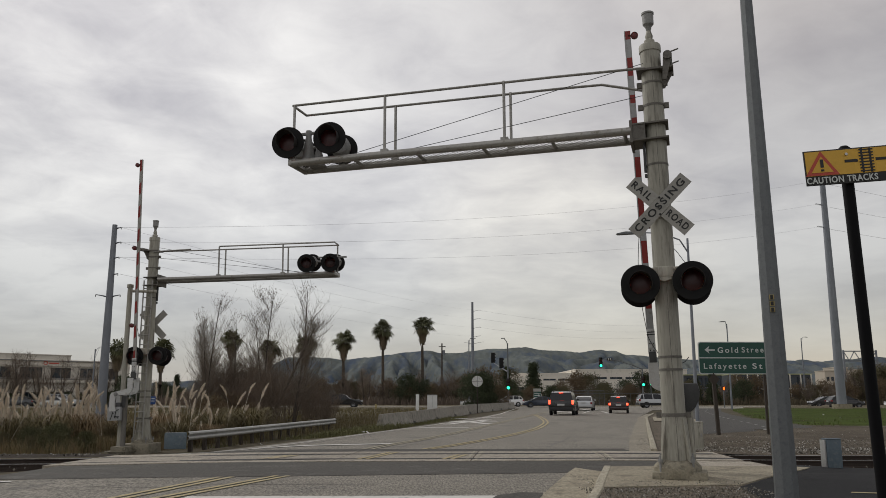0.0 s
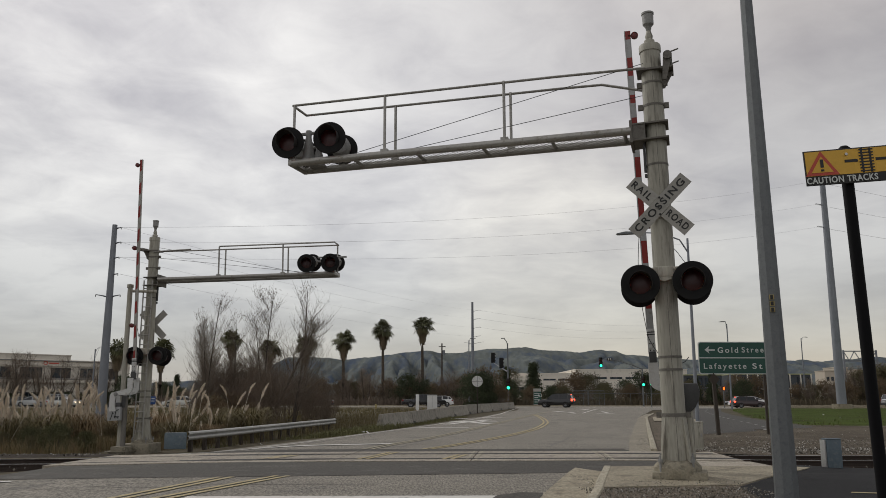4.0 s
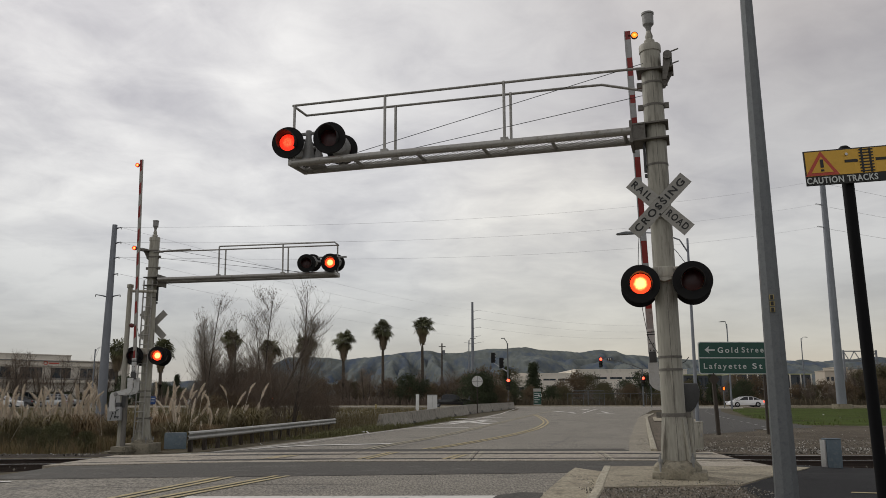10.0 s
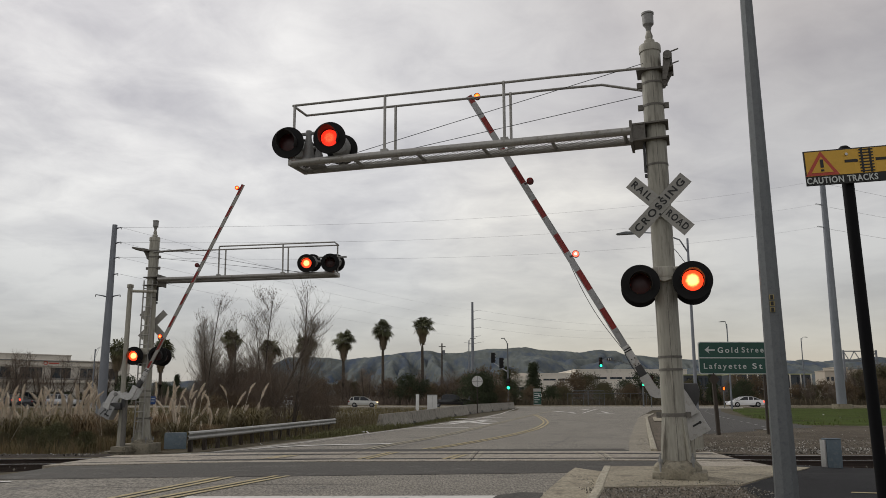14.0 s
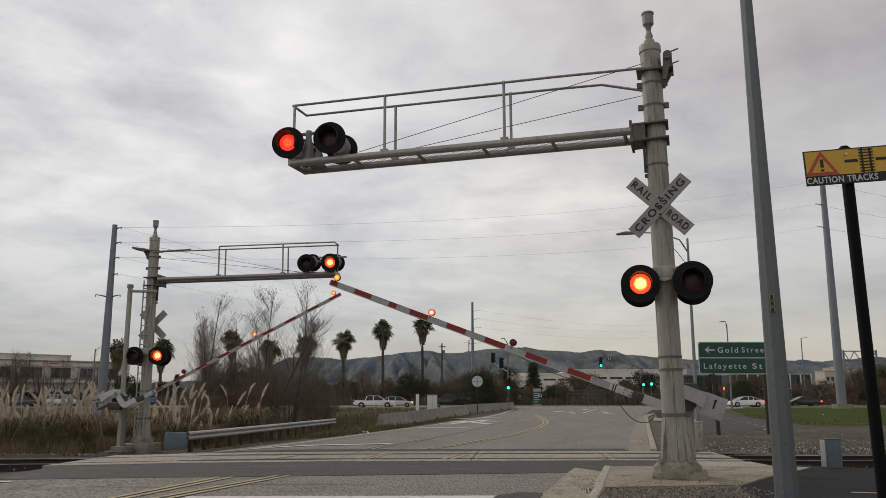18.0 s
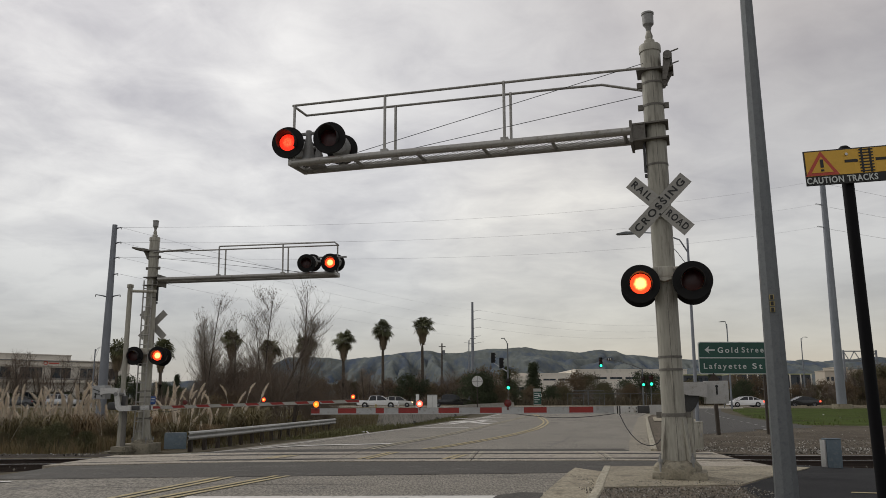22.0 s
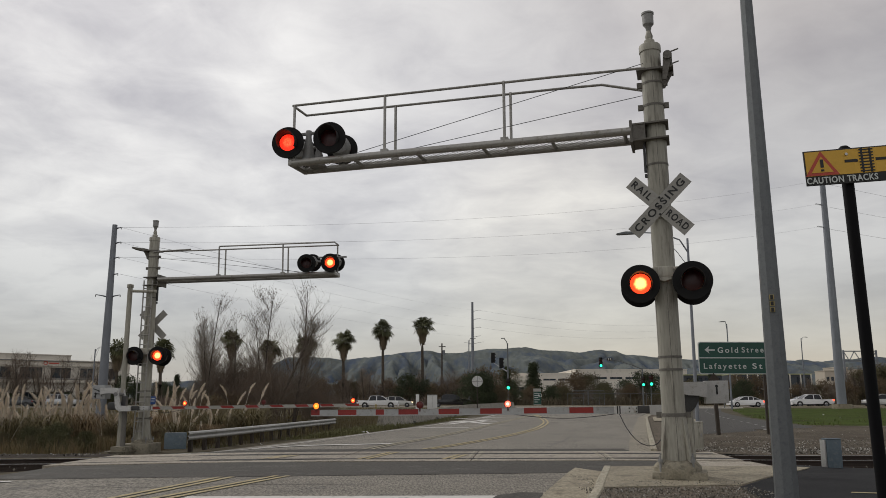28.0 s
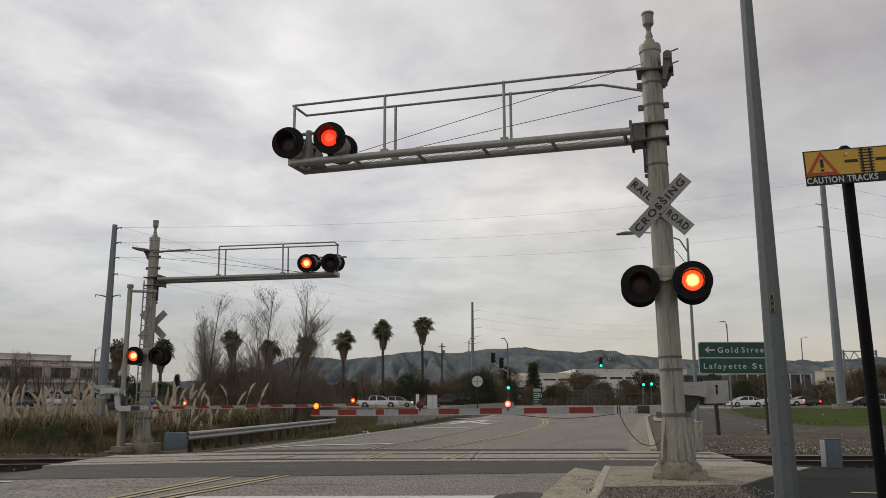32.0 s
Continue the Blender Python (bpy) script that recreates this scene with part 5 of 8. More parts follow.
def build_posts():
    steel_pole()
    caution_sign()
    guide_sign()
    cobra_light(9.40, 30.2, 7.35, -1, 0.1, 1.95, "tall grey street lamp behind the mast", 0.075)
    cobra_light(32.6, 92, 9.6, -0.9, -0.3, 0.35, "thin grey street lamp by the lawn")
    cobra_light(62.4, 140, 11.4, 0.8, 0.3, 0.9, "thin grey street lamp far off", 0.13)
    cobra_light(3.6, 112, 9.1, 0.7, -0.6, 0.5, "thin pale street lamp at the junction")
    cobra_light(-38.0, 88, 6.5, 0.9, 0.2, 0.9, "pale street lamp before the office")
    # wooden post with the back of a board
    p = thing("wooden_post", pose(9.95, 29.6, 0, 0, -2.2, 0), "brown wooden post with the back of a small board", "post")
    bm = bmesh.new()
    box(bm, (-0.06, -0.06, -0.1), (0.06, 0.06, 2.1), bevel=0.008)
    part("shaft", bm, WOOD_POST, p)
    bm = bmesh.new()
    prism(bm, [(0, 1.75), (0.2, 1.98), (0, 2.22), (-0.2, 1.98)], -0.08, -0.065)
    part("board", bm, WOOD_POST, p, "dark unpainted back of a board")
    # blue-grey cabinet by the rails
    c = thing("utility_cabinet", pose(7.33, 15.6, 0.02), "blue-grey metal cabinet beside the rails", "cabinet")
    bm = bmesh.new()
    box(bm, (-0.10, -0.1, 0.0), (0.18, 0.1, 0.54), bevel=0.015)
    part("body", bm, BLUE_BOX, c)
    bm = bmesh.new()
    box(bm, (-0.13, -0.08, 0.0), (-0.103, 0.12, 0.53), bevel=0.008)
    part("side_plate", bm, HOUSING, c, "weathered side plate")
    bm = bmesh.new()
    box(bm, (-0.108, -0.11, 0.54), (0.188, 0.11, 0.56), bevel=0.008)
    part("lid", bm, BLUE_BOX, c)
    # relay box on the ground beyond the rails
    c = thing("relay_box", pose(6.66, 21.5, 0.0, 0, 0, -10), "beige metal relay box standing beyond the rails", "box")
    bm = bmesh.new()
    box(bm, (-0.14, -0.12, -0.04), (0.14, 0.12, 0.68), bevel=0.012)
    part("body", bm, ALU, c)
    bm = bmesh.new()
    box(bm, (-0.155, -0.135, 0.68), (0.155, 0.135, 0.715), bevel=0.01)
    part("lid", bm, ALU, c)
    bm = bmesh.new()
    box(bm, (-0.115, -0.128, 0.05), (0.115, -0.12, 0.63), bevel=0.003)
    door = part("door", bm, ALU, c)
    bm = bmesh.new()
    box(bm, (0.07, -0.142, 0.33), (0.095, -0.128, 0.42), bevel=0.004)
    part("latch", bm, HOUSING, door)
    bm = bmesh.new()
    cyl(bm, (-0.19, 0.02, -0.05), (-0.19, 0.02, 0.62), 0.03, n=10)
    part("conduit", bm, MOTOR, c, "dark conduit pipe")
    # pipe frame with rungs beside the far mast
    l = thing("mast_ladder", pose(-9.62, 24.75, -0.27), "grey pipe post with ladder rungs beside the far mast", "ladder")
    bm = bmesh.new()
    cyl(bm, (-0.08, -0.12, -0.1), (-0.08, -0.12, 4.95), 0.075, n=14)
    lathe(bm, [(0.0, 4.95), (0.1, 4.95), (0.1, 5.05), (0.0, 5.08)], 12, Matrix.Translation((-0.08, -0.12, 0)))
    part("pipe", bm, ALU, l, "thick grey pipe")
    bm = bmesh.new()
    tube(bm, [(-0.08, -0.12, 4.85), (0.4, -0.05, 4.85), (0.7, 0.0, 4.85)], 0.045)
    part("tie_bar", bm, ALU, l)
    for dx in (0.29, 0.55):
        bm = bmesh.new()
        cyl(bm, (dx, 0, 0.4), (dx, 0, 5.2), 0.022, n=8)
        part("stile", bm, ALU_RAIL, l)
    for k in range(16):
        bm = bmesh.new()
        cyl(bm, (0.29, 0, 0.6 + 0.29 * k), (0.55, 0, 0.6 + 0.29 * k), 0.014, n=6)
        part("rung", bm, ALU_RAIL, l)
    b = thing("blue_notice", pose(-8.8, 24.72, 1.25), "small blue notice plate fixed to the mast", "notice")
    bm = bmesh.new()
    box(bm, (-0.075, -0.01, -0.12), (0.075, 0.01, 0.12), bevel=0.004)
    part("plate", bm, BLUE_SIGN, b)
    for k in range(3):
        bm = bmesh.new()
        box(bm, (-0.05, -0.014, 0.05 - k * 0.05), (0.05, -0.011, 0.065 - k * 0.05))
        part("line", bm, SIGN_LETTER, b)


# ---- guardrail and barrier on the far side of the road ----
def build_guardrail():
    g = thing("guardrail", pose(0, 0, 0), "grey steel crash barrier on wooden posts", "guardrail", kind="structure")
    a, b = Vector((-7.75, 24.9)), Vector((-5.36, 40.6))
    n = 8
    prof = [(0.0, 0.0), (0.05, 0.025), (0.068, 0.062), (0.05, 0.10), (0.0, 0.13), (0.05, 0.16), (0.068, 0.198), (0.05, 0.235), (0.0, 0.26)]
    d = (b - a).normalized()
    o = Vector((d.y, -d.x))
    for i in range(n):
        p, q = a.lerp(b, i / n), a.lerp(b, (i + 1) / n)
        bm = bmesh.new()
        rows = []
        for v in (p, q):
            z = gz(v.x, v.y) + 0.325
            rows.append([bm.verts.new((v.x + o.x * s * t2, v.y + o.y * s * t2, z + h)) for t2 in (1,) for s, h in prof] + [bm.verts.new((v.x + o.x * (s - 0.012), v.y + o.y * (s - 0.012), z + h)) for s, h in reversed(prof)])
        k = len(rows[0])
        for j in range(k):
            bm.faces.new((rows[0][j], rows[0][(j + 1) % k], rows[1][(j + 1) % k], rows[1][j]))
        bm.faces.new(rows[0])
        bm.faces.new(rows[1][::-1])
        part("rail_beam", bm, GALV_PALE, g, "corrugated steel beam")
        for f in (0.25, 0.75):
            bm = bmesh.new()
            m = p.lerp(q, f) - o * 0.13
            box(bm, (m.x - 0.055, m.y - 0.09, gz(m.x, m.y) - 0.1), (m.x + 0.055, m.y + 0.09, gz(m.x, m.y) + 0.54), bevel=0.01)
            part("rail_post", bm, WOOD_POST, g)
    bm = bmesh.new()
    z = gz(-8.1, 24.6)
    box(bm, (-0.36, -0.06, 0.08), (0.28, 0.06, 0.57), Matrix.Translation((-8.05, 24.85, z)) @ Matrix.Rotation(radians(10), 4, "Z"), bevel=0.03)
    part("end_shoe", bm, BLUE_BOX, g, "grey-blue metal end piece")

    w = thing("concrete_barrier", pose(0, 0, 0), "long low concrete road barrier in jointed sections", "barrier", kind="structure")
    pts = [Vector((-3.3 + t * 11.9, 43.0 + t * 57)) for t in [i / 9 for i in range(10)]]
    prof = [(-0.3, -0.1), (-0.3, 0.07), (-0.17, 0.27), (-0.08, 0.72), (0.08, 0.72), (0.17, 0.27), (0.3, 0.07), (0.3, -0.1)]
    rnd = random.Random(3)
    for p, q in zip(pts, pts[1:]):
        d = (q - p).normalized()
        o = Vector((d.y, -d.x))
        q = q - d * 0.12
        bm = bmesh.new()
        rows = [[bm.verts.new((v.x + o.x * s, v.y + o.y * s, z + gz(v.x, v.y) + rnd.uniform(-0.01, 0.01))) for s, z in prof] for v in (p, q)]
        for j in range(len(prof)):
            bm.faces.new((rows[0][j], rows[0][(j + 1) % 8], rows[1][(j + 1) % 8], rows[1][j]))
        bm.faces.new(rows[0])
        bm.faces.new(rows[1][::-1])
        part("barrier_section", bm, CONCRETE_OLD, w)
        bm = bmesh.new()
        prism(bm, [(-0.5, -0.02), (0.45, -0.02), (0.2, 0.13), (-0.2, 0.16)], -0.05, 0.02, Matrix.Translation((p.x + o.x * 0.27, p.y + o.y * 0.27, gz(p.x, p.y))) @ Matrix.Rotation(math.atan2(d.y, d.x), 4, "Z"))
        part("drain_slot", bm, SIGN_BLACK, w, "dark drain slot at the foot")
    # small things behind the barrier
    p = thing("white_post", pose(-2.35, 75, 0.4), "plain white square marker post behind the barrier", "post")
    bm = bmesh.new()
    box(bm, (-0.15, -0.1, -0.5), (0.15, 0.1, 1.2), bevel=0.02)
    part("shaft", bm, PLAIN_WHITE, p)
    p = thing("white_cabinet", pose(-1.0, 76, 0.35), "white metal utility cabinet behind the barrier", "cabinet")
    bm = bmesh.new()
    box(bm, (-0.46, -0.3, -0.4), (0.46, 0.3, 1.15), bevel=0.03)
    part("body", bm, PLAIN_WHITE, p)
    bm = bmesh.new()
    box(bm, (-0.49, -0.33, 1.15), (0.49, 0.33, 1.2), bevel=0.015)
    part("lid", bm, WHITE_METAL, p)
    bm = bmesh.new()
    box(bm, (-0.008, -0.306, 0.0), (0.008, -0.3, 1.1))
    part("door_gap", bm, SIGN_BLACK, p)
    h = thing("fire_hydrant", pose(-7.9, 96, 0.0) @ Matrix.Scale(0.62, 4), "small yellow fire hydrant on the verge", "hydrant")
    bm = bmesh.new()
    lathe(bm, [(0, -0.1), (0.2, -0.1), (0.2, 0.0), (0.13, 0.05), (0.13, 0.55), (0.18, 0.6), (0.15, 0.75), (0.04, 0.86), (0, 0.88)], 12)
    part("barrel", bm, TAG_YELLOW, h)
    bm = bmesh.new()
    cyl(bm, (-0.25, 0, 0.48), (0.25, 0, 0.48), 0.08, n=10)
    part("outlet", bm, TAG_YELLOW, h)
    s = thing("round_sign", pose(2.92, 69, 0), "grey back of a round road sign on a thin post", "sign")
    bm = bmesh.new()
    lathe(bm, [(0, -0.01), (0.46, -0.01), (0.46, 0.01), (0, 0.01)], 28, Matrix.Translation((0, -0.06, 2.66)) @ Matrix.Rotation(radians(90), 4, "X"))
    part("disc", bm, WHITE_METAL, s, "pale round sign disc")
    bm = bmesh.new()
    box(bm, (-0.44, -0.078, 2.64), (0.44, -0.072, 2.68))
    box(bm, (-0.02, -0.084, 2.24), (0.02, -0.079, 3.1))
    part("brace", bm, HOUSING, s)
    bm = bmesh.new()
    cyl(bm, (0, 0, 0), (0, 0, 2.95), 0.045, n=8)
    part("post", bm, WOOD_POST, s)
    s = thing("yellow_sign", pose(-15.3, 92, 0), "small yellow sign on a thin post on the verge", "sign")
    bm = bmesh.new()
    prism(bm, [(0, 1.9), (0.38, 2.28), (0, 2.66), (-0.38, 2.28)], -0.02, 0.0)
    part("board", bm, SIGN_YELLOW, s)
    bm = bmesh.new()
    box(bm, (-0.2, -0.02, 1.2), (0.2, 0.0, 1.7))
    part("plate", bm, SIGN_WHITE, s)
    bm = bmesh.new()
    cyl(bm, (0, 0.03, 0), (0, 0.03, 2.6), 0.04, n=8)
    part("post", bm, HOUSING, s)
    # paper scraps on the verge
    for x, y, a in ((-3.45, 35.4, 20), (-3.1, 33.6, 70), (-5.9, 26.6, 130), (27.0, 58.0, 40), (23.6, 48.5, 95), (22.2, 40.2, 10)):
        bm = bmesh.new()
        k = [bm.verts.new(p) for p in ((-0.07, -0.05, 0.0), (0.06, -0.06, 0.015), (0.08, 0.05, 0.05), (-0.05, 0.06, 0.07), (0.0, 0.0, 0.06))]
        for i in range(4):
            bm.faces.new((k[i], k[(i + 1) % 4], k[4]))
        t = thing("paper_scrap", pose(x, y, gz(x, y) + (0.004 if x < 0 else 0.1), 0, 0, a), "crumpled white paper scrap on the verge", "litter", "paper scraps on the verge")
        part("sheet", bm, PLAIN_WHITE, t)
    # standing banner at the junction
    b = thing("banner_sign", pose(14.2, 122.5, 0), "green and white upright notice board on the far kerb", "sign")
    bm = bmesh.new()
    box(bm, (-0.58, -0.05, 0.0), (0.58, 0.05, 2.6), bevel=0.02)
    part("board", bm, SIGN_WHITE, b)
    bm = bmesh.new()
    box(bm, (-0.56, -0.062, 0.3), (0.56, -0.053, 2.15))
    part("field", bm, SIGN_GREEN, b, "dark green field")
    for k, wd in enumerate((0.7, 0.85, 0.6, 0.8, 0.5)):
        bm = bmesh.new()
        box(bm, (-0.45, -0.068, 1.85 - k * 0.32), (-0.45 + wd, -0.0635, 1.95 - k * 0.32))
        part("text_bar", bm, SIGN_LETTER, b)
    bm = bmesh.new()
    lathe(bm, [(0.2, 0), (0.28, 0), (0.28, 0.004), (0.2, 0.004)], 20, Matrix.Translation((0.42, -0.07, 1.6)) @ Matrix.Rotation(radians(90), 4, "X"))
    part("emblem", bm, SIGN_LETTER, b)


# ---- power line ----
def transmission_pole(x, y, h, r0, r1, arms, label):
    p = thing("transmission_pole", pose(x, y, 0), label, "power pole", "transmission poles")
    bm = bmesh.new()
    cyl(bm, (0, 0, -0.3), (0, 0, h), r0, r1, n=14)
    part("shaft", bm, GALV_DARK, p)
    for z, side, ln in arms:
        bm = bmesh.new()
        tube(bm, [(0, 0, z), (side * ln * 0.5, -0.1, z + 0.12 * ln), (side * ln, -0.15, z + 0.2 * ln)], [0.06, 0.045, 0.03], 6)
        part("arm", bm, GALV_DARK, p)
        bm = bmesh.new()
        lathe(bm, [(0, -0.14), (0.022, -0.14), (0.034, -0.1), (0.022, -0.07), (0.034, -0.04), (0.015, 0), (0, 0)], 8, Matrix.Translation((side * ln, -0.15, z + 0.2 * ln)))
        part("insulator", bm, HOUSING, p)
    return p


def build_power():
    bm = bmesh.new()
    lathe(bm, [(0, -0.2), (1.1, -0.2), (1.1, 0.55), (0, 0.55)], 20)
    f = thing("pole_footing", pose(46.5, 95, 0), "low round concrete footing of the pole", "footing")
    part("drum", bm, CONCRETE, f)
    transmission_pole(-21.8, 52, 12.6, 0.32, 0.16, ((7.75, -1, 0.85), (7.75, 1, 0.75), (9.2, 1, 0.5), (10.3, 1, 0.5), (11.3, 1, 0.55), (12.3, 1, 0.5)), "tall blue-grey tubular power pole by the office")
    transmission_pole(46.5, 95, 30, 0.56, 0.30, ((24.3, -1, 1.1), (21.5, -1, 1.1), (27.2, -1, 1.1)), "very tall blue-grey tubular power pole on the lawn")
    transmission_pole(8.1, 220, 27.1, 0.5, 0.3, ((24.5, 1, 2.2), (22.2, 1, 2.2), (19.8, 1, 2.2), (17.4, 1, 2.2), (15.6, 1, 3), (15.6, -1, 2.2)), "tall grey power pole with side arms far off")
    p = thing("wooden_power_pole", pose(-0.2, 150, 0), "thin wooden power pole with a transformer", "power pole")
    bm = bmesh.new()
    cyl(bm, (0, 0, -0.3), (0, 0, 11.2), 0.18, 0.12, n=8)
    part("shaft", bm, WOOD_POST, p)
    bm = bmesh.new()
    box(bm, (-0.6, -0.06, 10.5), (0.7, 0.06, 10.65))
    part("crossarm", bm, WOOD_POST, p)
    bm = bmesh.new()
    cyl(bm, (0.35, -0.2, 9.0), (0.35, -0.2, 9.9), 0.24, n=10)
    part("transformer", bm, GALV_DARK, p)
    # conductors
    lines = thing("power_lines", pose(0, 0, 0), "thin sagging overhead power lines", "power lines", kind="structure")

    def wire(a, b, sag, r=0.018):
        a, b = Vector(a), Vector(b)
        w = bmesh.new()
        tube(w, [a.lerp(b, t / 24) - Vector((0, 0, sag * 4 * (t / 24) * (1 - t / 24))) for t in range(25)], r, 4)
        part("conductor", w, WIRE, lines)
    for za, zb in ((12.4, 27.3), (11.4, 24.4), (10.4, 21.6)):
        wire((-21.3, 51.9, za), (45.4, 94.8, zb), 1.4, 0.0065)
    for za, zb in ((12.4, 24.8), (11.4, 22.5), (10.4, 20.1), (9.3, 17.7)):
        wire((-21.3, 51.9, za), (10.2, 219.8, zb), 1.0, 0.0065)
    for zb in (24.8, 22.5, 20.1):
        wire((10.2, 219.8, zb), (95, 330, zb + 6), 2.0, 0.015)
    for za in (27.3, 24.4, 21.6):
        wire((45.4, 94.8, za), (150, 150, za + 3), 1.5, 0.014)


# ---- traffic signals at the junction ----
TRAFFIC = []      # (lens, home, 'green', 'yellow' or 'red')
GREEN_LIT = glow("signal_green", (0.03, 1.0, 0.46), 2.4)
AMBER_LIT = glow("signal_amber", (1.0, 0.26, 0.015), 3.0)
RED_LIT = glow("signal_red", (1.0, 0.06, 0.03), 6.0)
HAND_LIT = glow("hand_orange", (1.0, 0.14, 0.012), 2.2)
LENS_GLASS = M("lens_glass_dark", (0.02, 0.022, 0.02), 0.3, var=0.1, bump=0.0)


def signal_head(parent, at, keyed=True):
    bm = bmesh.new()
    box(bm, (-0.19, -0.1, -0.56), (0.19, 0.14, 0.56), bevel=0.03)
    head = part("signal_head", bm, PAINT_BLACK, parent, "black three-lens signal head", at @ Matrix.Diagonal((1.3, 1.3, 1.3, 1)))
    for name, z, lit in (("red", 0.36, RED_LIT), ("yellow", 0.0, AMBER_LIT), ("green", -0.36, GREEN_LIT)):
        bm = bmesh.new()
        lathe(bm, [(0, 0.03), (0.1, 0.02), (0.15, 0)], 16, Matrix.Rotation(radians(90), 4, "X"), [0, 0])
        lathe(bm, [(0.15, 0), (0.1, -0.02), (0, -0.03)], 16, Matrix.Rotation(radians(90), 4, "X"), [1, 1])
        lens = part("lens", bm, [LENS_GLASS, lit], head)
        home = pose(0, -0.14, z)
        lens.matrix_basis = home
        if keyed:
            TRAFFIC.append((lens, home, name))
        bm = bmesh.new()
        for k in range(9):
            a0, a1 = radians(-10 + k * 22), radians(-10 + (k + 1) * 22)
            v = [bm.verts.new((0.17 * math.cos(a), y, z + 0.17 * math.sin(a))) for a, y in ((a0, -0.1), (a1, -0.1), (a1, -0.34), (a0, -0.34))]
            bm.faces.new(v)
        part("visor", bm, PAINT_BLACK, head)
    return head


def build_signals():
    s = thing("traffic_signal", pose(29.3, 119, 0), "traffic signal mast with a long curved arm", "traffic signal", "traffic signals at the junction")
    bm = bmesh.new()
    cyl(bm, (0, 0, 0), (0, 0, 5.6), 0.12, 0.09, n=10)
    part("mast", bm, GALV, s)
    bm = bmesh.new()
    tube(bm, [(0, 0, 5.4), (-1.5, 0, 6.0), (-3.4, 0, 6.6), (-4.6, 0, 6.75), (-6.2, 0, 6.8)], [0.08, 0.07, 0.055, 0.05, 0.04])
    part("arm", bm, GALV, s)
    signal_head(s, pose(-6.1, -0.15, 6.35))
    signal_head(s, pose(0.0, -0.25, 3.6))
    bm = bmesh.new()
    box(bm, (-5.15, -0.06, 6.55), (-4.35, -0.03, 7.05))
    part("turn_plate", bm, SIGN_BLACK, s, "small dark lane-use plate")
    bm = bmesh.new()
    prism(bm, [(-5.05, 6.65), (-4.95, 6.65), (-4.78, 6.9), (-4.98, 6.98), (-5.02, 6.9), (-4.9, 6.86)], -0.07, -0.062)
    prism(bm, [(-4.45, 6.65), (-4.55, 6.65), (-4.72, 6.9), (-4.52, 6.98), (-4.48, 6.9), (-4.6, 6.86)], -0.07, -0.062)
    part("turn_mark", bm, PLAIN_WHITE, s, "white curved arrows")
    s = thing("corner_signal", pose(27.4, 107, 0), "short traffic signal post on the corner", "traffic signal", "traffic signals at the junction")
    bm = bmesh.new()
    cyl(bm, (0, 0, 0), (0, 0, 3.6), 0.06, n=8)
    part("post", bm, GALV, s)
    signal_head(s, pose(0, -0.2, 3.5))
    s = thing("mast_arm_signal", pose(8.5, 106, 0), "signal mast with street lamp and two heads seen from behind", "traffic signal", "traffic signals at the junction")
    bm = bmesh.new()
    cyl(bm, (0, 0, 0), (0, 0, 8.3), 0.13, 0.09, n=10)
    tube(bm, [(0, 0, 8.1), (-0.15, 0, 8.6), (-0.45, 0, 8.95)], [0.06, 0.05, 0.04])
    part("mast", bm, GALV, s)
    bm = bmesh.new()
    box(bm, (-0.85, -0.1, 8.92), (-0.35, 0.1, 9.02), bevel=0.02)
    part("luminaire", bm, GALV, s)
    bm = bmesh.new()
    tube(bm, [(0, 0, 4.6), (-0.5, 4, 5.2), (-1.25, 10, 6.2)], [0.08, 0.07, 0.05])
    part("arm", bm, GALV, s)
    signal_head(s, pose(0.0, -0.2, 3.0))
    signal_head(s, pose(-0.55, 4, 5.9, 0, 0, 150), False)
    signal_head(s, pose(-1.3, 10, 6.9, 0, 0, 150), False)
    s = thing("pedestrian_signal", pose(35.9, 104, 0), "small pedestrian signal with a glowing orange hand", "pedestrian signal")
    bm = bmesh.new()
    cyl(bm, (0, 0, 0), (0, 0, 2.9), 0.06, n=8)
    part("post", bm, GALV, s)
    bm = bmesh.new()
    box(bm, (-0.24, -0.14, 2.2), (0.24, 0.1, 2.68), bevel=0.03)
    part("case", bm, PAINT_BLACK, s)
    bm = bmesh.new()
    prism(bm, [(-0.1, 2.26), (0.1, 2.26), (0.14, 2.5), (0.06, 2.62), (-0.08, 2.62), (-0.12, 2.48)], -0.16, -0.145)
    part("hand_symbol", bm, HAND_LIT, s, "glowing orange symbol")


# ---- buildings ----
WALL_WHITE = M("painted_wall", (0.76, 0.71, 0.625), 0.85, var=0.1, scale=0.25, fine=6, bump=0.05, second=(0.5, 0.47, 0.41), amount=0.3, streak=0.4)
WALL_BEIGE = M("beige_wall", (0.50, 0.44, 0.36), 0.85, var=0.1, scale=0.2, fine=5, bump=0.05)
GLASS_DARK = M("window_glass", (0.03, 0.04, 0.05), 0.12, var=0.2, scale=0.5, bump=0.0)
ROOF_GREY = M("roof_grey", (0.2, 0.2, 0.2), 0.8, var=0.1)
TRIM_GREEN = M("yellow_green_trim", (0.36, 0.37, 0.2), 0.7, var=0.1, scale=0.5)
WALL_DARK = M("dark_cladding", (0.045, 0.05, 0.06), 0.6, var=0.15, scale=0.5)


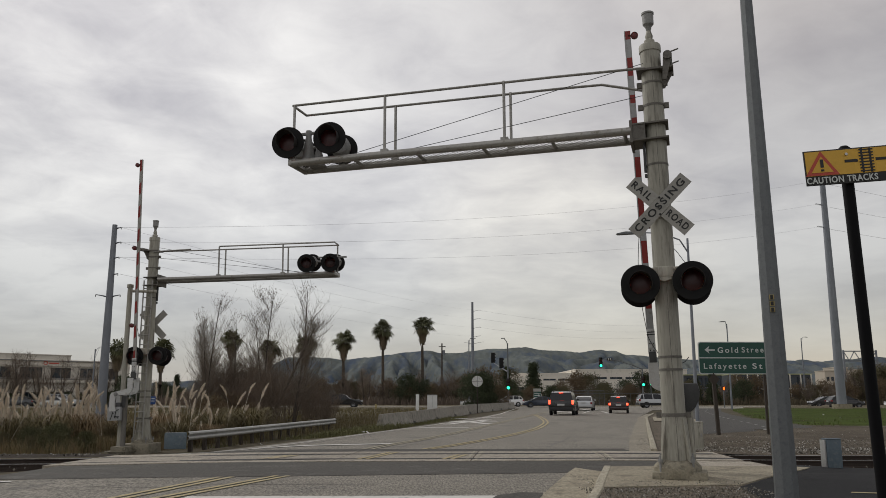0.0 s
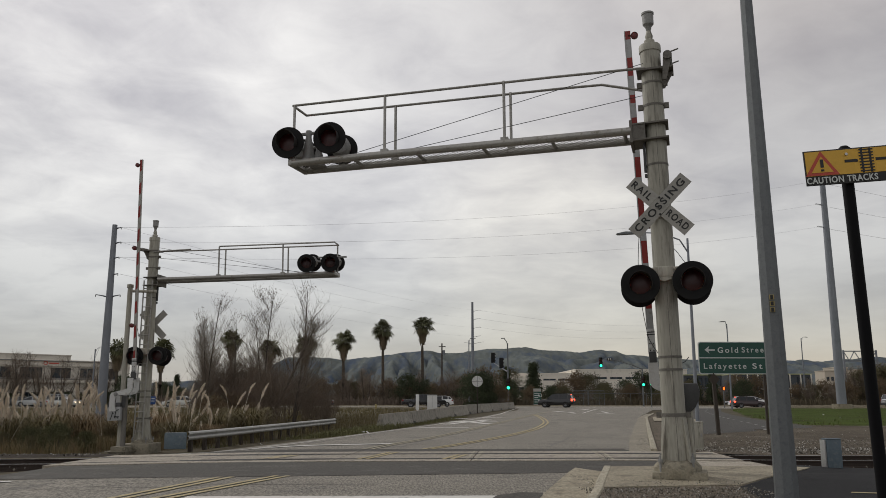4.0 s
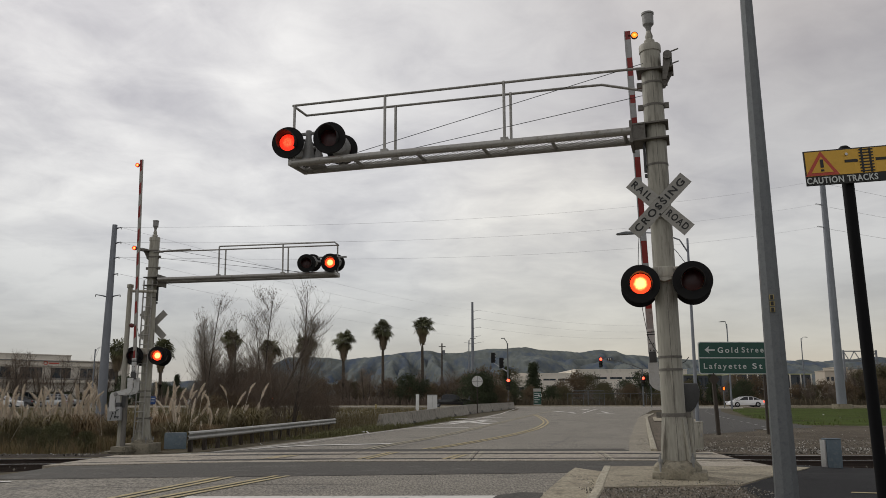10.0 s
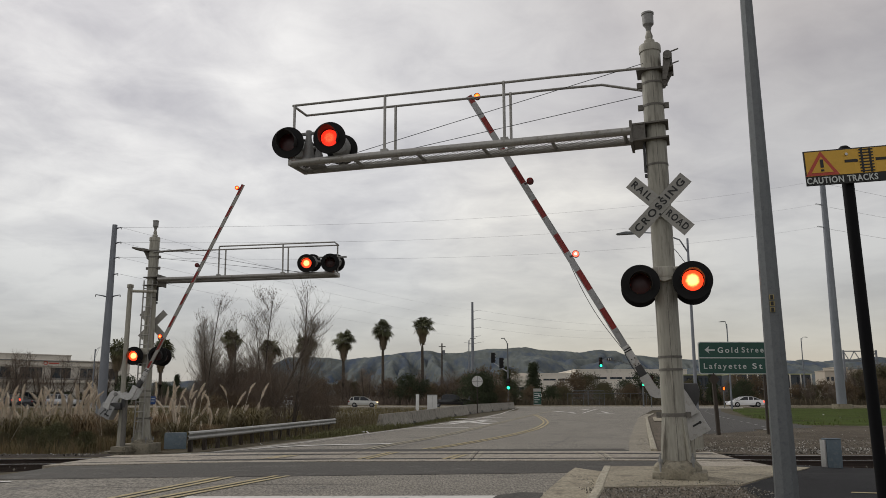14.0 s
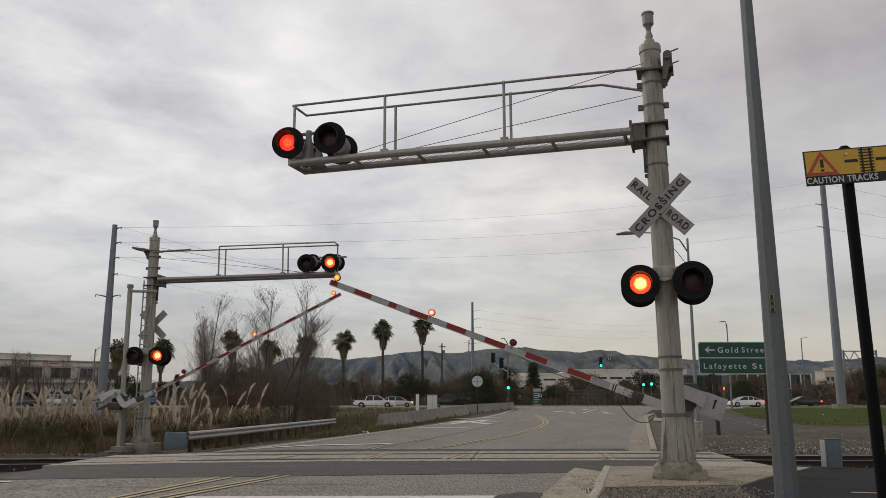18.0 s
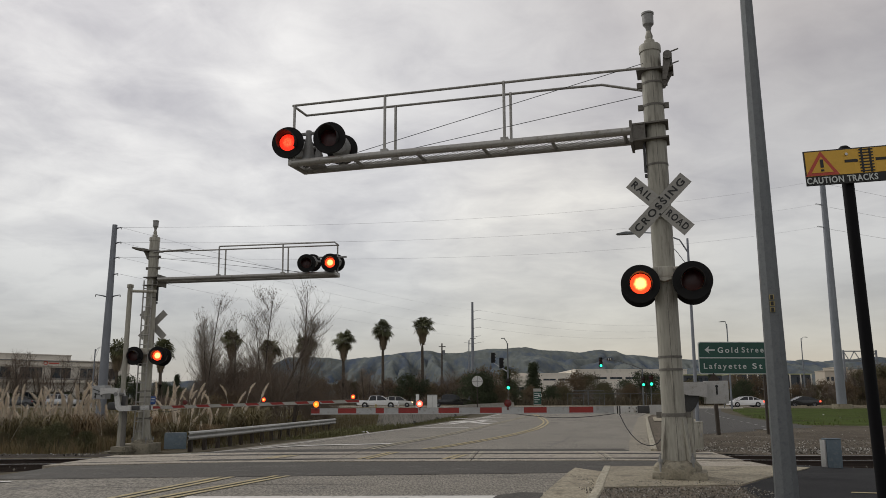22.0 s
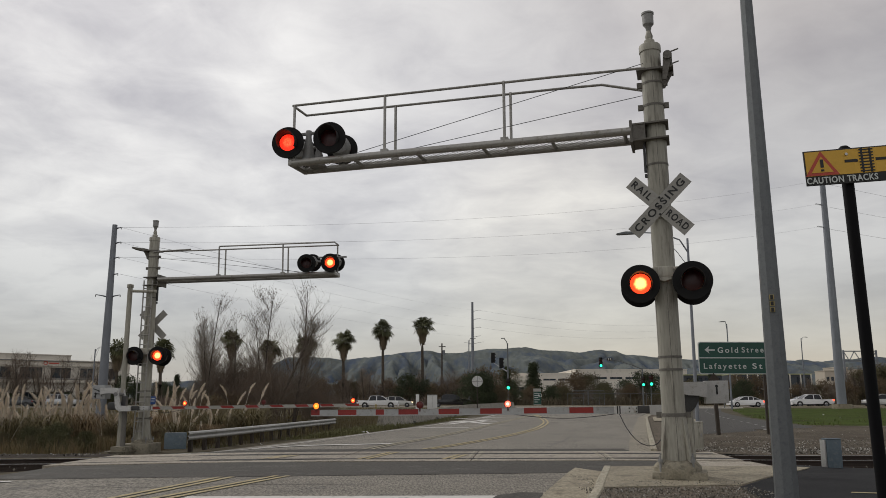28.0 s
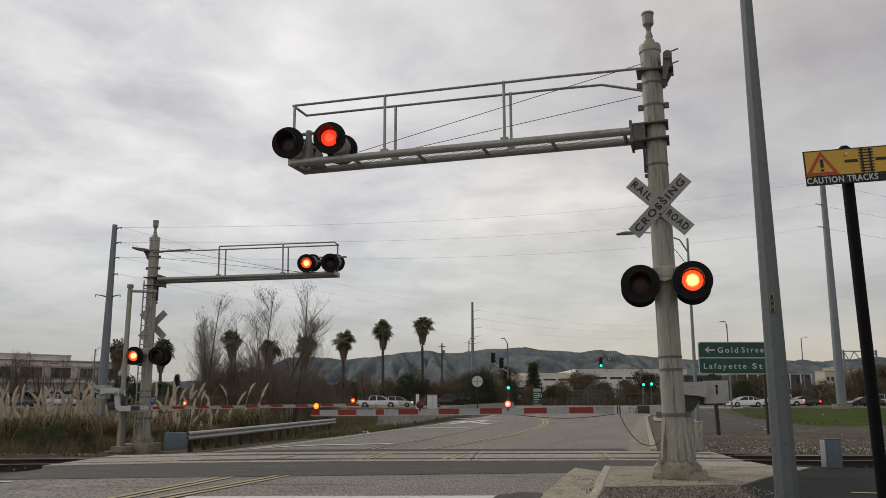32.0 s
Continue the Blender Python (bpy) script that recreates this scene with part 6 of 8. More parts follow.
def building(name, at, label, w, d, h, wall, bays, rows, fascia=None):
    """A block with its openings as recessed panes in frames. rows: (z0, z1); bays: (x0, x1)."""
    b = thing(name, at, label, "building", "buildings in the distance")
    bm = bmesh.new()
    zs = [0.0] + [z for r in rows for z in r] + [h]
    y = 0.0
    for i in range(0, len(zs), 2):
        box(bm, (0, y, zs[i] - (0.3 if i == 0 else 0)), (w, 0.35, zs[i + 1]))
    for z0, z1 in rows:
        xs = [0.0] + [x for r in bays for x in r] + [w]
        for i in range(0, len(xs), 2):
            if xs[i + 1] - xs[i] > 0.02:
                box(bm, (xs[i], y, z0), (xs[i + 1], 0.35, z1))
    box(bm, (0, 0.35, -0.3), (0.3, d, h))
    box(bm, (w - 0.3, 0.35, -0.3), (w, d, h))
    box(bm, (0.3, d - 0.3, -0.3), (w - 0.3, d, h))
    part("wall", bm, wall, b)
    bm = bmesh.new()
    box(bm, (-0.15, -0.15, h), (w + 0.15, d, h + 0.25))
    part("roof", bm, fascia or wall, b)
    for z0, z1 in rows:
        for x0, x1 in bays:
            bm = bmesh.new()
            box(bm, (x0, 0.16, z0), (x1, 0.22, z1))
            win = part("window", bm, GLASS_DARK, b, "dark window pane")
            bm = bmesh.new()
            n = max(1, round((x1 - x0) / 1.6))
            for k in range(1, n):
                x = x0 + (x1 - x0) * k / n
                box(bm, (x - 0.04, 0.1, z0), (x + 0.04, 0.155, z1))
            box(bm, (x0, 0.08, z0), (x1, 0.155, z0 + 0.07))
            part("frame", bm, HOUSING, win)
    return b


def build_buildings():
    # the office stands at an angle beyond the cross street; its parapet is higher over the first part
    o = building("office_building", pose(-72.0, 120.5, 0, 0, 0, 46), "white two-storey office with dark windows and a stepped parapet", 26, 9, 7.0, WALL_WHITE,
                 [(0.4, 3.0), (4.0, 7.1), (8.35, 11.75), (13.05, 16.2), (17.66, 20.1), (21.6, 24.0)], [(0.2, 2.1), (4.3, 6.0)])
    bm = bmesh.new()
    box(bm, (0, 0.0, 7.25), (16.0, 0.4, 7.95))
    box(bm, (-0.1, -0.12, 7.95), (16.1, 0.5, 8.08))
    part("parapet", bm, WALL_WHITE, o, "raised white parapet")
    bm = bmesh.new()
    box(bm, (0, -0.45, 3.6), (26, -0.02, 3.85))
    box(bm, (0, -0.2, 6.25), (26, -0.02, 6.4))
    part("ledge", bm, WALL_WHITE, o)
    bm = bmesh.new()
    box(bm, (-0.1, -0.22, 7.0), (26.1, -0.155, 7.12))
    box(bm, (0, -0.1, 4.12), (26, -0.02, 4.28))
    part("cornice", bm, ROOF_GREY, o, "grey metal cornice line")
    bm = bmesh.new()
    lathe(bm, [(0.22, 0), (0.34, 0), (0.34, 0.05), (0.22, 0.05)], 16, Matrix.Translation((12.1, -0.05, 6.72)) @ Matrix.Rotation(radians(90), 4, "X"))
    box(bm, (12.6, -0.1, 6.6), (14.2, -0.05, 6.78))
    part("wall_emblem", bm, SIGN_RED, o, "red wall emblem without letters")
    building("warehouse", pose(43, 262, 0), "long white warehouse with a dark window band", 36, 40, 10.0, WALL_WHITE, [(1 + 5 * k, 5 + 5 * k) for k in range(7)], [(7.0, 7.7)])
    building("warehouse", pose(22.3, 264, 0), "lower white warehouse wing with a dark window band", 20.4, 36, 8.8, WALL_WHITE, [(0.8 + 4.8 * k, 4.8 + 4.8 * k) for k in range(4)], [(6.6, 7.2)])
    building("warehouse_low", pose(12, 250, 0), "low white workshop behind trees", 14, 20, 6.6, WALL_WHITE, [(1, 4), (6, 9), (10, 13)], [(2.4, 4.4)])
    g = building("glass_block", pose(80, 222, 0), "dark glass block with yellow-green eaves", 21, 20, 7.4, WALL_DARK, [(0.6 + 2.9 * k, 2.9 + 2.9 * k) for k in range(7)], [(0.3, 3.2), (3.8, 6.8)], TRIM_GREEN)
    for k in range(8):
        bm = bmesh.new()
        box(bm, (k * 2.9 + 0.1, -1.0, 0), (k * 2.9 + 0.35, -0.7, 7.4))
        part("column", bm, WALL_WHITE, g)
    bm = bmesh.new()
    box(bm, (0, -1.1, 3.3), (21, -0.02, 3.65))
    part("floor_slab", bm, WALL_WHITE, g, "white floor edge")
    building("glass_block", pose(64, 215, 0), "dark glass block beside a white porch", 10, 20, 7.0, WALL_DARK, [(0.6 + 2.4 * k, 2.4 + 2.4 * k) for k in range(4)], [(0.3, 3.2), (3.8, 6.4)], TRIM_GREEN)
    building("apartment_block", pose(141.5, 300, 0), "beige apartment block with small windows", 5.6, 8, 10.8, WALL_BEIGE, [(0.5 + 1.7 * k, 1.6 + 1.7 * k) for k in range(3)], [(1.2, 2.7), (4.2, 5.7), (7.2, 8.7)])
    building("apartment_block", pose(148.5, 306, 0), "taller beige apartment block with balconies", 4.6, 10, 12.2, WALL_BEIGE, [(0.5 + 2.1 * k, 2.0 + 2.1 * k) for k in range(2)], [(1.2, 2.9), (4.2, 5.9), (7.2, 8.9), (10, 11.4)])
    building("apartment_block", pose(159.5, 312, 0), "beige apartment block behind the brush", 6.2, 10, 11.6, WALL_BEIGE, [(0.6 + 1.9 * k, 2.0 + 1.9 * k) for k in range(3)], [(1.2, 2.7), (4.2, 5.7), (7.2, 8.7)])
    # sign gantry
    g = thing("sign_gantry", pose(79.5, 160, 0), "grey lattice gantry seen from behind", "gantry")
    for x in (0, 6.5):
        bm = bmesh.new()
        cyl(bm, (x, 0, 0), (x, 0, 10.5), 0.2, n=8)
        part("leg", bm, GALV_DARK, g)
    for z in (8.4, 10.3):
        bm = bmesh.new()
        box(bm, (0, -0.1, z - 0.1), (6.5, 0.1, z + 0.1))
        part("beam", bm, GALV_DARK, g)
    for k in range(6):
        bm = bmesh.new()
        cyl(bm, (k * 1.08, 0, 8.4 if k % 2 else 10.3), ((k + 1) * 1.08, 0, 10.3 if k % 2 else 8.4), 0.09, n=6)
        part("brace", bm, GALV_DARK, g)
    # chain-link fence along the far kerb
    f = thing("chain_link_fence", pose(0, 124, 0), "thin grey chain-link fence on the far side", "fence", kind="structure")
    for k in range(7):
        bm = bmesh.new()
        cyl(bm, (19 + k * 2.4, 0, 0), (19 + k * 2.4, 0, 1.9), 0.03, n=6)
        part("post", bm, GALV, f)
    bm = bmesh.new()
    cyl(bm, (19, 0, 1.88), (33.4, 0, 1.88), 0.025, n=6)
    part("top_rail", bm, GALV, f)
    gate = thing("chain_link_gate", pose(19.6, 123.6, 0), "two-leaf grey tube-framed chain-link gate", "gate")
    for k in range(2):
        bm = bmesh.new()
        x0 = k * 2.5
        for a, b in (((x0, -0.05), (x0, 2.3)), ((x0 + 2.4, -0.05), (x0 + 2.4, 2.3)), ((x0, 2.3), (x0 + 2.4, 2.3)), ((x0, 0.12), (x0 + 2.4, 0.12)), ((x0, 1.2), (x0 + 2.4, 1.2))):
            cyl(bm, (a[0], 0, a[1]), (b[0], 0, b[1]), 0.035, n=6)
        leaf = part("gate_frame", bm, GALV, gate, "grey tube frame")
        bm = bmesh.new()
        for j in range(-11, 12):
            for s in (-1, 1):
                xa, xb = max(0.0, j * 0.2), min(2.4, j * 0.2 + 2.2)
                za, zb = 0.12 + (xa - j * 0.2), 0.12 + (xb - j * 0.2)
                if xb > xa:
                    if s < 0:
                        xa, xb = 2.4 - xa, 2.4 - xb
                    cyl(bm, (x0 + xa, 0, za), (x0 + xb, 0, zb), 0.004, n=3, caps=False)
        part("wire_mesh", bm, GALV, leaf, "chain-link wire")
    # kerb along the cross street, pale line
    kerb("kerb_cross_near", [(200, 96.2), (36, 97.6)], 0.3, 0.16, CONCRETE, "pale concrete kerb along the cross street")
    kerb("kerb_cross_left", [(6.5, 97.6), (-200, 94)], 0.3, 0.16, CONCRETE, "pale concrete kerb along the cross street")
    kerb("kerb_cross_far", [(200, 121.5), (-200, 121.5)], 0.3, 0.16, CONCRETE, "pale concrete kerb on the far side")
    kerb("kerb_median", [(200, 110.0), (46, 110.0)], 0.5, 0.15, CONCRETE, "low concrete median strip")


# ---- hills ----
def build_hills():
    # distance haze is painted into both hill colours as a blue tint
    HILL = M("hill_grass_hazed", (0.154, 0.169, 0.162), 0.95, var=0.34, scale=0.008, fine=0.06, bump=0.0, second=(0.088, 0.112, 0.158), amount=0.7, stretch=(1, 0.3, 0.7), spec=0.0)
    HILL_FAR = M("hill_far_hazed", (0.15, 0.19, 0.245), 0.95, spec=0.0, var=0.15, scale=0.003, fine=0.02, bump=0.0, second=(0.14, 0.145, 0.15), amount=0.4)

    def ridge(name, mat, y0, y1, xs, height, seed, rough, label):
        """Rounded spurs that run down from the crest, cut by gullies."""
        bm = bmesh.new()
        rows = []
        n = 90
        for j in range(n + 1):
            f = j / n
            row = []
            y = y0 + (y1 - y0) * f
            for x in xs:
                xx = x * (0.75 + 0.25 * f)
                wx = xx + 70 * noise.noise((xx * 0.004 + seed, y * 0.003, 3)) + 0.16 * (y - y0) * math.sin(x * 0.0042 + seed)
                g1 = abs(noise.noise((wx * 0.0062 + seed, y * 0.0007, 5)))
                g2 = abs(noise.noise((wx * 0.017 + seed, y * 0.0016, 9)))
                g3 = abs(noise.noise((wx * 0.042 + seed, y * 0.004, 13)))
                cut = (1 - min(1, g1 * 2.4)) ** 1.5 * 0.46 + (1 - min(1, g2 * 2.4)) ** 1.4 * 0.31 + (1 - min(1, g3 * 2.5)) ** 1.6 * 0.13
                carve = cut * (1 - f ** 4) * rough
                row.append(bm.verts.new((xx, y, max(-2.0, height(x) * f ** 0.8 * (1 - carve)))))
            rows.append(row)
        for a, b in zip(rows, rows[1:]):
            for i in range(len(xs) - 1):
                bm.faces.new((a[i], a[i + 1], b[i + 1], b[i]))
        structure(name, bm, mat, label, "hills", 180)

    pts = [(-2600, 20), (-1500, 30), (-900, 60), (-700, 95), (-560, 146), (-492, 148), (-439, 144), (-366, 138), (-282, 146), (-198, 156), (-124, 167), (-46, 171), (2, 161), (38, 161), (97, 169), (171, 177), (223, 179), (308, 184), (371, 173), (455, 169), (501, 165), (577, 173), (634, 171), (686, 156), (748, 152), (801, 146), (930, 138), (1283, 131), (1336, 138), (1398, 131), (1504, 140), (1589, 148), (1750, 140), (2600, 60)]

    def h1(x):
        for (a, p), (b, q) in zip(pts, pts[1:]):
            if a <= x <= b:
                t = (x - a) / (b - a)
                return p + (q - p) * (t * t * (3 - 2 * t)) + 3.0 * noise.noise((x * 0.02, 0, 0)) + 2.2 * noise.noise((x * 0.06, 4, 0))
        return 30

    ridge("hills", HILL, 1700, 3000, [-1500 + 8 * k for k in range(426)], h1, 1.7, 1.25, "grass-covered hills with folds under clouds, blue haze painted into the colour")
    ridge("hills_far", HILL_FAR, 3400, 4600, [-3000 + 60 * k for k in range(101)], lambda x: (205 + 25 * noise.noise((x * 0.002, 1, 0))) * (0.25 + 0.75 * smooth_step(-1500, -500, x)), 8.2, 0.8, "far hills with pale blue haze painted into the colour")


build_posts()
build_guardrail()
build_power()
build_signals()
build_buildings()
build_hills()


# ---- plants ----
BARK = M("bark", (0.085, 0.07, 0.056), 0.95, var=0.25, scale=4, fine=30, bump=0.4)
TWIG = M("bare_twig", (0.165, 0.128, 0.098), 0.95, var=0.3, scale=0.8, fine=6, bump=0.0)
TWIG_NEAR = M("bare_twig_near", (0.165, 0.135, 0.106), 0.95, var=0.3, scale=0.8, fine=6, bump=0.0)
TWIG_SHRUB = M("bare_twig_shrub", (0.13, 0.098, 0.072), 0.95, var=0.3, scale=0.8, fine=6, bump=0.0)
TWIG_PALE = M("bare_twig_pale", (0.225, 0.18, 0.138), 0.95, var=0.3, scale=0.8, fine=6, bump=0.0)
LEAF_DARK = M("leaf_dark", (0.042, 0.054, 0.021), 0.8, var=0.45, scale=0.8, fine=5, bump=0.0)
LEAF_OLIVE = M("leaf_olive", (0.092, 0.08, 0.038), 0.85, var=0.4, scale=0.8, fine=5, bump=0.0)
LEAF_BROWN = M("leaf_brown", (0.135, 0.096, 0.055), 0.9, var=0.35, scale=0.8, fine=5, bump=0.0)
PALM_LEAF = M("palm_leaf", (0.11, 0.114, 0.052), 0.7, var=0.35, scale=0.7, fine=4, bump=0.0)
PALM_DEAD = M("palm_dead_leaf", (0.15, 0.115, 0.072), 0.9, var=0.3, scale=0.8, fine=5, bump=0.0)
PALM_OLD = M("palm_old_leaf", (0.135, 0.115, 0.056), 0.8, var=0.35, scale=0.7, fine=4, bump=0.0)
PALM_TRUNK = M("palm_trunk", (0.085, 0.068, 0.052), 0.95, var=0.3, scale=1.5, fine=14, bump=0.5, stretch=(1, 1, 5))
BRUSH = M("far_brush", (0.115, 0.094, 0.058), 0.95, var=0.4, scale=0.3, fine=3, bump=0.0)
PLUME = M("pampas_plume", (0.74, 0.66, 0.555), 0.95, var=0.18, scale=2, fine=20, bump=0.0)
REED = M("pampas_blade", (0.148, 0.12, 0.054), 0.9, var=0.4, scale=1.2, fine=8, bump=0.0)
DRY_GRASS = M("dry_grass", (0.245, 0.174, 0.096), 0.95, var=0.35, scale=0.7, fine=6, bump=0.0)
WEED_LEAF = M("weed_leaf", (0.082, 0.082, 0.034), 0.85, var=0.4, scale=0.8, fine=5, bump=0.0)
VERGE_GREEN = M("verge_green", (0.118, 0.115, 0.046), 0.9, var=0.4, scale=0.7, fine=6, bump=0.0)
GREEN_GRASS = M("green_grass", (0.07, 0.10, 0.018), 0.9, var=0.35, scale=0.7, fine=6, bump=0.0)


def branch(bm, p, d, length, r, bend, rnd, n=3, seg=3):
    """A tapered, slightly bent stick; returns points along it."""
    pts, q = [p.copy()], p.copy()
    v = d.normalized()
    for i in range(seg):
        v = (v + Vector((rnd.uniform(-1, 1), rnd.uniform(-1, 1), rnd.uniform(-0.6, 1))) * bend).normalized()
        q = q + v * (length / seg)
        pts.append(q.copy())
    tube(bm, pts, [max(0.003, r * (1 - 0.75 * i / seg)) for i in range(seg + 1)], n)
    return pts


def bare_meshes(seed, h, stems, spread, limbs, twigs, r):
    """Meshes of a leafless tree or shrub: stems with limbs, and fine twigs."""
    rnd = random.Random(seed)
    wood, fine = bmesh.new(), bmesh.new()
    for s in range(stems):
        a = rnd.uniform(0, math.tau)
        lean = rnd.uniform(0.05, spread) if stems > 1 else 0.05
        base = Vector((math.cos(a), math.sin(a), 0)) * (rnd.uniform(0, spread * h * 0.25) if stems > 1 else 0)
        hh = h * rnd.uniform(0.7, 1.0)
        pts = branch(wood, base, Vector((math.cos(a) * lean, math.sin(a) * lean, 1)), hh, r, 0.10, rnd, 5, 6)
        for k in range(limbs):
            f = rnd.uniform(0.25, 0.98)
            i = min(5, int(f * 6))
            p = pts[i].lerp(pts[i + 1], f * 6 - i)
            b = rnd.uniform(0, math.tau)
            up = rnd.uniform(0.5, 1.4)
            ln = hh * rnd.uniform(0.16, 0.36) * (1.15 - 0.6 * f)
            q = branch(fine, p, Vector((math.cos(b), math.sin(b), up)), ln, r * 0.35 * (1.2 - f), 0.16, rnd, 3, 3)
            for j in range(twigs):
                g = rnd.uniform(0.2, 1.0)
                i2 = min(2, int(g * 3))
                p2 = q[i2].lerp(q[i2 + 1], g * 3 - i2)
                c = rnd.uniform(0, math.tau)
                branch(fine, p2, Vector((math.cos(c), math.sin(c), rnd.uniform(0.4, 2.0))), ln * rnd.uniform(0.3, 0.7), r * 0.09, 0.2, rnd, 3, 1)
    return wood, fine


def upright_meshes(seed, h, r=0.06):
    """Meshes of a slender leafless tree with steep limbs, long fine twigs and a few withered leaves."""
    rnd = random.Random(seed)
    wood, fine, leaves = bmesh.new(), bmesh.new(), bmesh.new()
    for s in range(2 if seed % 2 else 1):
        a = rnd.uniform(0, math.tau)
        hh = h * (1.0 if s == 0 else 0.82)
        pts = branch(wood, Vector((0, 0, 0)), Vector((0.1 * s * math.cos(a), 0.1 * s * math.sin(a), 1)), hh, r * (1 - 0.3 * s), 0.045, rnd, 6, 8)
        for k in range(42):
            f = rnd.uniform(0.2, 0.985)
            i = min(7, int(f * 8))
            p = pts[i].lerp(pts[i + 1], f * 8 - i)
            b = rnd.uniform(0, math.tau)
            ln = hh * rnd.uniform(0.17, 0.36) * (1.25 - 0.75 * f)
            q = branch(fine, p, Vector((math.cos(b), math.sin(b), rnd.uniform(0.7, 1.9))), ln, r * 0.34 * (1.15 - f), 0.1, rnd, 3, 4)
            for j in range(14):
                g = rnd.uniform(0.15, 1.0)
                i2 = min(3, int(g * 4))
                p2 = q[i2].lerp(q[i2 + 1], g * 4 - i2)
                c = rnd.uniform(0, math.tau)
                t = branch(fine, p2, Vector((math.cos(c), math.sin(c), rnd.uniform(0.9, 2.4))), ln * rnd.uniform(0.28, 0.6), r * 0.075, 0.14, rnd, 3, 2)
                if rnd.random() < (0.5 if f > 0.86 else 0.04):
                    for m in range(2):
                        leaf_card(leaves, t[-1] + Vector((rnd.uniform(-0.06, 0.06), rnd.uniform(-0.06, 0.06), rnd.uniform(-0.12, 0.04))), rnd.uniform(0.02, 0.042), rnd)
    return wood, fine, leaves


def leaf_card(bm, p, s, rnd):
    e = Euler((rnd.uniform(0, 6), rnd.uniform(0, 6), rnd.uniform(0, 6))).to_matrix()
    v = [bm.verts.new(p + e @ Vector(c)) for c in ((-s, -s * 0.4, 0), (s * 0.6, -s * 0.5, s * 0.2), (s, s * 0.4, 0), (-s * 0.5, s * 0.5, s * 0.15))]
    bm.faces.new(v)


def leafy_meshes(seed, h, w, clumps, per, size, cone=False):
    rnd = random.Random(seed)
    wood, crown = bmesh.new(), bmesh.new()
    pts = branch(wood, Vector((0, 0, 0)), Vector((0.02, 0, 1)), h * 0.85, h * 0.03, 0.04, rnd, 6, 4)
    for c in range(clumps):
        f = rnd.uniform(0.12, 1.0)
        a = rnd.uniform(0, math.tau)
        if cone:
            rad = w * 0.5 * (1.02 - f) * rnd.uniform(0.4, 1.0)
        else:
            rad = w * 0.5 * math.sqrt(max(0.02, 1 - (2 * f - 1.05) ** 2)) * rnd.uniform(0.25, 1.0)
        o = Vector((math.cos(a) * rad, math.sin(a) * rad, h * f))
        if not cone and c % 3 == 0:
            branch(wood, Vector((0, 0, h * f * 0.5)), o - Vector((0, 0, h * f * 0.5)), (o - Vector((0, 0, h * f * 0.5))).length, h * 0.012, 0.05, rnd, 4, 3)
        cs = w * (0.17 if not cone else 0.12)
        for k in range(per):
            leaf_card(crown, o + Vector((rnd.gauss(0, 1), rnd.gauss(0, 1), rnd.gauss(0, 0.75))) * cs * 0.55, size * rnd.uniform(0.6, 1.3), rnd)
    return wood, crown


PLANTS = {}


def plant(kind, at, label, name, category, group):
    """Sets one plant of a prepared kind; the meshes are shared."""
    t = thing(name, at, label, category, group)
    for part_name, me in PLANTS[kind]:
        ob = new(part_name, me)
        ob.parent = t
    return t


def prepare_plants():
    for k in range(3):
        w, f, l = upright_meshes(21 + k, 7.2)
        PLANTS["tall%d" % k] = [("trunk", mesh_of("trunk", w, BARK)), ("twig_mass", mesh_of("twigs", f, TWIG_NEAR, 0)), ("withered_foliage", mesh_of("withered_foliage", l, TWIG_PALE, 0))]
    w, f, l = upright_meshes(28, 6.2, 0.12)
    PLANTS["leaner"] = [("trunk", mesh_of("trunk", w, BARK)), ("twig_mass", mesh_of("twigs", f, TWIG_NEAR, 0)), ("withered_foliage", mesh_of("withered_foliage", l, TWIG_PALE, 0))]
    for k in range(4):
        w, f = bare_meshes(40 + k, 4.2, 13, 0.5, 16, 10, 0.03)
        PLANTS["shrub%d" % k] = [("wood", mesh_of("stems", w, TWIG_SHRUB)), ("twig_mass", mesh_of("twigs", f, TWIG_SHRUB, 0))]
    for k in range(4):
        w, f = bare_meshes(60 + k, 6.0, 7, 0.5, 18, 11, 0.075)
        PLANTS["far_bare%d" % k] = [("trunk", mesh_of("trunk", w, BARK)), ("twig_mass", mesh_of("twigs", f, TWIG if k % 2 else TWIG_PALE, 0))]
    for k, mat in enumerate((LEAF_DARK, LEAF_OLIVE, LEAF_BROWN, LEAF_DARK, WEED_LEAF)):
        w, c = leafy_meshes(80 + k, 5.5, 5.2, 60, 75, 0.115)
        PLANTS["leafy%d" % k] = [("trunk", mesh_of("trunk", w, BARK)), ("crown", mesh_of("crown", c, mat, 0))]
    w, c = leafy_meshes(90, 7.5, 3.8, 150, 60, 0.1, True)
    PLANTS["conifer"] = [("trunk", mesh_of("trunk", w, BARK)), ("crown", mesh_of("crown", c, LEAF_DARK, 0))]


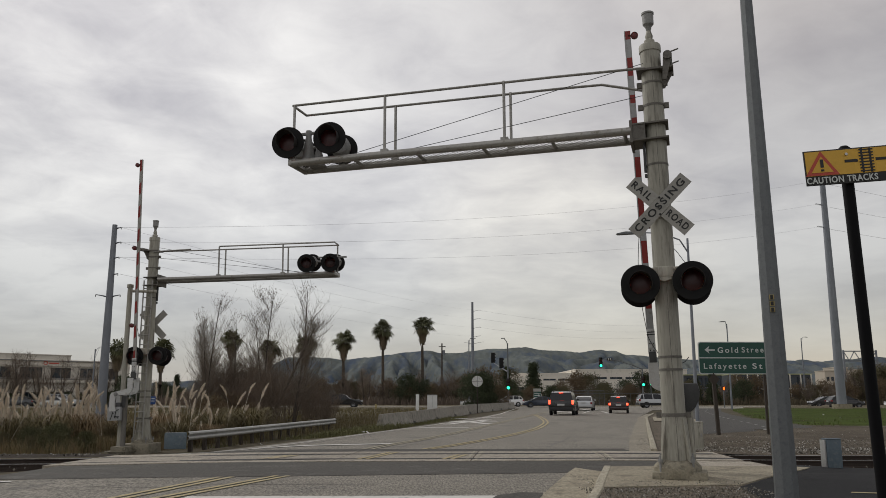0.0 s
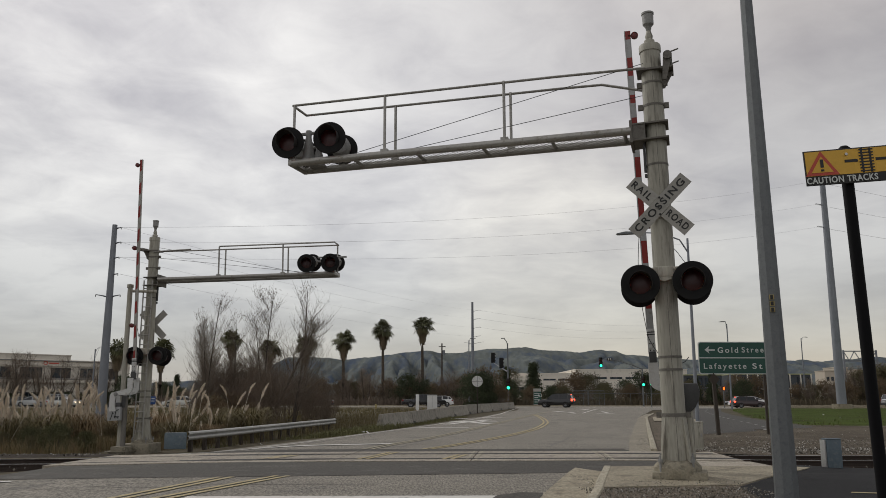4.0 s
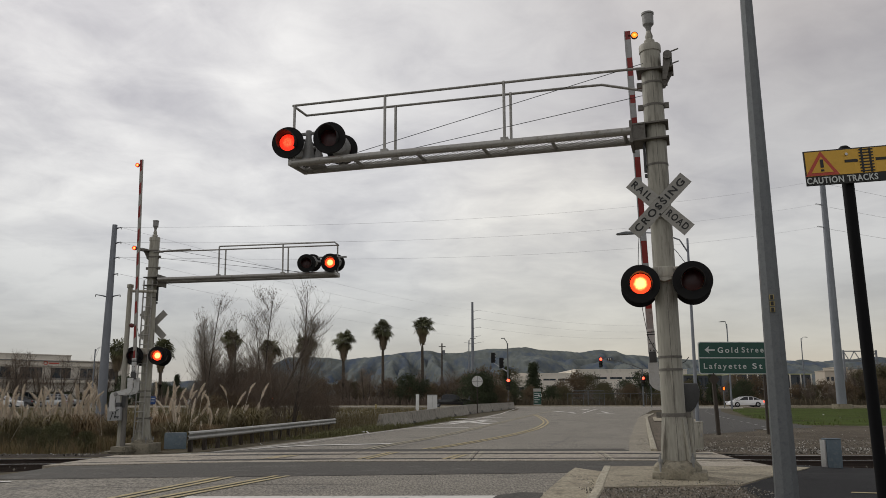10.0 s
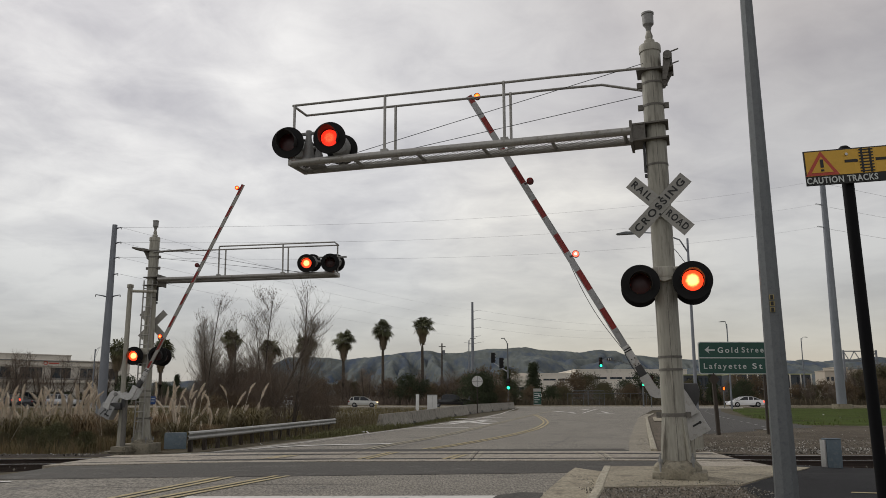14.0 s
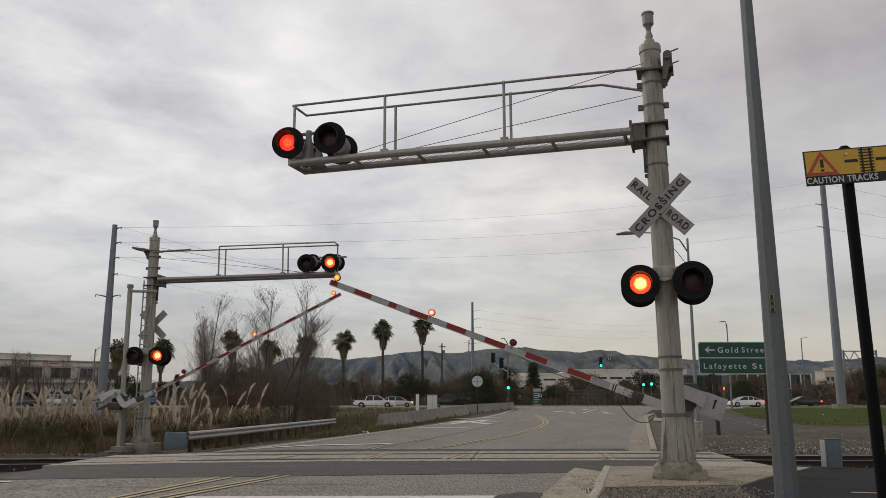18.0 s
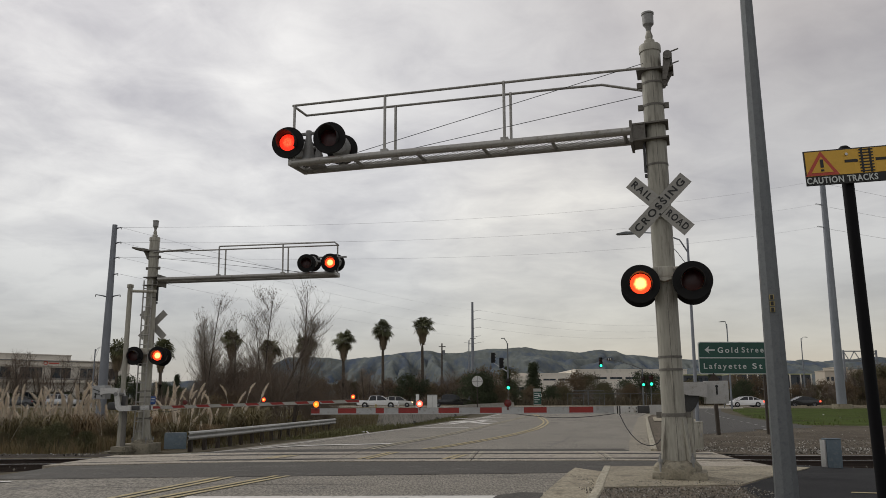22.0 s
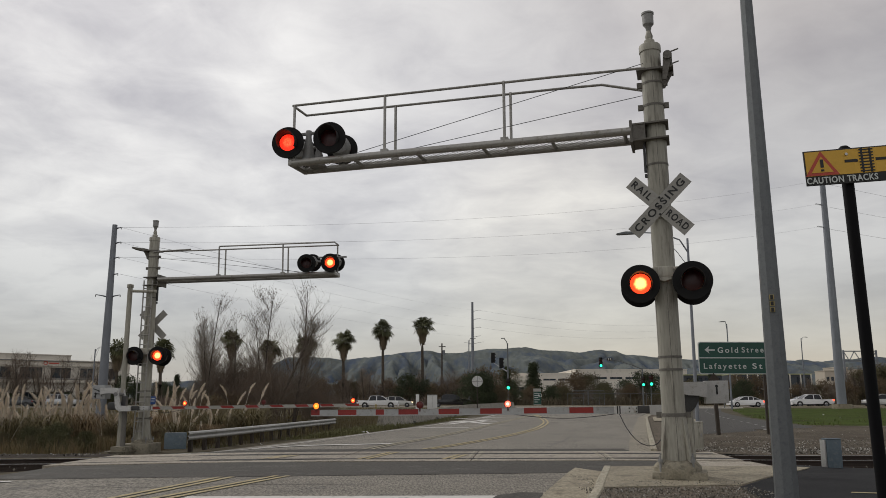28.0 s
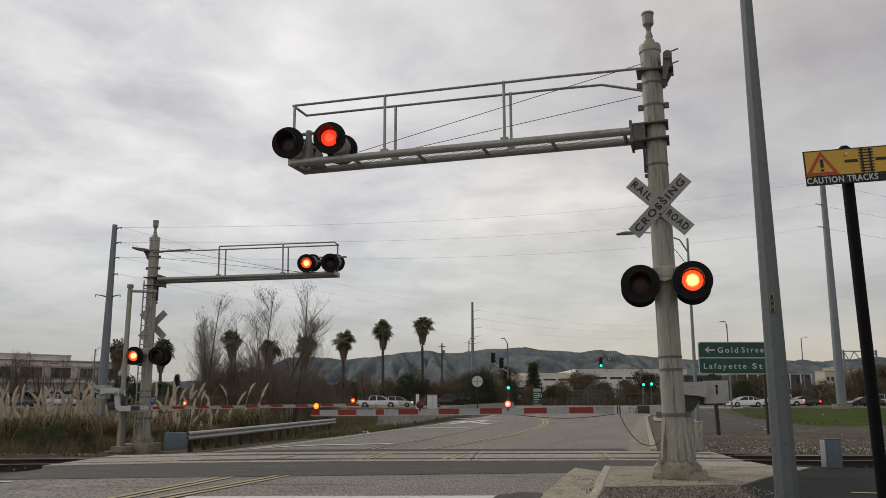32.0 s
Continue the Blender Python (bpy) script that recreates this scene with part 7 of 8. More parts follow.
def palm(at, h, label, seed, size=1.0):
    """A tall fan palm: a globe of fans on stalks over a hanging skirt of dead ones."""
    rnd = random.Random(seed)
    t = thing("palm_tree", at, label, "palm tree", "palm trees along the street")
    bm = bmesh.new()
    heart = h - 1.3 * size
    tube(bm, [(0, 0, -0.3), (0.05, 0, h * 0.3), (-0.04, 0, h * 0.6), (0, 0, heart)], [0.36, 0.25, 0.21, 0.24], 10)
    part("trunk", bm, PALM_TRUNK, t, "ringed grey-brown trunk")

    def fan(b, p0, d, stalk, blade, droop):
        """A stalk and a pleated, split fan."""
        p1 = p0 + d * stalk - Vector((0, 0, 0.1 * stalk * droop))
        side = d.cross(Vector((0, 0, 1)))
        side = side.normalized() if side.length > 0.05 else Vector((1, 0, 0))
        side = Matrix.Rotation(rnd.uniform(-0.7, 0.7), 3, d) @ side
        up = side.cross(d).normalized()
        b.faces.new([b.verts.new(p0 + side * 0.035), b.verts.new(p0 - side * 0.035), b.verts.new(p1)])
        n = 11
        for j in range(n):
            g = radians(-115 + 230 * j / (n - 1) + rnd.uniform(-4, 4))
            f = (d * math.cos(g) + side * math.sin(g)).normalized()
            ln = blade * rnd.uniform(0.85, 1.1) * (0.72 + 0.28 * math.cos(g * 0.8))
            w = up.cross(f).normalized() * ln * 0.105
            fold = up * ln * 0.035 * (1 if j % 2 else -1)
            m = p1 + f * ln * 0.6 + fold
            tip = p1 + f * ln - Vector((0, 0, droop * ln * rnd.uniform(0.2, 0.45)))
            b.faces.new([b.verts.new(q) for q in (p1, m + w, tip, m - w)])
    p0 = Vector((0, 0, heart))
    b = bmesh.new()
    for k in range(44):
        a = rnd.uniform(0, math.tau)
        e = math.asin(rnd.uniform(math.sin(radians(-28)), 1.0))
        d = Vector((math.cos(a) * math.cos(e), math.sin(a) * math.cos(e), math.sin(e)))
        fan(b, p0, d, size * rnd.uniform(0.3, 0.75), size * rnd.uniform(0.6, 0.82), 0.5 + 0.5 * math.cos(e))
    part("crown", b, PALM_LEAF, t, "round crown of green fans")
    b = bmesh.new()
    for k in range(18):
        a = rnd.uniform(0, math.tau)
        e = radians(rnd.uniform(-62, -30))
        d = Vector((math.cos(a) * math.cos(e), math.sin(a) * math.cos(e), math.sin(e)))
        fan(b, p0, d, size * rnd.uniform(0.45, 0.75), size * rnd.uniform(0.4, 0.55), 1.1)
    part("lower_crown", b, PALM_OLD, t, "yellowing drooping fans")
    b = bmesh.new()
    for k in range(420):
        a = rnd.uniform(0, math.tau)
        z = rnd.random() ** 0.8
        rad = size * (0.2 + 0.36 * (1 - z) ** 0.7) * rnd.uniform(0.7, 1.08)
        p = Vector((math.cos(a) * rad * 0.75, math.sin(a) * rad * 0.75, heart - size * (0.1 + 1.35 * z)))
        q = p + Vector((math.cos(a) * rad * 0.3, math.sin(a) * rad * 0.3, -size * rnd.uniform(0.3, 0.62)))
        s = Vector((-math.sin(a), math.cos(a), 0)) * size * rnd.uniform(0.03, 0.07)
        b.faces.new([b.verts.new(c) for c in (p - s * 0.5, p + s * 0.5, q + s, q - s * 0.6)])
    part("skirt", b, PALM_DEAD, t, "skirt of dead brown fronds")


def blades(name, spots, mat, label, height, width, seed, lean=0.35):
    """Upright grass blades, too many to count."""
    rnd = random.Random(seed)
    verts, faces = [], []
    for x, y, s in spots:
        a = rnd.uniform(0, math.tau)
        hh = height * s * rnd.uniform(0.5, 1.1)
        z = gz(x, y) - 0.08
        o = Vector((math.cos(a), math.sin(a), 0))
        w = Vector((-o.y, o.x, 0)) * width
        p = Vector((x, y, z))
        m = p + o * hh * lean * 0.4 + Vector((0, 0, hh * 0.65))
        t = p + o * hh * lean * rnd.uniform(0.6, 1.5) + Vector((0, 0, hh * rnd.uniform(0.75, 1.0)))
        i = len(verts)
        verts += [p - w, p + w, m + w * 0.8, m - w * 0.8, t]
        faces += [(i, i + 1, i + 2, i + 3), (i + 3, i + 2, i + 4)]
    me = bpy.data.meshes.new(name)
    me.from_pydata(verts, [], faces)
    me.materials.append(mat)
    tagged(new(name, me), label, "grass", kind="stuff")


def plume_mesh(seed):
    """A nodding feathery plume: fine strands that leave a bent axis and hang to one side."""
    rnd = random.Random(seed)
    bm = bmesh.new()
    nod = rnd.uniform(0.08, 0.24)

    def axis(f):
        return Vector((0.02 + nod * f ** 2.2, 0, 0.7 * f - 0.05 * nod * f ** 3))
    tube(bm, [(0, 0, -1.3), (0.02, 0, -0.5), axis(0.0), axis(0.5), axis(1.0)], [0.008, 0.007, 0.006, 0.004, 0.002], 4)
    for k in range(330):
        f = rnd.random() ** 0.85
        c = axis(f)
        a = rnd.gauss(0.0, 1.5)
        r = (0.084 * math.sin(math.pi * min(1, f * 0.8 + 0.16)) ** 0.8 + 0.008) * rnd.uniform(0.5, 1.25)
        up = rnd.uniform(0.06, 0.17) * (1.1 - 0.4 * f)
        m = c + Vector((math.cos(a) * r * 0.6, math.sin(a) * r * 0.6, up * 0.7))
        tip = c + Vector((math.cos(a) * r + 0.025, math.sin(a) * r, up))
        w = Vector((-math.sin(a), math.cos(a), 0.25)) * rnd.uniform(0.004, 0.0085)
        bm.faces.new([bm.verts.new(p) for p in (c - w * 0.5, c + w * 0.5, m + w, tip, m - w)])
    return mesh_of("plume", bm, PLUME, 0)


def pampas(x, y, n, h, lean, seed, meshes):
    rnd = random.Random(seed)
    t = thing("pampas_grass", pose(x, y, gz(x, y) - 0.05), "pampas grass clump with tall cream plumes", "pampas grass", "pampas grass clumps beside the track")
    bm = bmesh.new()
    for k in range(680):
        a, b = rnd.uniform(0, math.tau), rnd.uniform(0, math.tau)
        r = rnd.uniform(0, 0.45)
        p = Vector((math.cos(a) * r, math.sin(a) * r, 0))
        o = Vector((math.cos(b), math.sin(b), 0))
        ln = h * rnd.uniform(0.4, 0.85)
        w = Vector((-o.y, o.x, 0)) * 0.007
        m1 = p + o * ln * 0.2 + Vector((0, 0, ln * 0.6))
        m2 = p + o * ln * 0.55 + Vector((0, 0, ln * 0.8))
        e = p + o * ln * 0.95 + Vector((0, 0, ln * rnd.uniform(0.35, 0.7)))
        v = [bm.verts.new(c) for c in (p - w, p + w, m1 + w, m1 - w, m2 + w, m2 - w, e)]
        bm.faces.new((v[0], v[1], v[2], v[3]))
        bm.faces.new((v[3], v[2], v[4], v[5]))
        bm.faces.new((v[5], v[4], v[6]))
    part("blades", bm, REED if seed % 3 else DRY_GRASS, t, "arching olive leaf blades")
    for k in range(int(n * (1.9 if x < -11.4 else 1.15))):
        ob = new("plume", meshes[rnd.randrange(len(meshes))])
        ob.parent = t
        ob.matrix_basis = pose(rnd.uniform(-0.6, 0.6), rnd.uniform(-0.5, 0.5), h * rnd.uniform(0.25, 0.98), rnd.uniform(-16, 16), lean + rnd.uniform(-22, 24), rnd.uniform(-180, 180) if k % 2 == 0 or lean < 3 else rnd.uniform(-40, 40)) @ Matrix.Diagonal((0.85, 0.85, rnd.uniform(0.45, 1.0), 1))


def build_plants():
    prepare_plants()
    rnd = random.Random(11)
    meshes = [plume_mesh(s) for s in range(6)]
    for i, (x, y, n, h, lean) in enumerate(((-16.2, 27, 5, 1.35, -2), (-15.2, 28, 8, 1.5, 0), (-14.3, 27.3, 10, 1.55, -2), (-13.2, 27.5, 15, 1.65, 0), (-12.4, 28.3, 18, 1.7, -2), (-11.5, 29.2, 3, 1.3, 4), (-17.4, 28.5, 5, 1.45, 0),
                                            (-10.3, 29.5, 11, 1.55, 2), (-9.5, 30.6, 8, 1.65, 4), (-8.8, 31.6, 4, 1.6, 8), (-10.6, 31.2, 8, 1.65, 2), (-7.9, 33.0, 5, 1.85, 26), (-9.6, 33.5, 4, 1.85, 8), (-8.6, 29.2, 4, 1.1, 6), (-9.2, 28.4, 7, 1.25, 2), (-8.2, 34.5, 4, 1.9, 4))):
        pampas(x, y, n, h, lean, 200 + i, meshes)
    # weeds
    spots = [(rnd.uniform(-26, -8.9), rnd.uniform(22.6, 29), rnd.uniform(0.6, 1.0)) for k in range(16000)]
    spots = [p for p in spots if p[0] < -10.4 or p[1] > 25.8]
    blades("weed_grass", spots, REED, "rank olive and brown weeds beside the track", 0.6, 0.006, 1, 0.55)
    spots = [(rnd.uniform(-26, -8.7), rnd.uniform(22.6, 30), rnd.uniform(0.5, 1.0)) for k in range(9000)]
    spots = [p for p in spots if p[0] < -10.4 or p[1] > 25.8]
    blades("dry_weeds", spots, DRY_GRASS, "dry straw-coloured weeds beside the track", 0.75, 0.005, 2)
    spots = []
    for k in range(9000):
        y = rnd.uniform(26, 62)
        x = -8.6 + (y - 24) * 0.24 + rnd.uniform(-7, 0.4 if y < 38 else -0.2)
        spots.append((x, y, rnd.uniform(0.5, 1.0)))
    blades("verge_weeds", spots, REED, "dry brown weeds behind the guardrail", 0.75, 0.007, 3)
    spots = []
    for k in range(11000):
        y = rnd.uniform(27, 60)
        x = -7.0 + (y - 24) * 0.235 + rnd.uniform(-1.6, 1.2) + (0.0 if y < 38 else -0.7)
        spots.append((x, y, rnd.uniform(0.4, 1.0)))
    spots = [p for p in spots if p[1] > 32.5 or p[0] < -7.85 + (p[1] - 24.9) * 0.152]
    for k in range(2600):
        y = rnd.uniform(33, 44)
        spots.append((-7.0 + (y - 24) * 0.2 + rnd.uniform(-0.2, 1.3), y, rnd.uniform(0.7, 1.5)))
    blades("verge_grass", spots, VERGE_GREEN, "short green weeds along the road edge", 0.3, 0.012, 4)
    spots = [(rnd.uniform(16.8, 70), rnd.uniform(36.5, 96), rnd.uniform(0.3, 1.0)) for k in range(26000)]
    spots = [(x, y, s) for x, y, s in spots if x > lawn_edge(y) + 0.3]
    for k in range(5000):
        y = 36.2 + 24 * rnd.random() ** 2
        x = rnd.uniform(17, 48)
        if x > lawn_edge(y) + 0.2:
            spots.append((x, y, rnd.uniform(0.7, 1.6)))
    spots = [p for p in spots if noise.noise((p[0] * 0.3, p[1] * 0.12, 7)) > -0.12]
    blades("lawn_blades", spots[::2], GREEN_GRASS, "short uneven lawn grass", 0.2, 0.016, 6)
    blades("lawn_tufts", [p for p in spots[1::2] if noise.noise((p[0] * 0.2, p[1] * 0.08, 21)) > -0.05], VERGE_GREEN, "paler tufts in the lawn", 0.22, 0.018, 16)
    blades("lawn_straw", [p for p in spots[1::3] if noise.noise((p[0] * 0.25, p[1] * 0.1, 31)) > 0.1], DRY_GRASS, "dead straw in the lawn", 0.12, 0.016, 17)
    spots = [(rnd.uniform(8, 130), rnd.uniform(124.5, 132), rnd.uniform(0.6, 1.0)) for k in range(9000)]
    blades("bank_weeds", spots, BRUSH, "tall brown weeds on the far bank", 1.9, 0.05, 7)
    spots = [(rnd.uniform(-47, 8), rnd.uniform(123, 132), rnd.uniform(0.5, 1.0)) for k in range(5000)]
    blades("bank_weeds_dark", spots, TWIG, "brown dry brush on the far bank", 2.2, 0.06, 8)
    spots = [(rnd.uniform(-70, 0), rnd.uniform(62, 93), rnd.uniform(0.5, 1.0)) for k in range(9000)]
    spots = [(x, y, s) for x, y, s in spots if x < -3.5 + (y - 43) * 0.19]
    blades("field_weeds", spots, REED, "brown dry weeds of the open verge", 0.5, 0.03, 9)

    spots = [(rnd.uniform(-34, -9.5), rnd.uniform(29, 62), rnd.uniform(0.5, 1.0)) for k in range(14000)]
    blades("meadow_weeds", spots, REED, "brown dry weeds of the rough meadow", 0.7, 0.012, 10)

    def at(x, y, s=1.0, sz=None):
        return pose(x, y, gz(x, y) - 0.1, 0, 0, rnd.uniform(0, 360)) @ Matrix.Diagonal((s, s, sz or s, 1))
    tall = "tall leafless tree with a few withered leaves"
    for k, x, y, s, lean in (("tall0", -13.0, 45, 0.97, 0), ("tall1", -12.2, 46.5, 0.86, 2), ("tall2", -9.8, 45, 0.99, 0), ("tall1", -8.1, 44, 1.05, 6), ("tall0", -8.3, 45.5, 0.8, 5), ("tall2", -14.6, 50, 0.8, -4), ("tall0", -15.3, 52, 0.72, 0), ("tall1", -11.4, 50, 0.72, 2), ("tall2", -14.0, 47, 0.7, 3), ("leaner", -9.3, 43, 0.95, 22), ("tall0", -10.3, 44, 0.56, 20), ("tall1", -9.0, 46, 0.5, 34)):
        m = at(x, y, s)
        plant(k, Matrix.Translation(m.translation) @ Matrix.Rotation(radians(lean), 4, "Y") @ Matrix.Translation(-m.translation) @ m, tall, "bare_tree", "tree", "leafless trees behind the guardrail")
    shr = "dense leafless brown shrub"
    for i in range(30):
        y = rnd.uniform(38, 62)
        f = i / 29
        if 0.48 < f < 0.75 and i % 3:
            continue
        x = -y * (0.296 - 0.156 * f + rnd.uniform(-0.01, 0.01))
        plant("shrub%d" % (i % 4), at(x, y, (0.62 + 1.9 * f if f < 0.24 else 1.25 - 0.75 * f) * rnd.uniform(0.8, 1.12) * y / 48), shr, "bare_shrub", "shrub", "leafless shrubs behind the guardrail")
    for i in range(26):
        y = rnd.uniform(37, 60)
        x = -y * rnd.uniform(0.225, 0.3)
        plant("leafy%d" % rnd.choice((0, 2, 2, 3)), at(x, y, rnd.uniform(0.16, 0.34)), "low dark half-leafy bush in the thicket", "thicket_bush", "shrub", "bushes behind the guardrail")
    # thicket behind the cross street
    for i in range(92):
        x = -46.5 + i * 0.62 + rnd.uniform(-1, 1)
        y = rnd.uniform(127, 150)
        k = rnd.choice(("far_bare0", "far_bare1", "far_bare2", "far_bare3", "leafy2", "far_bare1", "leafy1"))
        s = rnd.uniform(0.62, 1.0) * (0.8 if k[0] == "l" else 1.0) * (0.68 if x < -36 else 1.0)
        plant(k, at(x, y, s), "brown half-bare tree in a thicket", "thicket_tree", "tree", "trees behind the cross street")
    for x, y, s, k in ((-6.8, 128, 0.5, "leafy2"), (-4.0, 129, 0.45, "leafy1"), (-2.2, 128, 0.5, "leafy2"), (0.5, 133, 0.6, "leafy2"), (4.5, 150, 1.0, "leafy2"), (8, 150, 1.15, "leafy2"), (2.5, 140, 0.8, "leafy2"), (3.3, 94, 0.66, "leafy0"), (5.1, 95.3, 0.7, "leafy3"), (4.2, 95.6, 0.74, "leafy0"), (6.6, 96, 0.5, "leafy2"),
                       (12.5, 160, 1.2, "leafy1"), (10.4, 127, 0.7, "leafy0"), (-5.7, 127, 0.85, "leafy0"), (-3.1, 128, 0.7, "leafy3")):
        plant(k, at(x, y, s), "bushy evergreen tree beside the street", "bushy_tree", "tree", "evergreens near the junction")
    for x, y, s in ((11.8, 150, 0.9), (88, 210, 1.0), (41.5, 125, 0.75), (39.6, 127, 0.6)):
        plant("conifer", at(x, y, s), "dark slender conifer tree beyond the street", "conifer", "tree", "conifers in the distance")
    plant("far_bare0", at(-12.0, 128, 1.05), "pale leafless tree beyond the cross street", "thicket_tree", "tree", "trees behind the cross street")
    plant("conifer", at(16.7, 150, 1.35, 1.0), "dark broad conifer tree beyond the street", "conifer", "tree", "conifers in the distance")
    for x, y, s, k in ((25.2, 155, 1.05, "leafy2"), (28.0, 156, 1.0, "leafy1"), (22.0, 152, 0.75, "leafy2"), (31.5, 158, 0.75, "leafy1"), (34.8, 155, 0.8, "leafy0"), (38.2, 156, 1.05, "leafy3"), (41, 158, 1.0, "leafy0"), (46, 150, 0.8, "leafy1"), (20, 148, 0.55, "leafy2"), (29.5, 150, 0.6, "leafy0"),
                       (51, 140, 0.9, "leafy2"), (55, 142, 0.9, "leafy2"), (76, 140, 1.0, "leafy2"), (80, 140, 1.3, "leafy2"), (84, 138, 1.5, "leafy1"), (88, 142, 1.6, "leafy2"), (93, 140, 1.5, "leafy2"), (47.5, 128, 0.7, "leafy0")):
        plant(k, at(x, y, s), "round bushy tree beyond the fence", "bushy_tree", "tree", "trees beyond the fence")
    for i, (x, y, q) in enumerate(((-13.2, 24.6, 0.12), (-12.5, 24.8, 0.14), (-11.7, 24.5, 0.15), (-14.6, 25.2, 0.11), (-10.9, 25.0, 0.12), (-11.9, 25.4, 0.16), (-12.8, 25.6, 0.14), (-11.3, 24.2, 0.12), (-13.9, 24.9, 0.12), (-12.1, 24.1, 0.1))):
        plant("leafy%d" % (4 if i % 3 else 1), at(x, y, q), "low dense olive-green weed bush by the rails", "weed_bush", "shrub", "weed bushes by the rails")
    for i in range(20):
        plant("far_bare%d" % (i % 4), at(44 + i * 2.9 + rnd.uniform(-1, 1), rnd.uniform(128, 142), rnd.uniform(0.45, 0.8)), "low brown leafless brush", "brush", "shrub", "brush beyond the lawn")
    for i in range(30):
        plant(("leafy2", "far_bare1", "leafy1", "far_bare3", "leafy2")[i % 5], at(58 + i * 1.2 + rnd.uniform(-0.6, 0.6), rnd.uniform(127, 137), rnd.uniform(0.5, 0.72)), "low brown brush before the flats", "brush", "shrub", "brush beyond the lawn")
    for i in range(12):
        plant(("far_bare1", "far_bare3", "leafy1")[i % 3], at(66.5 + i * 0.75 + rnd.uniform(-0.4, 0.4), rnd.uniform(128, 134), rnd.uniform(0.85, 0.98) + 0.03 * i), "tall brown brush before the flats", "brush", "shrub", "brush beyond the lawn")
    for i in range(34):
        x = 11 + i * 1.25 + rnd.uniform(-0.7, 0.7)
        plant(rnd.choice(("leafy2", "leafy1", "far_bare1", "leafy0", "far_bare3")), at(x, rnd.uniform(127, 146), rnd.uniform(0.32, 0.62)), "low olive-brown brush behind the fence", "brush", "shrub", "brush behind the fence")
    for x, y, q, k in ((-49.6, 143, 0.7, "leafy0"), (-47.6, 145, 0.7, "conifer"), (-47.2, 139, 0.6, "leafy3"), (-44.9, 141, 0.5, "leafy0"), (-48.6, 124, 0.8, "leafy0"), (-46.6, 125, 0.64, "leafy3")):
        plant(k, at(x, y, q), "dark leafy tree beside the office", "bushy_tree", "tree", "trees beside the office")
    for i in range(6):
        plant("far_bare%d" % (i % 4), at(-66.5 + i * 2.9, rnd.uniform(122.8, 124.5), rnd.uniform(0.95, 1.35)), "small leafless street tree before the office", "street_tree", "tree", "street trees before the office")
    for i in range(8):
        plant("leafy%d" % (i % 2), at(-66 + i * 2.2, rnd.uniform(122.5, 125), rnd.uniform(0.3, 0.42)), "clipped dark green shrub before the office", "green_shrub", "shrub", "green shrubs before the office")
    for i, (x, y, h) in enumerate(((-16.15, 131, 12.6), (-9.75, 131, 14.3), (-3.35, 131, 15.1), (-34.4, 131, 12.6), (-28.2, 131, 11.2), (-22.3, 131, 11.9))):
        palm(pose(x, y, 0, 0, 0, 30 * i), h, "tall fan palm with a brown skirt of dead fronds", 300 + i, 1.66)
    palm(pose(-50.0, 124, 0), 10.75, "fan palm beside the office building", 310, 1.74)
    palm(pose(-43.3, 124, 0), 10.75, "fan palm behind the far mast", 311, 1.74)


build_plants()
build_stones()


# ---- vehicles ----
TYRE = M("tyre", (0.018, 0.018, 0.018), 0.85, var=0.1, bump=0.0)
RIM = M("wheel_rim", (0.15, 0.15, 0.155), 0.35, metal=0.7, var=0.05, bump=0.0)
CAR_GLASS = M("car_glass", (0.015, 0.017, 0.02), 0.1, var=0.05, bump=0.0, spec=0.45)
BUMPER = M("bumper_plastic", (0.02, 0.02, 0.022), 0.7, var=0.1, bump=0.0)
TAIL_LIT = glow("tail_lamp_lit", (1.0, 0.07, 0.03), 4.0)
TAIL_OFF = M("tail_lamp", (0.20, 0.01, 0.01), 0.3, var=0.05, bump=0.0)
HEAD_LAMP = M("head_lamp", (0.55, 0.56, 0.58), 0.15, var=0.05, bump=0.0)
HEAD_LIT = glow("head_lamp_lit", (1.0, 0.75, 0.45), 1.6)
PLATE = M("number_plate", (0.5, 0.5, 0.5), 0.5, var=0.05, bump=0.0)


def car_paint(name, c, rough=0.25, metal=0.3):
    m = M(name, c, rough, metal=metal, var=0.04, scale=1, bump=0.0)
    m.node_tree.nodes["Principled BSDF"].inputs["Coat Weight"].default_value = 0.6
    return m


PAINTS = {"black": car_paint("paint_black", (0.012, 0.012, 0.014)), "white": car_paint("paint_white", (0.8, 0.8, 0.8), 0.3, 0.0), "silver": car_paint("paint_silver", (0.42, 0.43, 0.44), 0.3, 0.4),
          "dark_red": car_paint("paint_dark_red", (0.030, 0.014, 0.016)), "blue": car_paint("paint_dark_blue", (0.025, 0.035, 0.06)), "cream": car_paint("paint_cream", (0.50, 0.50, 0.47), 0.3, 0.2), "grey": car_paint("paint_grey", (0.05, 0.053, 0.057))}

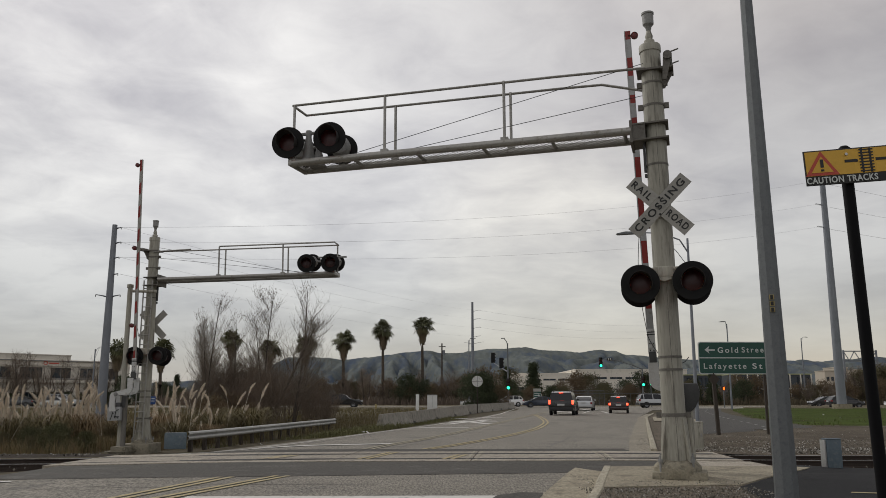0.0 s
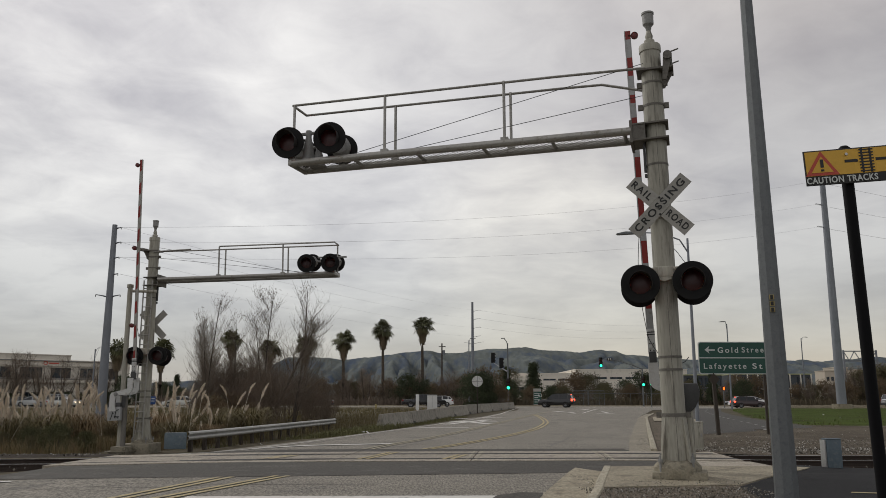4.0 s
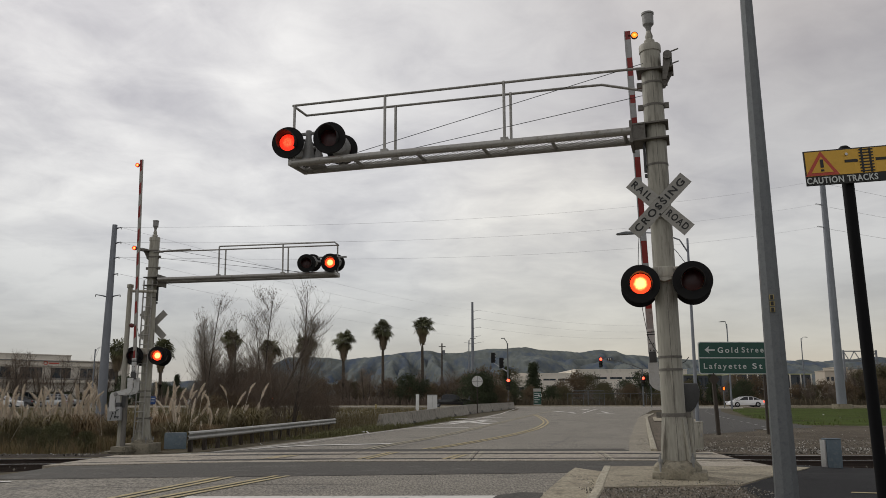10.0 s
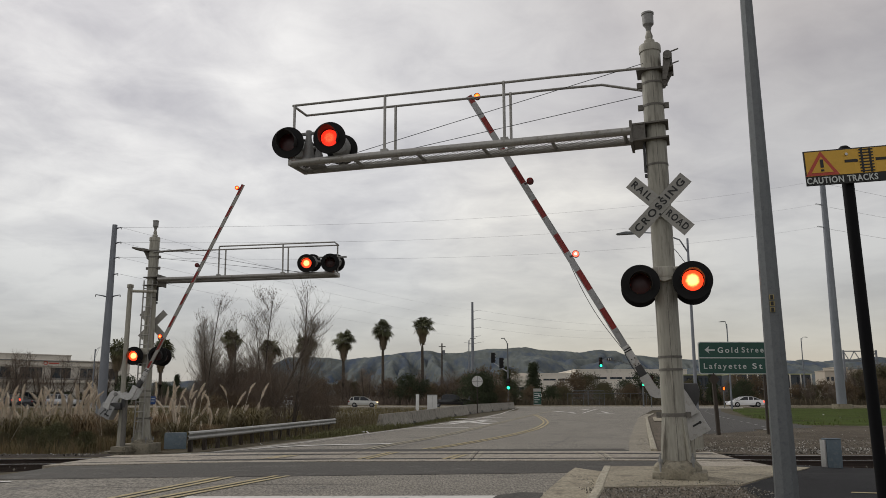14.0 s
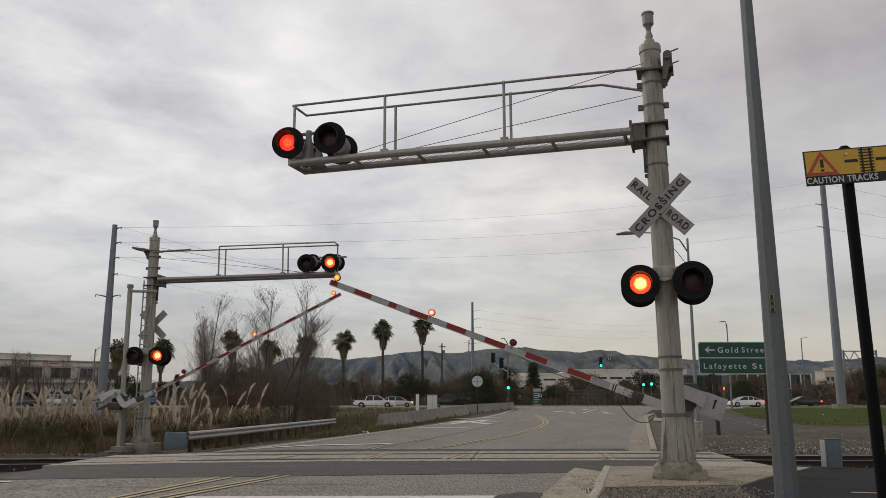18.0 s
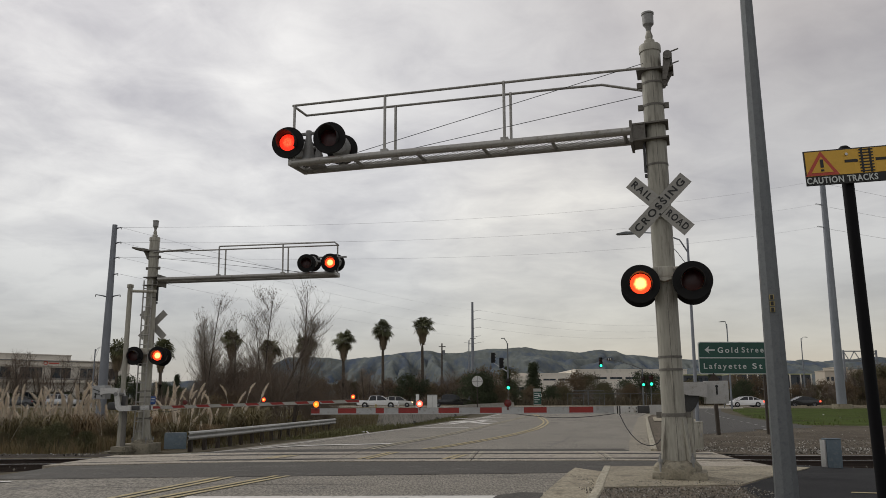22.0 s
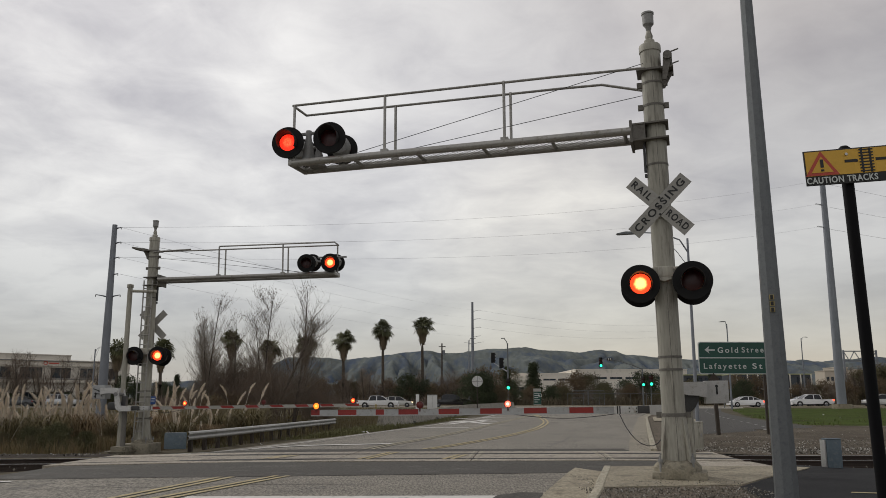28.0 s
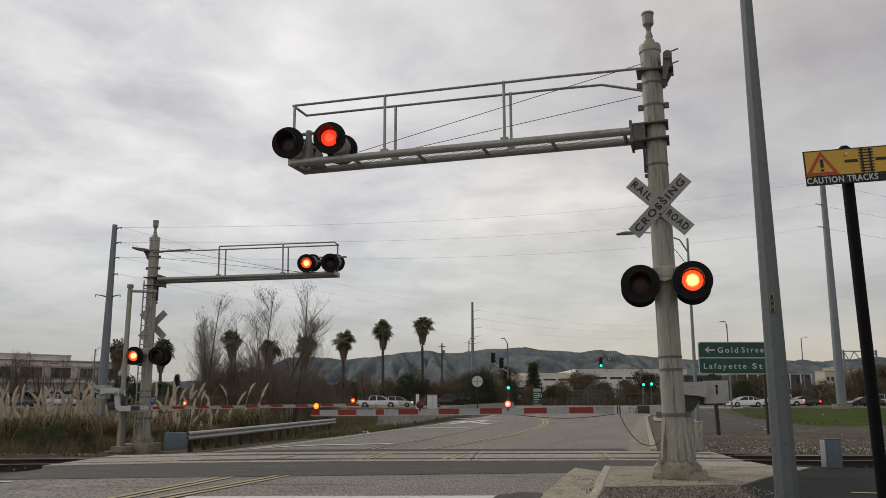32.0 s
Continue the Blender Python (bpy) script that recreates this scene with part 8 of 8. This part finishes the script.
# outline of the body (x forward, z up) and of the cabin, in metres
SHAPES = {
    "crossover": dict(l=4.5, w=0.9, body=[(-2.25, 0.4), (-2.24, 0.95), (-2.1, 1.06), (0.9, 1.02), (1.9, 0.9), (2.2, 0.72), (2.25, 0.36), (1.8, 0.28), (-1.95, 0.3)],
                      cabin=[(-2.1, 1.04), (-1.75, 1.52), (-1.3, 1.62), (0.1, 1.60), (0.4, 1.53), (1.2, 1.0)], wheels=(-1.3, 1.38), wr=0.35),
    "sedan": dict(l=4.7, w=0.9, body=[(-2.35, 0.35), (-2.33, 0.82), (-2.2, 0.95), (-1.8, 0.98), (-0.9, 0.97), (0.9, 0.93), (1.5, 0.88), (2.0, 0.78), (2.3, 0.62), (2.35, 0.32), (1.9, 0.22), (-2.0, 0.24)],
                  cabin=[(-1.95, 0.94), (-1.45, 1.17), (-1.0, 1.34), (-0.5, 1.425), (0.0, 1.44), (0.4, 1.385), (0.8, 1.2), (1.32, 0.93)], wheels=(-1.4, 1.42), wr=0.34),
    "suv": dict(l=4.6, w=0.92, body=[(-2.3, 0.42), (-2.28, 1.0), (-2.2, 1.12), (0.85, 1.08), (2.0, 0.98), (2.28, 0.8), (2.3, 0.38), (1.9, 0.3), (-2.0, 0.32)],
                cabin=[(-2.2, 1.1), (-1.95, 1.66), (-1.5, 1.75), (0.1, 1.74), (0.45, 1.66), (1.1, 1.06)], wheels=(-1.35, 1.4), wr=0.37),
    "pickup": dict(l=5.8, w=0.97, body=[(-2.9, 0.5), (-2.88, 1.0), (-1.05, 1.03), (1.05, 1.08), (2.3, 1.04), (2.7, 0.98), (2.87, 0.86), (2.9, 0.44), (2.4, 0.37), (-2.5, 0.4)],
                   cabin=[(-1.25, 1.0), (-1.18, 1.5), (-1.0, 1.66), (-0.4, 1.7), (0.45, 1.68), (0.75, 1.58), (1.5, 1.05)], wheels=(-1.75, 1.85), wr=0.4),
    "hatch": dict(l=4.3, w=0.88, body=[(-2.15, 0.4), (-2.12, 0.95), (-1.95, 1.05), (0.9, 0.98), (1.8, 0.82), (2.12, 0.65), (2.15, 0.35), (1.7, 0.25), (-1.9, 0.28)],
                  cabin=[(-2.0, 1.03), (-1.65, 1.42), (-0.9, 1.52), (0.1, 1.48), (1.25, 0.96)], wheels=(-1.3, 1.35), wr=0.33)}


def car(kind, paint, label, name, lit_tail=False, lit_head=False, cladding=False):
    s = SHAPES[kind]
    t = thing(name, pose(0, 0, 0), label, {"pickup": "pickup truck", "suv": "suv", "crossover": "suv"}.get(kind, "car"), "vehicles at the junction")
    w, mat = s["w"], PAINTS[paint]
    bm = bmesh.new()
    prism(bm, s["body"], -w, w)
    bmesh.ops.bevel(bm, geom=bm.edges[:], offset=0.07, segments=2, affect="EDGES", profile=0.6)
    part("body", bm, mat, t)
    c = s["cabin"]
    belt = min(c[0][1], c[-1][1])
    roof = max(p[1] for p in c)

    def half(z, inset=0.0):
        return w * (0.97 - 0.2 * max(0, z - belt) / (roof - belt)) - inset
    bm = bmesh.new()
    a = [bm.verts.new((x, -half(z), z)) for x, z in c]
    b = [bm.verts.new((x, half(z), z)) for x, z in c]
    bm.faces.new(a)
    bm.faces.new(b[::-1])
    for i in range(len(c) - 1):
        bm.faces.new((a[i], b[i], b[i + 1], a[i + 1]))
    part("glazing", bm, CAR_GLASS, t, "dark car windows")
    # roof and pillars in body colour
    bm = bmesh.new()
    top = [p for p in c if p[1] > roof - 0.16]
    va = [bm.verts.new((x, -half(z) - 0.005, z + 0.012)) for x, z in top]
    vb = [bm.verts.new((x, half(z) + 0.005, z + 0.012)) for x, z in top]
    vc = [bm.verts.new((x, -half(z) - 0.012, z - 0.07)) for x, z in top]
    vd = [bm.verts.new((x, half(z) + 0.012, z - 0.07)) for x, z in top]
    for i in range(len(top) - 1):
        bm.faces.new((va[i], vb[i], vb[i + 1], va[i + 1]))
        bm.faces.new((va[i], va[i + 1], vc[i + 1], vc[i]))
        bm.faces.new((vb[i], vd[i], vd[i + 1], vb[i + 1]))
    part("roof", bm, mat, t)
    mids = [(top[0][0] + (top[-1][0] - top[0][0]) * f, top[0][0] + (top[-1][0] - top[0][0]) * f) for f in ((0.5,) if kind == "pickup" else (0.12, 0.6))]
    for sgn in (-1, 1):
        for (x0, z0), (x1, z1) in ((c[0], top[0]), (c[-1], top[-1])) + tuple(((m[0], belt), (m[1], roof - 0.05)) for m in mids):
            d = 0.045
            bm = bmesh.new()
            v = []
            for x, z in ((x0 - d, z0), (x0 + d, z0), (x1 + d, z1), (x1 - d, z1)):
                v.append(bm.verts.new((x, sgn * (half(z) + 0.008), z)))
            v2 = [bm.verts.new((p.co.x, p.co.y - sgn * 0.05, p.co.z)) for p in v]
            bm.faces.new(v)
            bm.faces.new(v2[::-1])
            for i in range(4):
                bm.faces.new((v[i], v2[i], v2[(i + 1) % 4], v[(i + 1) % 4]))
            part("pillar", bm, mat, t)
        bm = bmesh.new()
        box(bm, (c[-1][0] - 0.25, min(sgn * w, sgn * (w + 0.17)), belt + 0.02), (c[-1][0] - 0.1, max(sgn * w, sgn * (w + 0.17)), belt + 0.17), bevel=0.03)
        part("mirror", bm, mat, t)
        for x in s["wheels"]:
            bm = bmesh.new()
            m = Matrix.Translation((x, sgn * (w - 0.085), s["wr"])) @ Matrix.Rotation(radians(90), 4, "X")
            r = s["wr"]
            lathe(bm, [(r * 0.6, -0.1), (r * 0.95, -0.11), (r, -0.07), (r, 0.07), (r * 0.95, 0.11), (r * 0.6, 0.1)], 20, m)
            wh = part("wheel", bm, TYRE, t, "black tyre")
            bm = bmesh.new()
            lathe(bm, [(0, -0.1), (r * 0.2, -0.1), (r * 0.25, -0.07), (r * 0.62, -0.095), (r * 0.62, 0.095), (r * 0.25, 0.07), (r * 0.2, 0.1), (0, 0.1)], 12, m)
            part("rim", bm, RIM, wh)
            bm = bmesh.new()
            lathe(bm, [(r * 1.0, -0.02), (r * 1.07, -0.02), (r * 1.07, 0.012), (r * 1.0, 0.012)], 20, Matrix.Translation((x, sgn * (w + 0.004), r)) @ Matrix.Rotation(radians(90), 4, "X"))
            part("wheel_arch", bm, BUMPER, t)
        bx, bz = s["body"][1]
        bm = bmesh.new()
        tw = 0.1 if kind != "suv" else 0.07
        box(bm, (bx - 0.025, sgn * (w + 0.008 - tw) - tw, bz - 0.18), (bx + 0.2, sgn * (w + 0.008 - tw) + tw, bz + 0.03 if kind != "suv" else bz + 0.12), bevel=0.02)
        part("tail_lamp", bm, TAIL_LIT if lit_tail else TAIL_OFF, t, "red tail lamp")
        fx = s["l"] / 2
        fz = s["body"][-4][1] if kind != "pickup" else 0.78
        bm = bmesh.new()
        box(bm, (fx - 0.28, sgn * (w - 0.2) - 0.16, fz - 0.05), (fx + 0.01, sgn * (w - 0.2) + 0.16, fz + 0.12), bevel=0.03)
        part("head_lamp", bm, HEAD_LIT if lit_head else HEAD_LAMP, t, "clear headlamp")
    bm = bmesh.new()
    x0 = s["body"][0][0]
    box(bm, (x0 - 0.06, -w + 0.05, 0.36), (x0 + 0.15, w - 0.05, 0.62), bevel=0.04)
    part("rear_bumper", bm, BUMPER if kind in ("suv", "pickup") else mat, t)
    bm = bmesh.new()
    box(bm, (s["l"] / 2 - 0.15, -w + 0.06, 0.3), (s["l"] / 2 + 0.05, w - 0.06, 0.55), bevel=0.04)
    part("front_bumper", bm, BUMPER if kind in ("suv",) else mat, t)
    bm = bmesh.new()
    box(bm, (x0 - 0.075, -0.26, 0.72), (x0 - 0.02, 0.26, 0.86))
    part("plate", bm, PLATE, t, "plain pale plate")
    if kind in ("suv", "crossover"):
        rx, rz = c[1]
        bm = bmesh.new()
        box(bm, (rx - 0.09, -0.16, rz - 0.02), (rx + 0.02, 0.16, rz + 0.025), bevel=0.01)
        part("stop_lamp", bm, TAIL_LIT if lit_tail else TAIL_OFF, t, "narrow high brake lamp")
        for sgn in (-1, 1):
            bm = bmesh.new()
            tube(bm, [(rx + 0.35, sgn * half(roof, 0.1), roof + 0.0), (rx + 0.45, sgn * half(roof, 0.1), roof + 0.07), (0.0, sgn * half(roof, 0.1), roof + 0.07), (0.1, sgn * half(roof, 0.1), roof)], 0.018, 6)
            part("roof_rail", bm, BUMPER, t)
        bm = bmesh.new()
        box(bm, (x0 - 0.03, -0.42, 0.88), (x0 + 0.05, 0.42, 0.93), bevel=0.01)
        part("trim_bar", bm, RIM, t, "bright tailgate bar")
        bm = bmesh.new()
        tube(bm, [(rx - 0.06, 0.0, rz - 0.32), (rx - 0.07, 0.3, rz - 0.2)], 0.012, 5)
        part("rear_wiper", bm, BUMPER, t)
    if cladding:
        bm = bmesh.new()
        for sgn in (-1, 1):
            box(bm, (-2.2, sgn * w - 0.02, 0.36), (2.2, sgn * w + 0.02, 0.62), bevel=0.01)
        part("cladding", bm, BUMPER, t, "black lower cladding")
    if kind == "pickup":
        bm = bmesh.new()
        box(bm, (-2.78, -0.8, 0.86), (-1.3, 0.8, 0.985))
        part("bed_floor", bm, BUMPER, t, "dark open load bed")
        bm = bmesh.new()
        for sgn in (-1, 1):
            box(bm, (-2.88, sgn * 0.925 - 0.045, 0.94), (-1.1, sgn * 0.925 + 0.045, 1.05), bevel=0.02)
        box(bm, (-2.92, -0.95, 0.66), (-2.84, 0.95, 1.05), bevel=0.02)
        part("bed_wall", bm, mat, t)
    return t


VEHICLES = []


def vehicle(rows, *a, size=1.0, **k):
    """rows: seconds, x, y, heading in degrees (0: to the right, 180: to the left); size: smaller models of a kind."""
    c = car(*a, **k)
    for piece in c.children_recursive:
        piece.data.transform(Matrix.Scale(size, 4))
    first = rows[0]
    c.matrix_basis = pose(first[1], first[2], 0.0, 0, 0, first[3])
    VEHICLES.append((c, rows))


def build_vehicles():
    vehicle([(0, 51.29, 104, 0), (0.5, 56.12, 104, 0), (1, 61.17, 104, 0), (3, 81.37, 104, 0), (32, 94.93, 104, 0)],
            "hatch", "black", "black hatchback passing on the cross street", "hatchback")
    vehicle([(0, 27.12, 104, 0), (0.5, 30.23, 104, 0), (1, 33.47, 104, 0), (1.5, 36.57, 104, 0), (2, 40.11, 104, 0), (2.5, 44.65, 104, 0), (3, 49.27, 104, 0), (3.5, 54.1, 104, 0), (5, 68.96, 104, 0), (6, 79.06, 104, 0), (32, 94.93, 104, 0)],
            "suv", "silver", "silver car with black cladding turning onto the cross street", "suv", cladding=True)
    vehicle([(0, 54.55, 116, 180), (0.5, 51.9, 116, 180), (1, 49.73, 116, 180), (1.5, 47.79, 116, 180), (2, 45.94, 116, 180), (2.5, 44.42, 116, 180), (3, 43.29, 116, 180), (3.5, 42.89, 116, 180), (5, 42.81, 116, 180), (32, 42.81, 116, 180)],
            "sedan", "black", "black car stopping in the far lane", "sedan")
    vehicle([(0, 63.68, 112.5, 180), (1, 56.42, 112.5, 180), (1.5, 53.06, 112.5, 180), (2, 49.71, 112.5, 180), (2.5, 46.51, 112.5, 180), (3, 44.17, 112.5, 180), (3.5, 42.68, 112.5, 180), (4.2, 41.9, 112.5, 180), (5, 41.75, 112.5, 180), (32, 41.75, 112.5, 180)],
            "sedan", "white", "white saloon waiting at the junction", "sedan", lit_tail=True)
    vehicle([(0, 12.9, 107.5, 180), (0.5, 10.81, 107.5, 180), (1, 8.43, 107.5, 180), (2, 2.68, 107.5, 180), (4, -16.7, 107.5, 180), (8, -58.46, 107.5, 180), (32, -88.29, 107.5, 180)],
            "sedan", "blue", "dark blue car crossing the junction", "sedan")
    vehicle([(0, -13.57, 107.5, 0), (0.5, -10.74, 107.5, 0), (1, -8.35, 107.5, 0), (1.5, -6.71, 107.5, 0), (2, -5.67, 107.5, 0), (2.5, -5.29, 107.5, 0), (3, -4.92, 107.5, 0), (3.5, -3.95, 107.5, 0), (4.5, -0.89, 107.5, 0), (5.5, 0.97, 107.5, 0), (6.5, 1.04, 107.5, 0), (32, 1.04, 107.5, 0)],
            "pickup", "black", "black pickup waiting behind the barrier", "pickup_truck")
    vehicle([(0, -18.02, 116, 180), (0.5, -23.01, 116, 180), (1, -27.68, 116, 180), (4, -58.25, 116, 180), (32, -95.27, 116, 180)],
            "sedan", "silver", "silver car leaving along the street", "sedan")
    vehicle([(0, 4.76, 112.5, 180), (0.5, -0.31, 112.5, 180), (1, -5.46, 112.5, 180), (1.5, -10.77, 112.5, 180), (2, -15.76, 112.5, 180), (2.5, -20.76, 112.5, 180), (4, -36.21, 112.5, 180), (8, -76.79, 112.5, 180), (32, -100.2, 112.5, 180)],
            "sedan", "cream", "pale car passing behind the barrier", "sedan")
    vehicle([(0, 9.33, 116, 180), (1, 2.9, 116, 180), (2, 1.93, 116, 180), (3, 1.69, 116, 180), (3.5, 1.45, 116, 180), (4, -0.72, 116, 180), (4.5, -5.55, 116, 180), (5, -11.59, 116, 180), (6, -22.85, 116, 180), (10, -71.13, 116, 180), (32, -103.31, 116, 180)],
            "hatch", "white", "small white car behind the barrier", "hatchback")
    vehicle([(0, -52.43, 110.5, 0), (8, -44.76, 110.5, 0), (11, -25.22, 110.5, 0), (12, -19.47, 110.5, 0), (12.5, -17.02, 110.5, 0), (13, -14.79, 110.5, 0), (13.5, -12.49, 110.5, 0), (14, -10.81, 110.5, 0), (14.5, -9.3, 110.5, 0), (15.5, -7.0, 110.5, 0), (16.5, -6.35, 110.5, 0), (17, -6.15, 110.5, 0), (18, -6.05, 110.5, 0), (32, -6.05, 110.5, 0)],
            "crossover", "cream", "pale car waiting at the junction", "suv", lit_head=True, size=0.87)
    vehicle([(0, -76.32, 101.5, 0), (10, -55.19, 101.5, 0), (13, -27.03, 101.5, 0), (14.5, -16.48, 101.5, 0), (15.5, -12.81, 101.5, 0), (16.5, -10.42, 101.5, 0), (17, -9.43, 101.5, 0), (18, -8.52, 101.5, 0), (19, -8.10, 101.5, 0), (20, -8.10, 101.5, 0), (32, -8.10, 101.5, 0)],
            "pickup", "white", "white crew-cab pickup waiting at the junction", "pickup_truck", size=0.89)
    vehicle([(0, 113.94, 116, 180), (12, 89.80, 116, 180), (14.5, 63.25, 116, 180), (15.5, 56.80, 116, 180), (16.5, 53.42, 116, 180), (17, 52.46, 116, 180), (18, 51.26, 116, 180), (19, 51.09, 116, 180), (32, 51.09, 116, 180)],
            "sedan", "black", "black saloon waiting in the far lane", "sedan", lit_tail=True)
    vehicle([(0, 126.11, 112.5, 180), (22, 102.70, 112.5, 180), (25.5, 62.89, 112.5, 180), (26.5, 56.66, 112.5, 180), (27.5, 52.36, 112.5, 180), (28, 50.72, 112.5, 180), (28.5, 49.32, 112.5, 180), (29, 48.31, 112.5, 180), (29.5, 47.60, 112.5, 180), (30, 47.29, 112.5, 180), (31, 46.82, 112.5, 180), (32, 46.67, 112.5, 180)],
            "pickup", "white", "white pickup queueing behind the white saloon", "pickup_truck", lit_tail=True)
    vehicle([(0, 138.07, 116, 180), (20, 89.8, 116, 180), (23, 68.88, 116, 180), (24, 64.85, 116, 180), (25, 63.89, 116, 180), (27, 62.9, 116, 180), (28, 62.3, 116, 180), (29, 62.1, 116, 180), (32, 62.0, 116, 180)],
            "suv", "cream", "pale car queueing in the far lane", "suv")
    vehicle([(0, 149.51, 112.5, 180), (26, 110.5, 112.5, 180), (29.5, 66.8, 112.5, 180), (30.2, 62.12, 112.5, 180), (31, 59.23, 112.5, 180), (31.5, 58.53, 112.5, 180), (32, 58.29, 112.5, 180)],
            "sedan", "black", "black car arriving in the near lane", "sedan")
    vehicle([(0, 9.35, 63, 76), (0.5, 10.42, 68, 76), (1, 11.49, 73, 76), (1.5, 12.93, 80, 77), (2, 14.14, 86, 79), (2.5, 15.19, 92, 88), (3, 15.83, 97.5, 108), (3.5, 15.86, 103, 135), (4, 15.06, 108, 160), (4.5, 13.3, 111.5, 173), (5, 11.16, 112.5, 178), (5.5, 8.82, 112.5, 180), (6, 5.54, 112.5, 180), (6.5, 2.58, 112.5, 180), (7, -0.47, 112.5, 180), (7.5, -4.84, 112.5, 180), (8, -9.52, 112.5, 180), (8.5, -13.42, 112.5, 180), (9, -17.25, 112.5, 180), (10, -26.06, 112.5, 180), (14, -61.18, 112.5, 180), (32, -100.2, 112.5, 180)],
            "suv", "black", "black off-road car with lit brake lamps", "suv", lit_tail=True)
    vehicle([(0, 14.62, 84, 76), (0.5, 15.45, 89, 80), (1, 15.95, 94, 90), (1.5, 16.2, 100, 115), (2, 16.1, 106, 140), (2.5, 15.09, 111, 162), (3, 12.97, 114, 176), (3.5, 10.86, 116, 180), (4, 6.92, 116, 180), (4.5, 2.25, 116, 180), (5, -2.57, 116, 180), (5.5, -7.32, 116, 180), (6, -12.23, 116, 180), (6.5, -17.3, 116, 180), (7.5, -27.68, 116, 180), (11, -63.08, 116, 180), (32, -103.31, 116, 180)],
            "sedan", "silver", "silver saloon turning at the junction", "sedan")
    vehicle([(0, 15.1, 70, 77), (0.5, 15.85, 73, 77), (1, 16.98, 77, 74), (1.5, 18.77, 82, 62), (2, 21.18, 87, 45), (2.5, 23.99, 92, 25), (3, 28.19, 97, 10), (3.5, 33.49, 101, 3), (4.2, 40.83, 104, 0), (5.5, 53.17, 104, 0), (6.5, 63.19, 104, 0), (9, 87.72, 104, 0), (32, 116.58, 104, 0)],
            "crossover", "dark_red", "dark compact off-road car braking and turning", "suv", lit_tail=True, size=0.88)
    # parked cars of the office yard, mostly behind the grass
    for k, (x, y, p) in enumerate(((-55.4, 118.9, "silver"), (-61.8, 118.9, "grey"))):
        c = car("sedan" if k % 2 else "suv", p, "parked car before the office", "parked_car")
        c.matrix_basis = pose(x, y, 0.0, 0, 0, 180 if k % 2 else 0)


build_vehicles()


# ---- what moves ----
def motions():
    f = 1.0 / FPS

    def turn_rows(home, changes, start):
        """Rows for a lens: at each time of changes it turns to the other side within a tenth of a second."""
        rows, a = [(0.0, home @ pose(0, 0, 0, 0, 0, start))], start
        for t in changes:
            b = 180 - a
            for k in range(4):
                rows.append((t + (k - 1) * f, home @ pose(0, 0, 0, 0, 0, a + (b - a) * k / 3)))
            a = b
        rows.append((32.0 + 4 * f, home @ pose(0, 0, 0, 0, 0, a)))
        return rows

    # the flashers: group 1 first, then in turn
    odd = {-5: (8.92, 9.05), 0: (11.92, 12.05), 10: (17.85, 17.92), 15: (20.83, 20.92), 20: (23.84, 23.92), 32: (31.04, 31.09)}
    swaps = [odd.get(k, (11.97 + 0.595 * k, 12.03 + 0.595 * k)) for k in range(-5, 34)]
    for lens, home, group in LENSES:
        changes = [8.62] if group == 1 else []
        now = 1
        for off, on in swaps:
            now = 1 - now
            changes.append(on if now == group else off)
        walk(lens, turn_rows(home, changes, 0))
    # gate lamps
    beats = [22.1 + 0.588 * k - (0.06 if k in (-7, 10) else 0.0) for k in range(-22, 17) if 22.1 + 0.588 * k < 31.9]
    for lens, home, name in GATE_LAMPS:
        if name == "tip":
            walk(lens, turn_rows(home, [8.62], 0))
            continue
        changes = []
        on = name == "mid"
        if on:
            changes.append(8.62)
        for k, t in enumerate(beats):
            changes.append(t)
        walk(lens, turn_rows(home, changes, 0))
    # traffic signals: green, amber from 6.3 s, red from 9.8 s, green again from 11.8 s
    spans = {"green": ([6.3, 11.8], 180), "yellow": ([6.3, 9.8], 0), "red": ([9.8, 11.8], 0)}
    for lens, home, name in TRAFFIC:
        walk(lens, turn_rows(home, *spans[name]))
    for c, rows in VEHICLES:
        walk(c, [(t, pose(x, y, 0.0, 0, 0, a)) for t, x, y, a in rows])
    near = [(0, 88.3), (11.7, 88.3), (12, 86.8), (12.5, 78.55), (13, 72.75), (13.5, 66.45), (14, 60.45), (14.5, 54.0), (15.5, 43.05), (16.5, 32.6), (17, 28.75), (17.5, 25.2), (18, 20.95), (18.5, 17.2), (19, 13.35), (19.5, 10.0), (20, 7.2), (20.5, 4.7), (21, 2.55), (21.5, 0.75), (22, -0.45), (22.4, -0.73), (24, -0.73), (32, -0.73)]
    walk(NEAR_ARM, [(t, arm_pose(NEAR_GATE, a)) for t, a in near])
    for c, p in CABLES:
        walk(c, [(t, pose(p.x, p.y, p.z, 0, a, 0)) for t, a in near])
    far = [(0, 92), (11.8, 92), (12.1, 89.8), (12.5, 83.4), (13, 75.9), (14, 64.5), (15.2, 52.5), (16.5, 40.6), (17, 36.2), (18, 27.1), (19, 20.4), (20, 13.2), (21, 7.0), (22, 1.8), (22.4, 0.94), (24, 0.94), (32, 0.94)]
    walk(FAR_ARM, [(t, arm_pose(FAR_GATE, a)) for t, a in far])


motions()
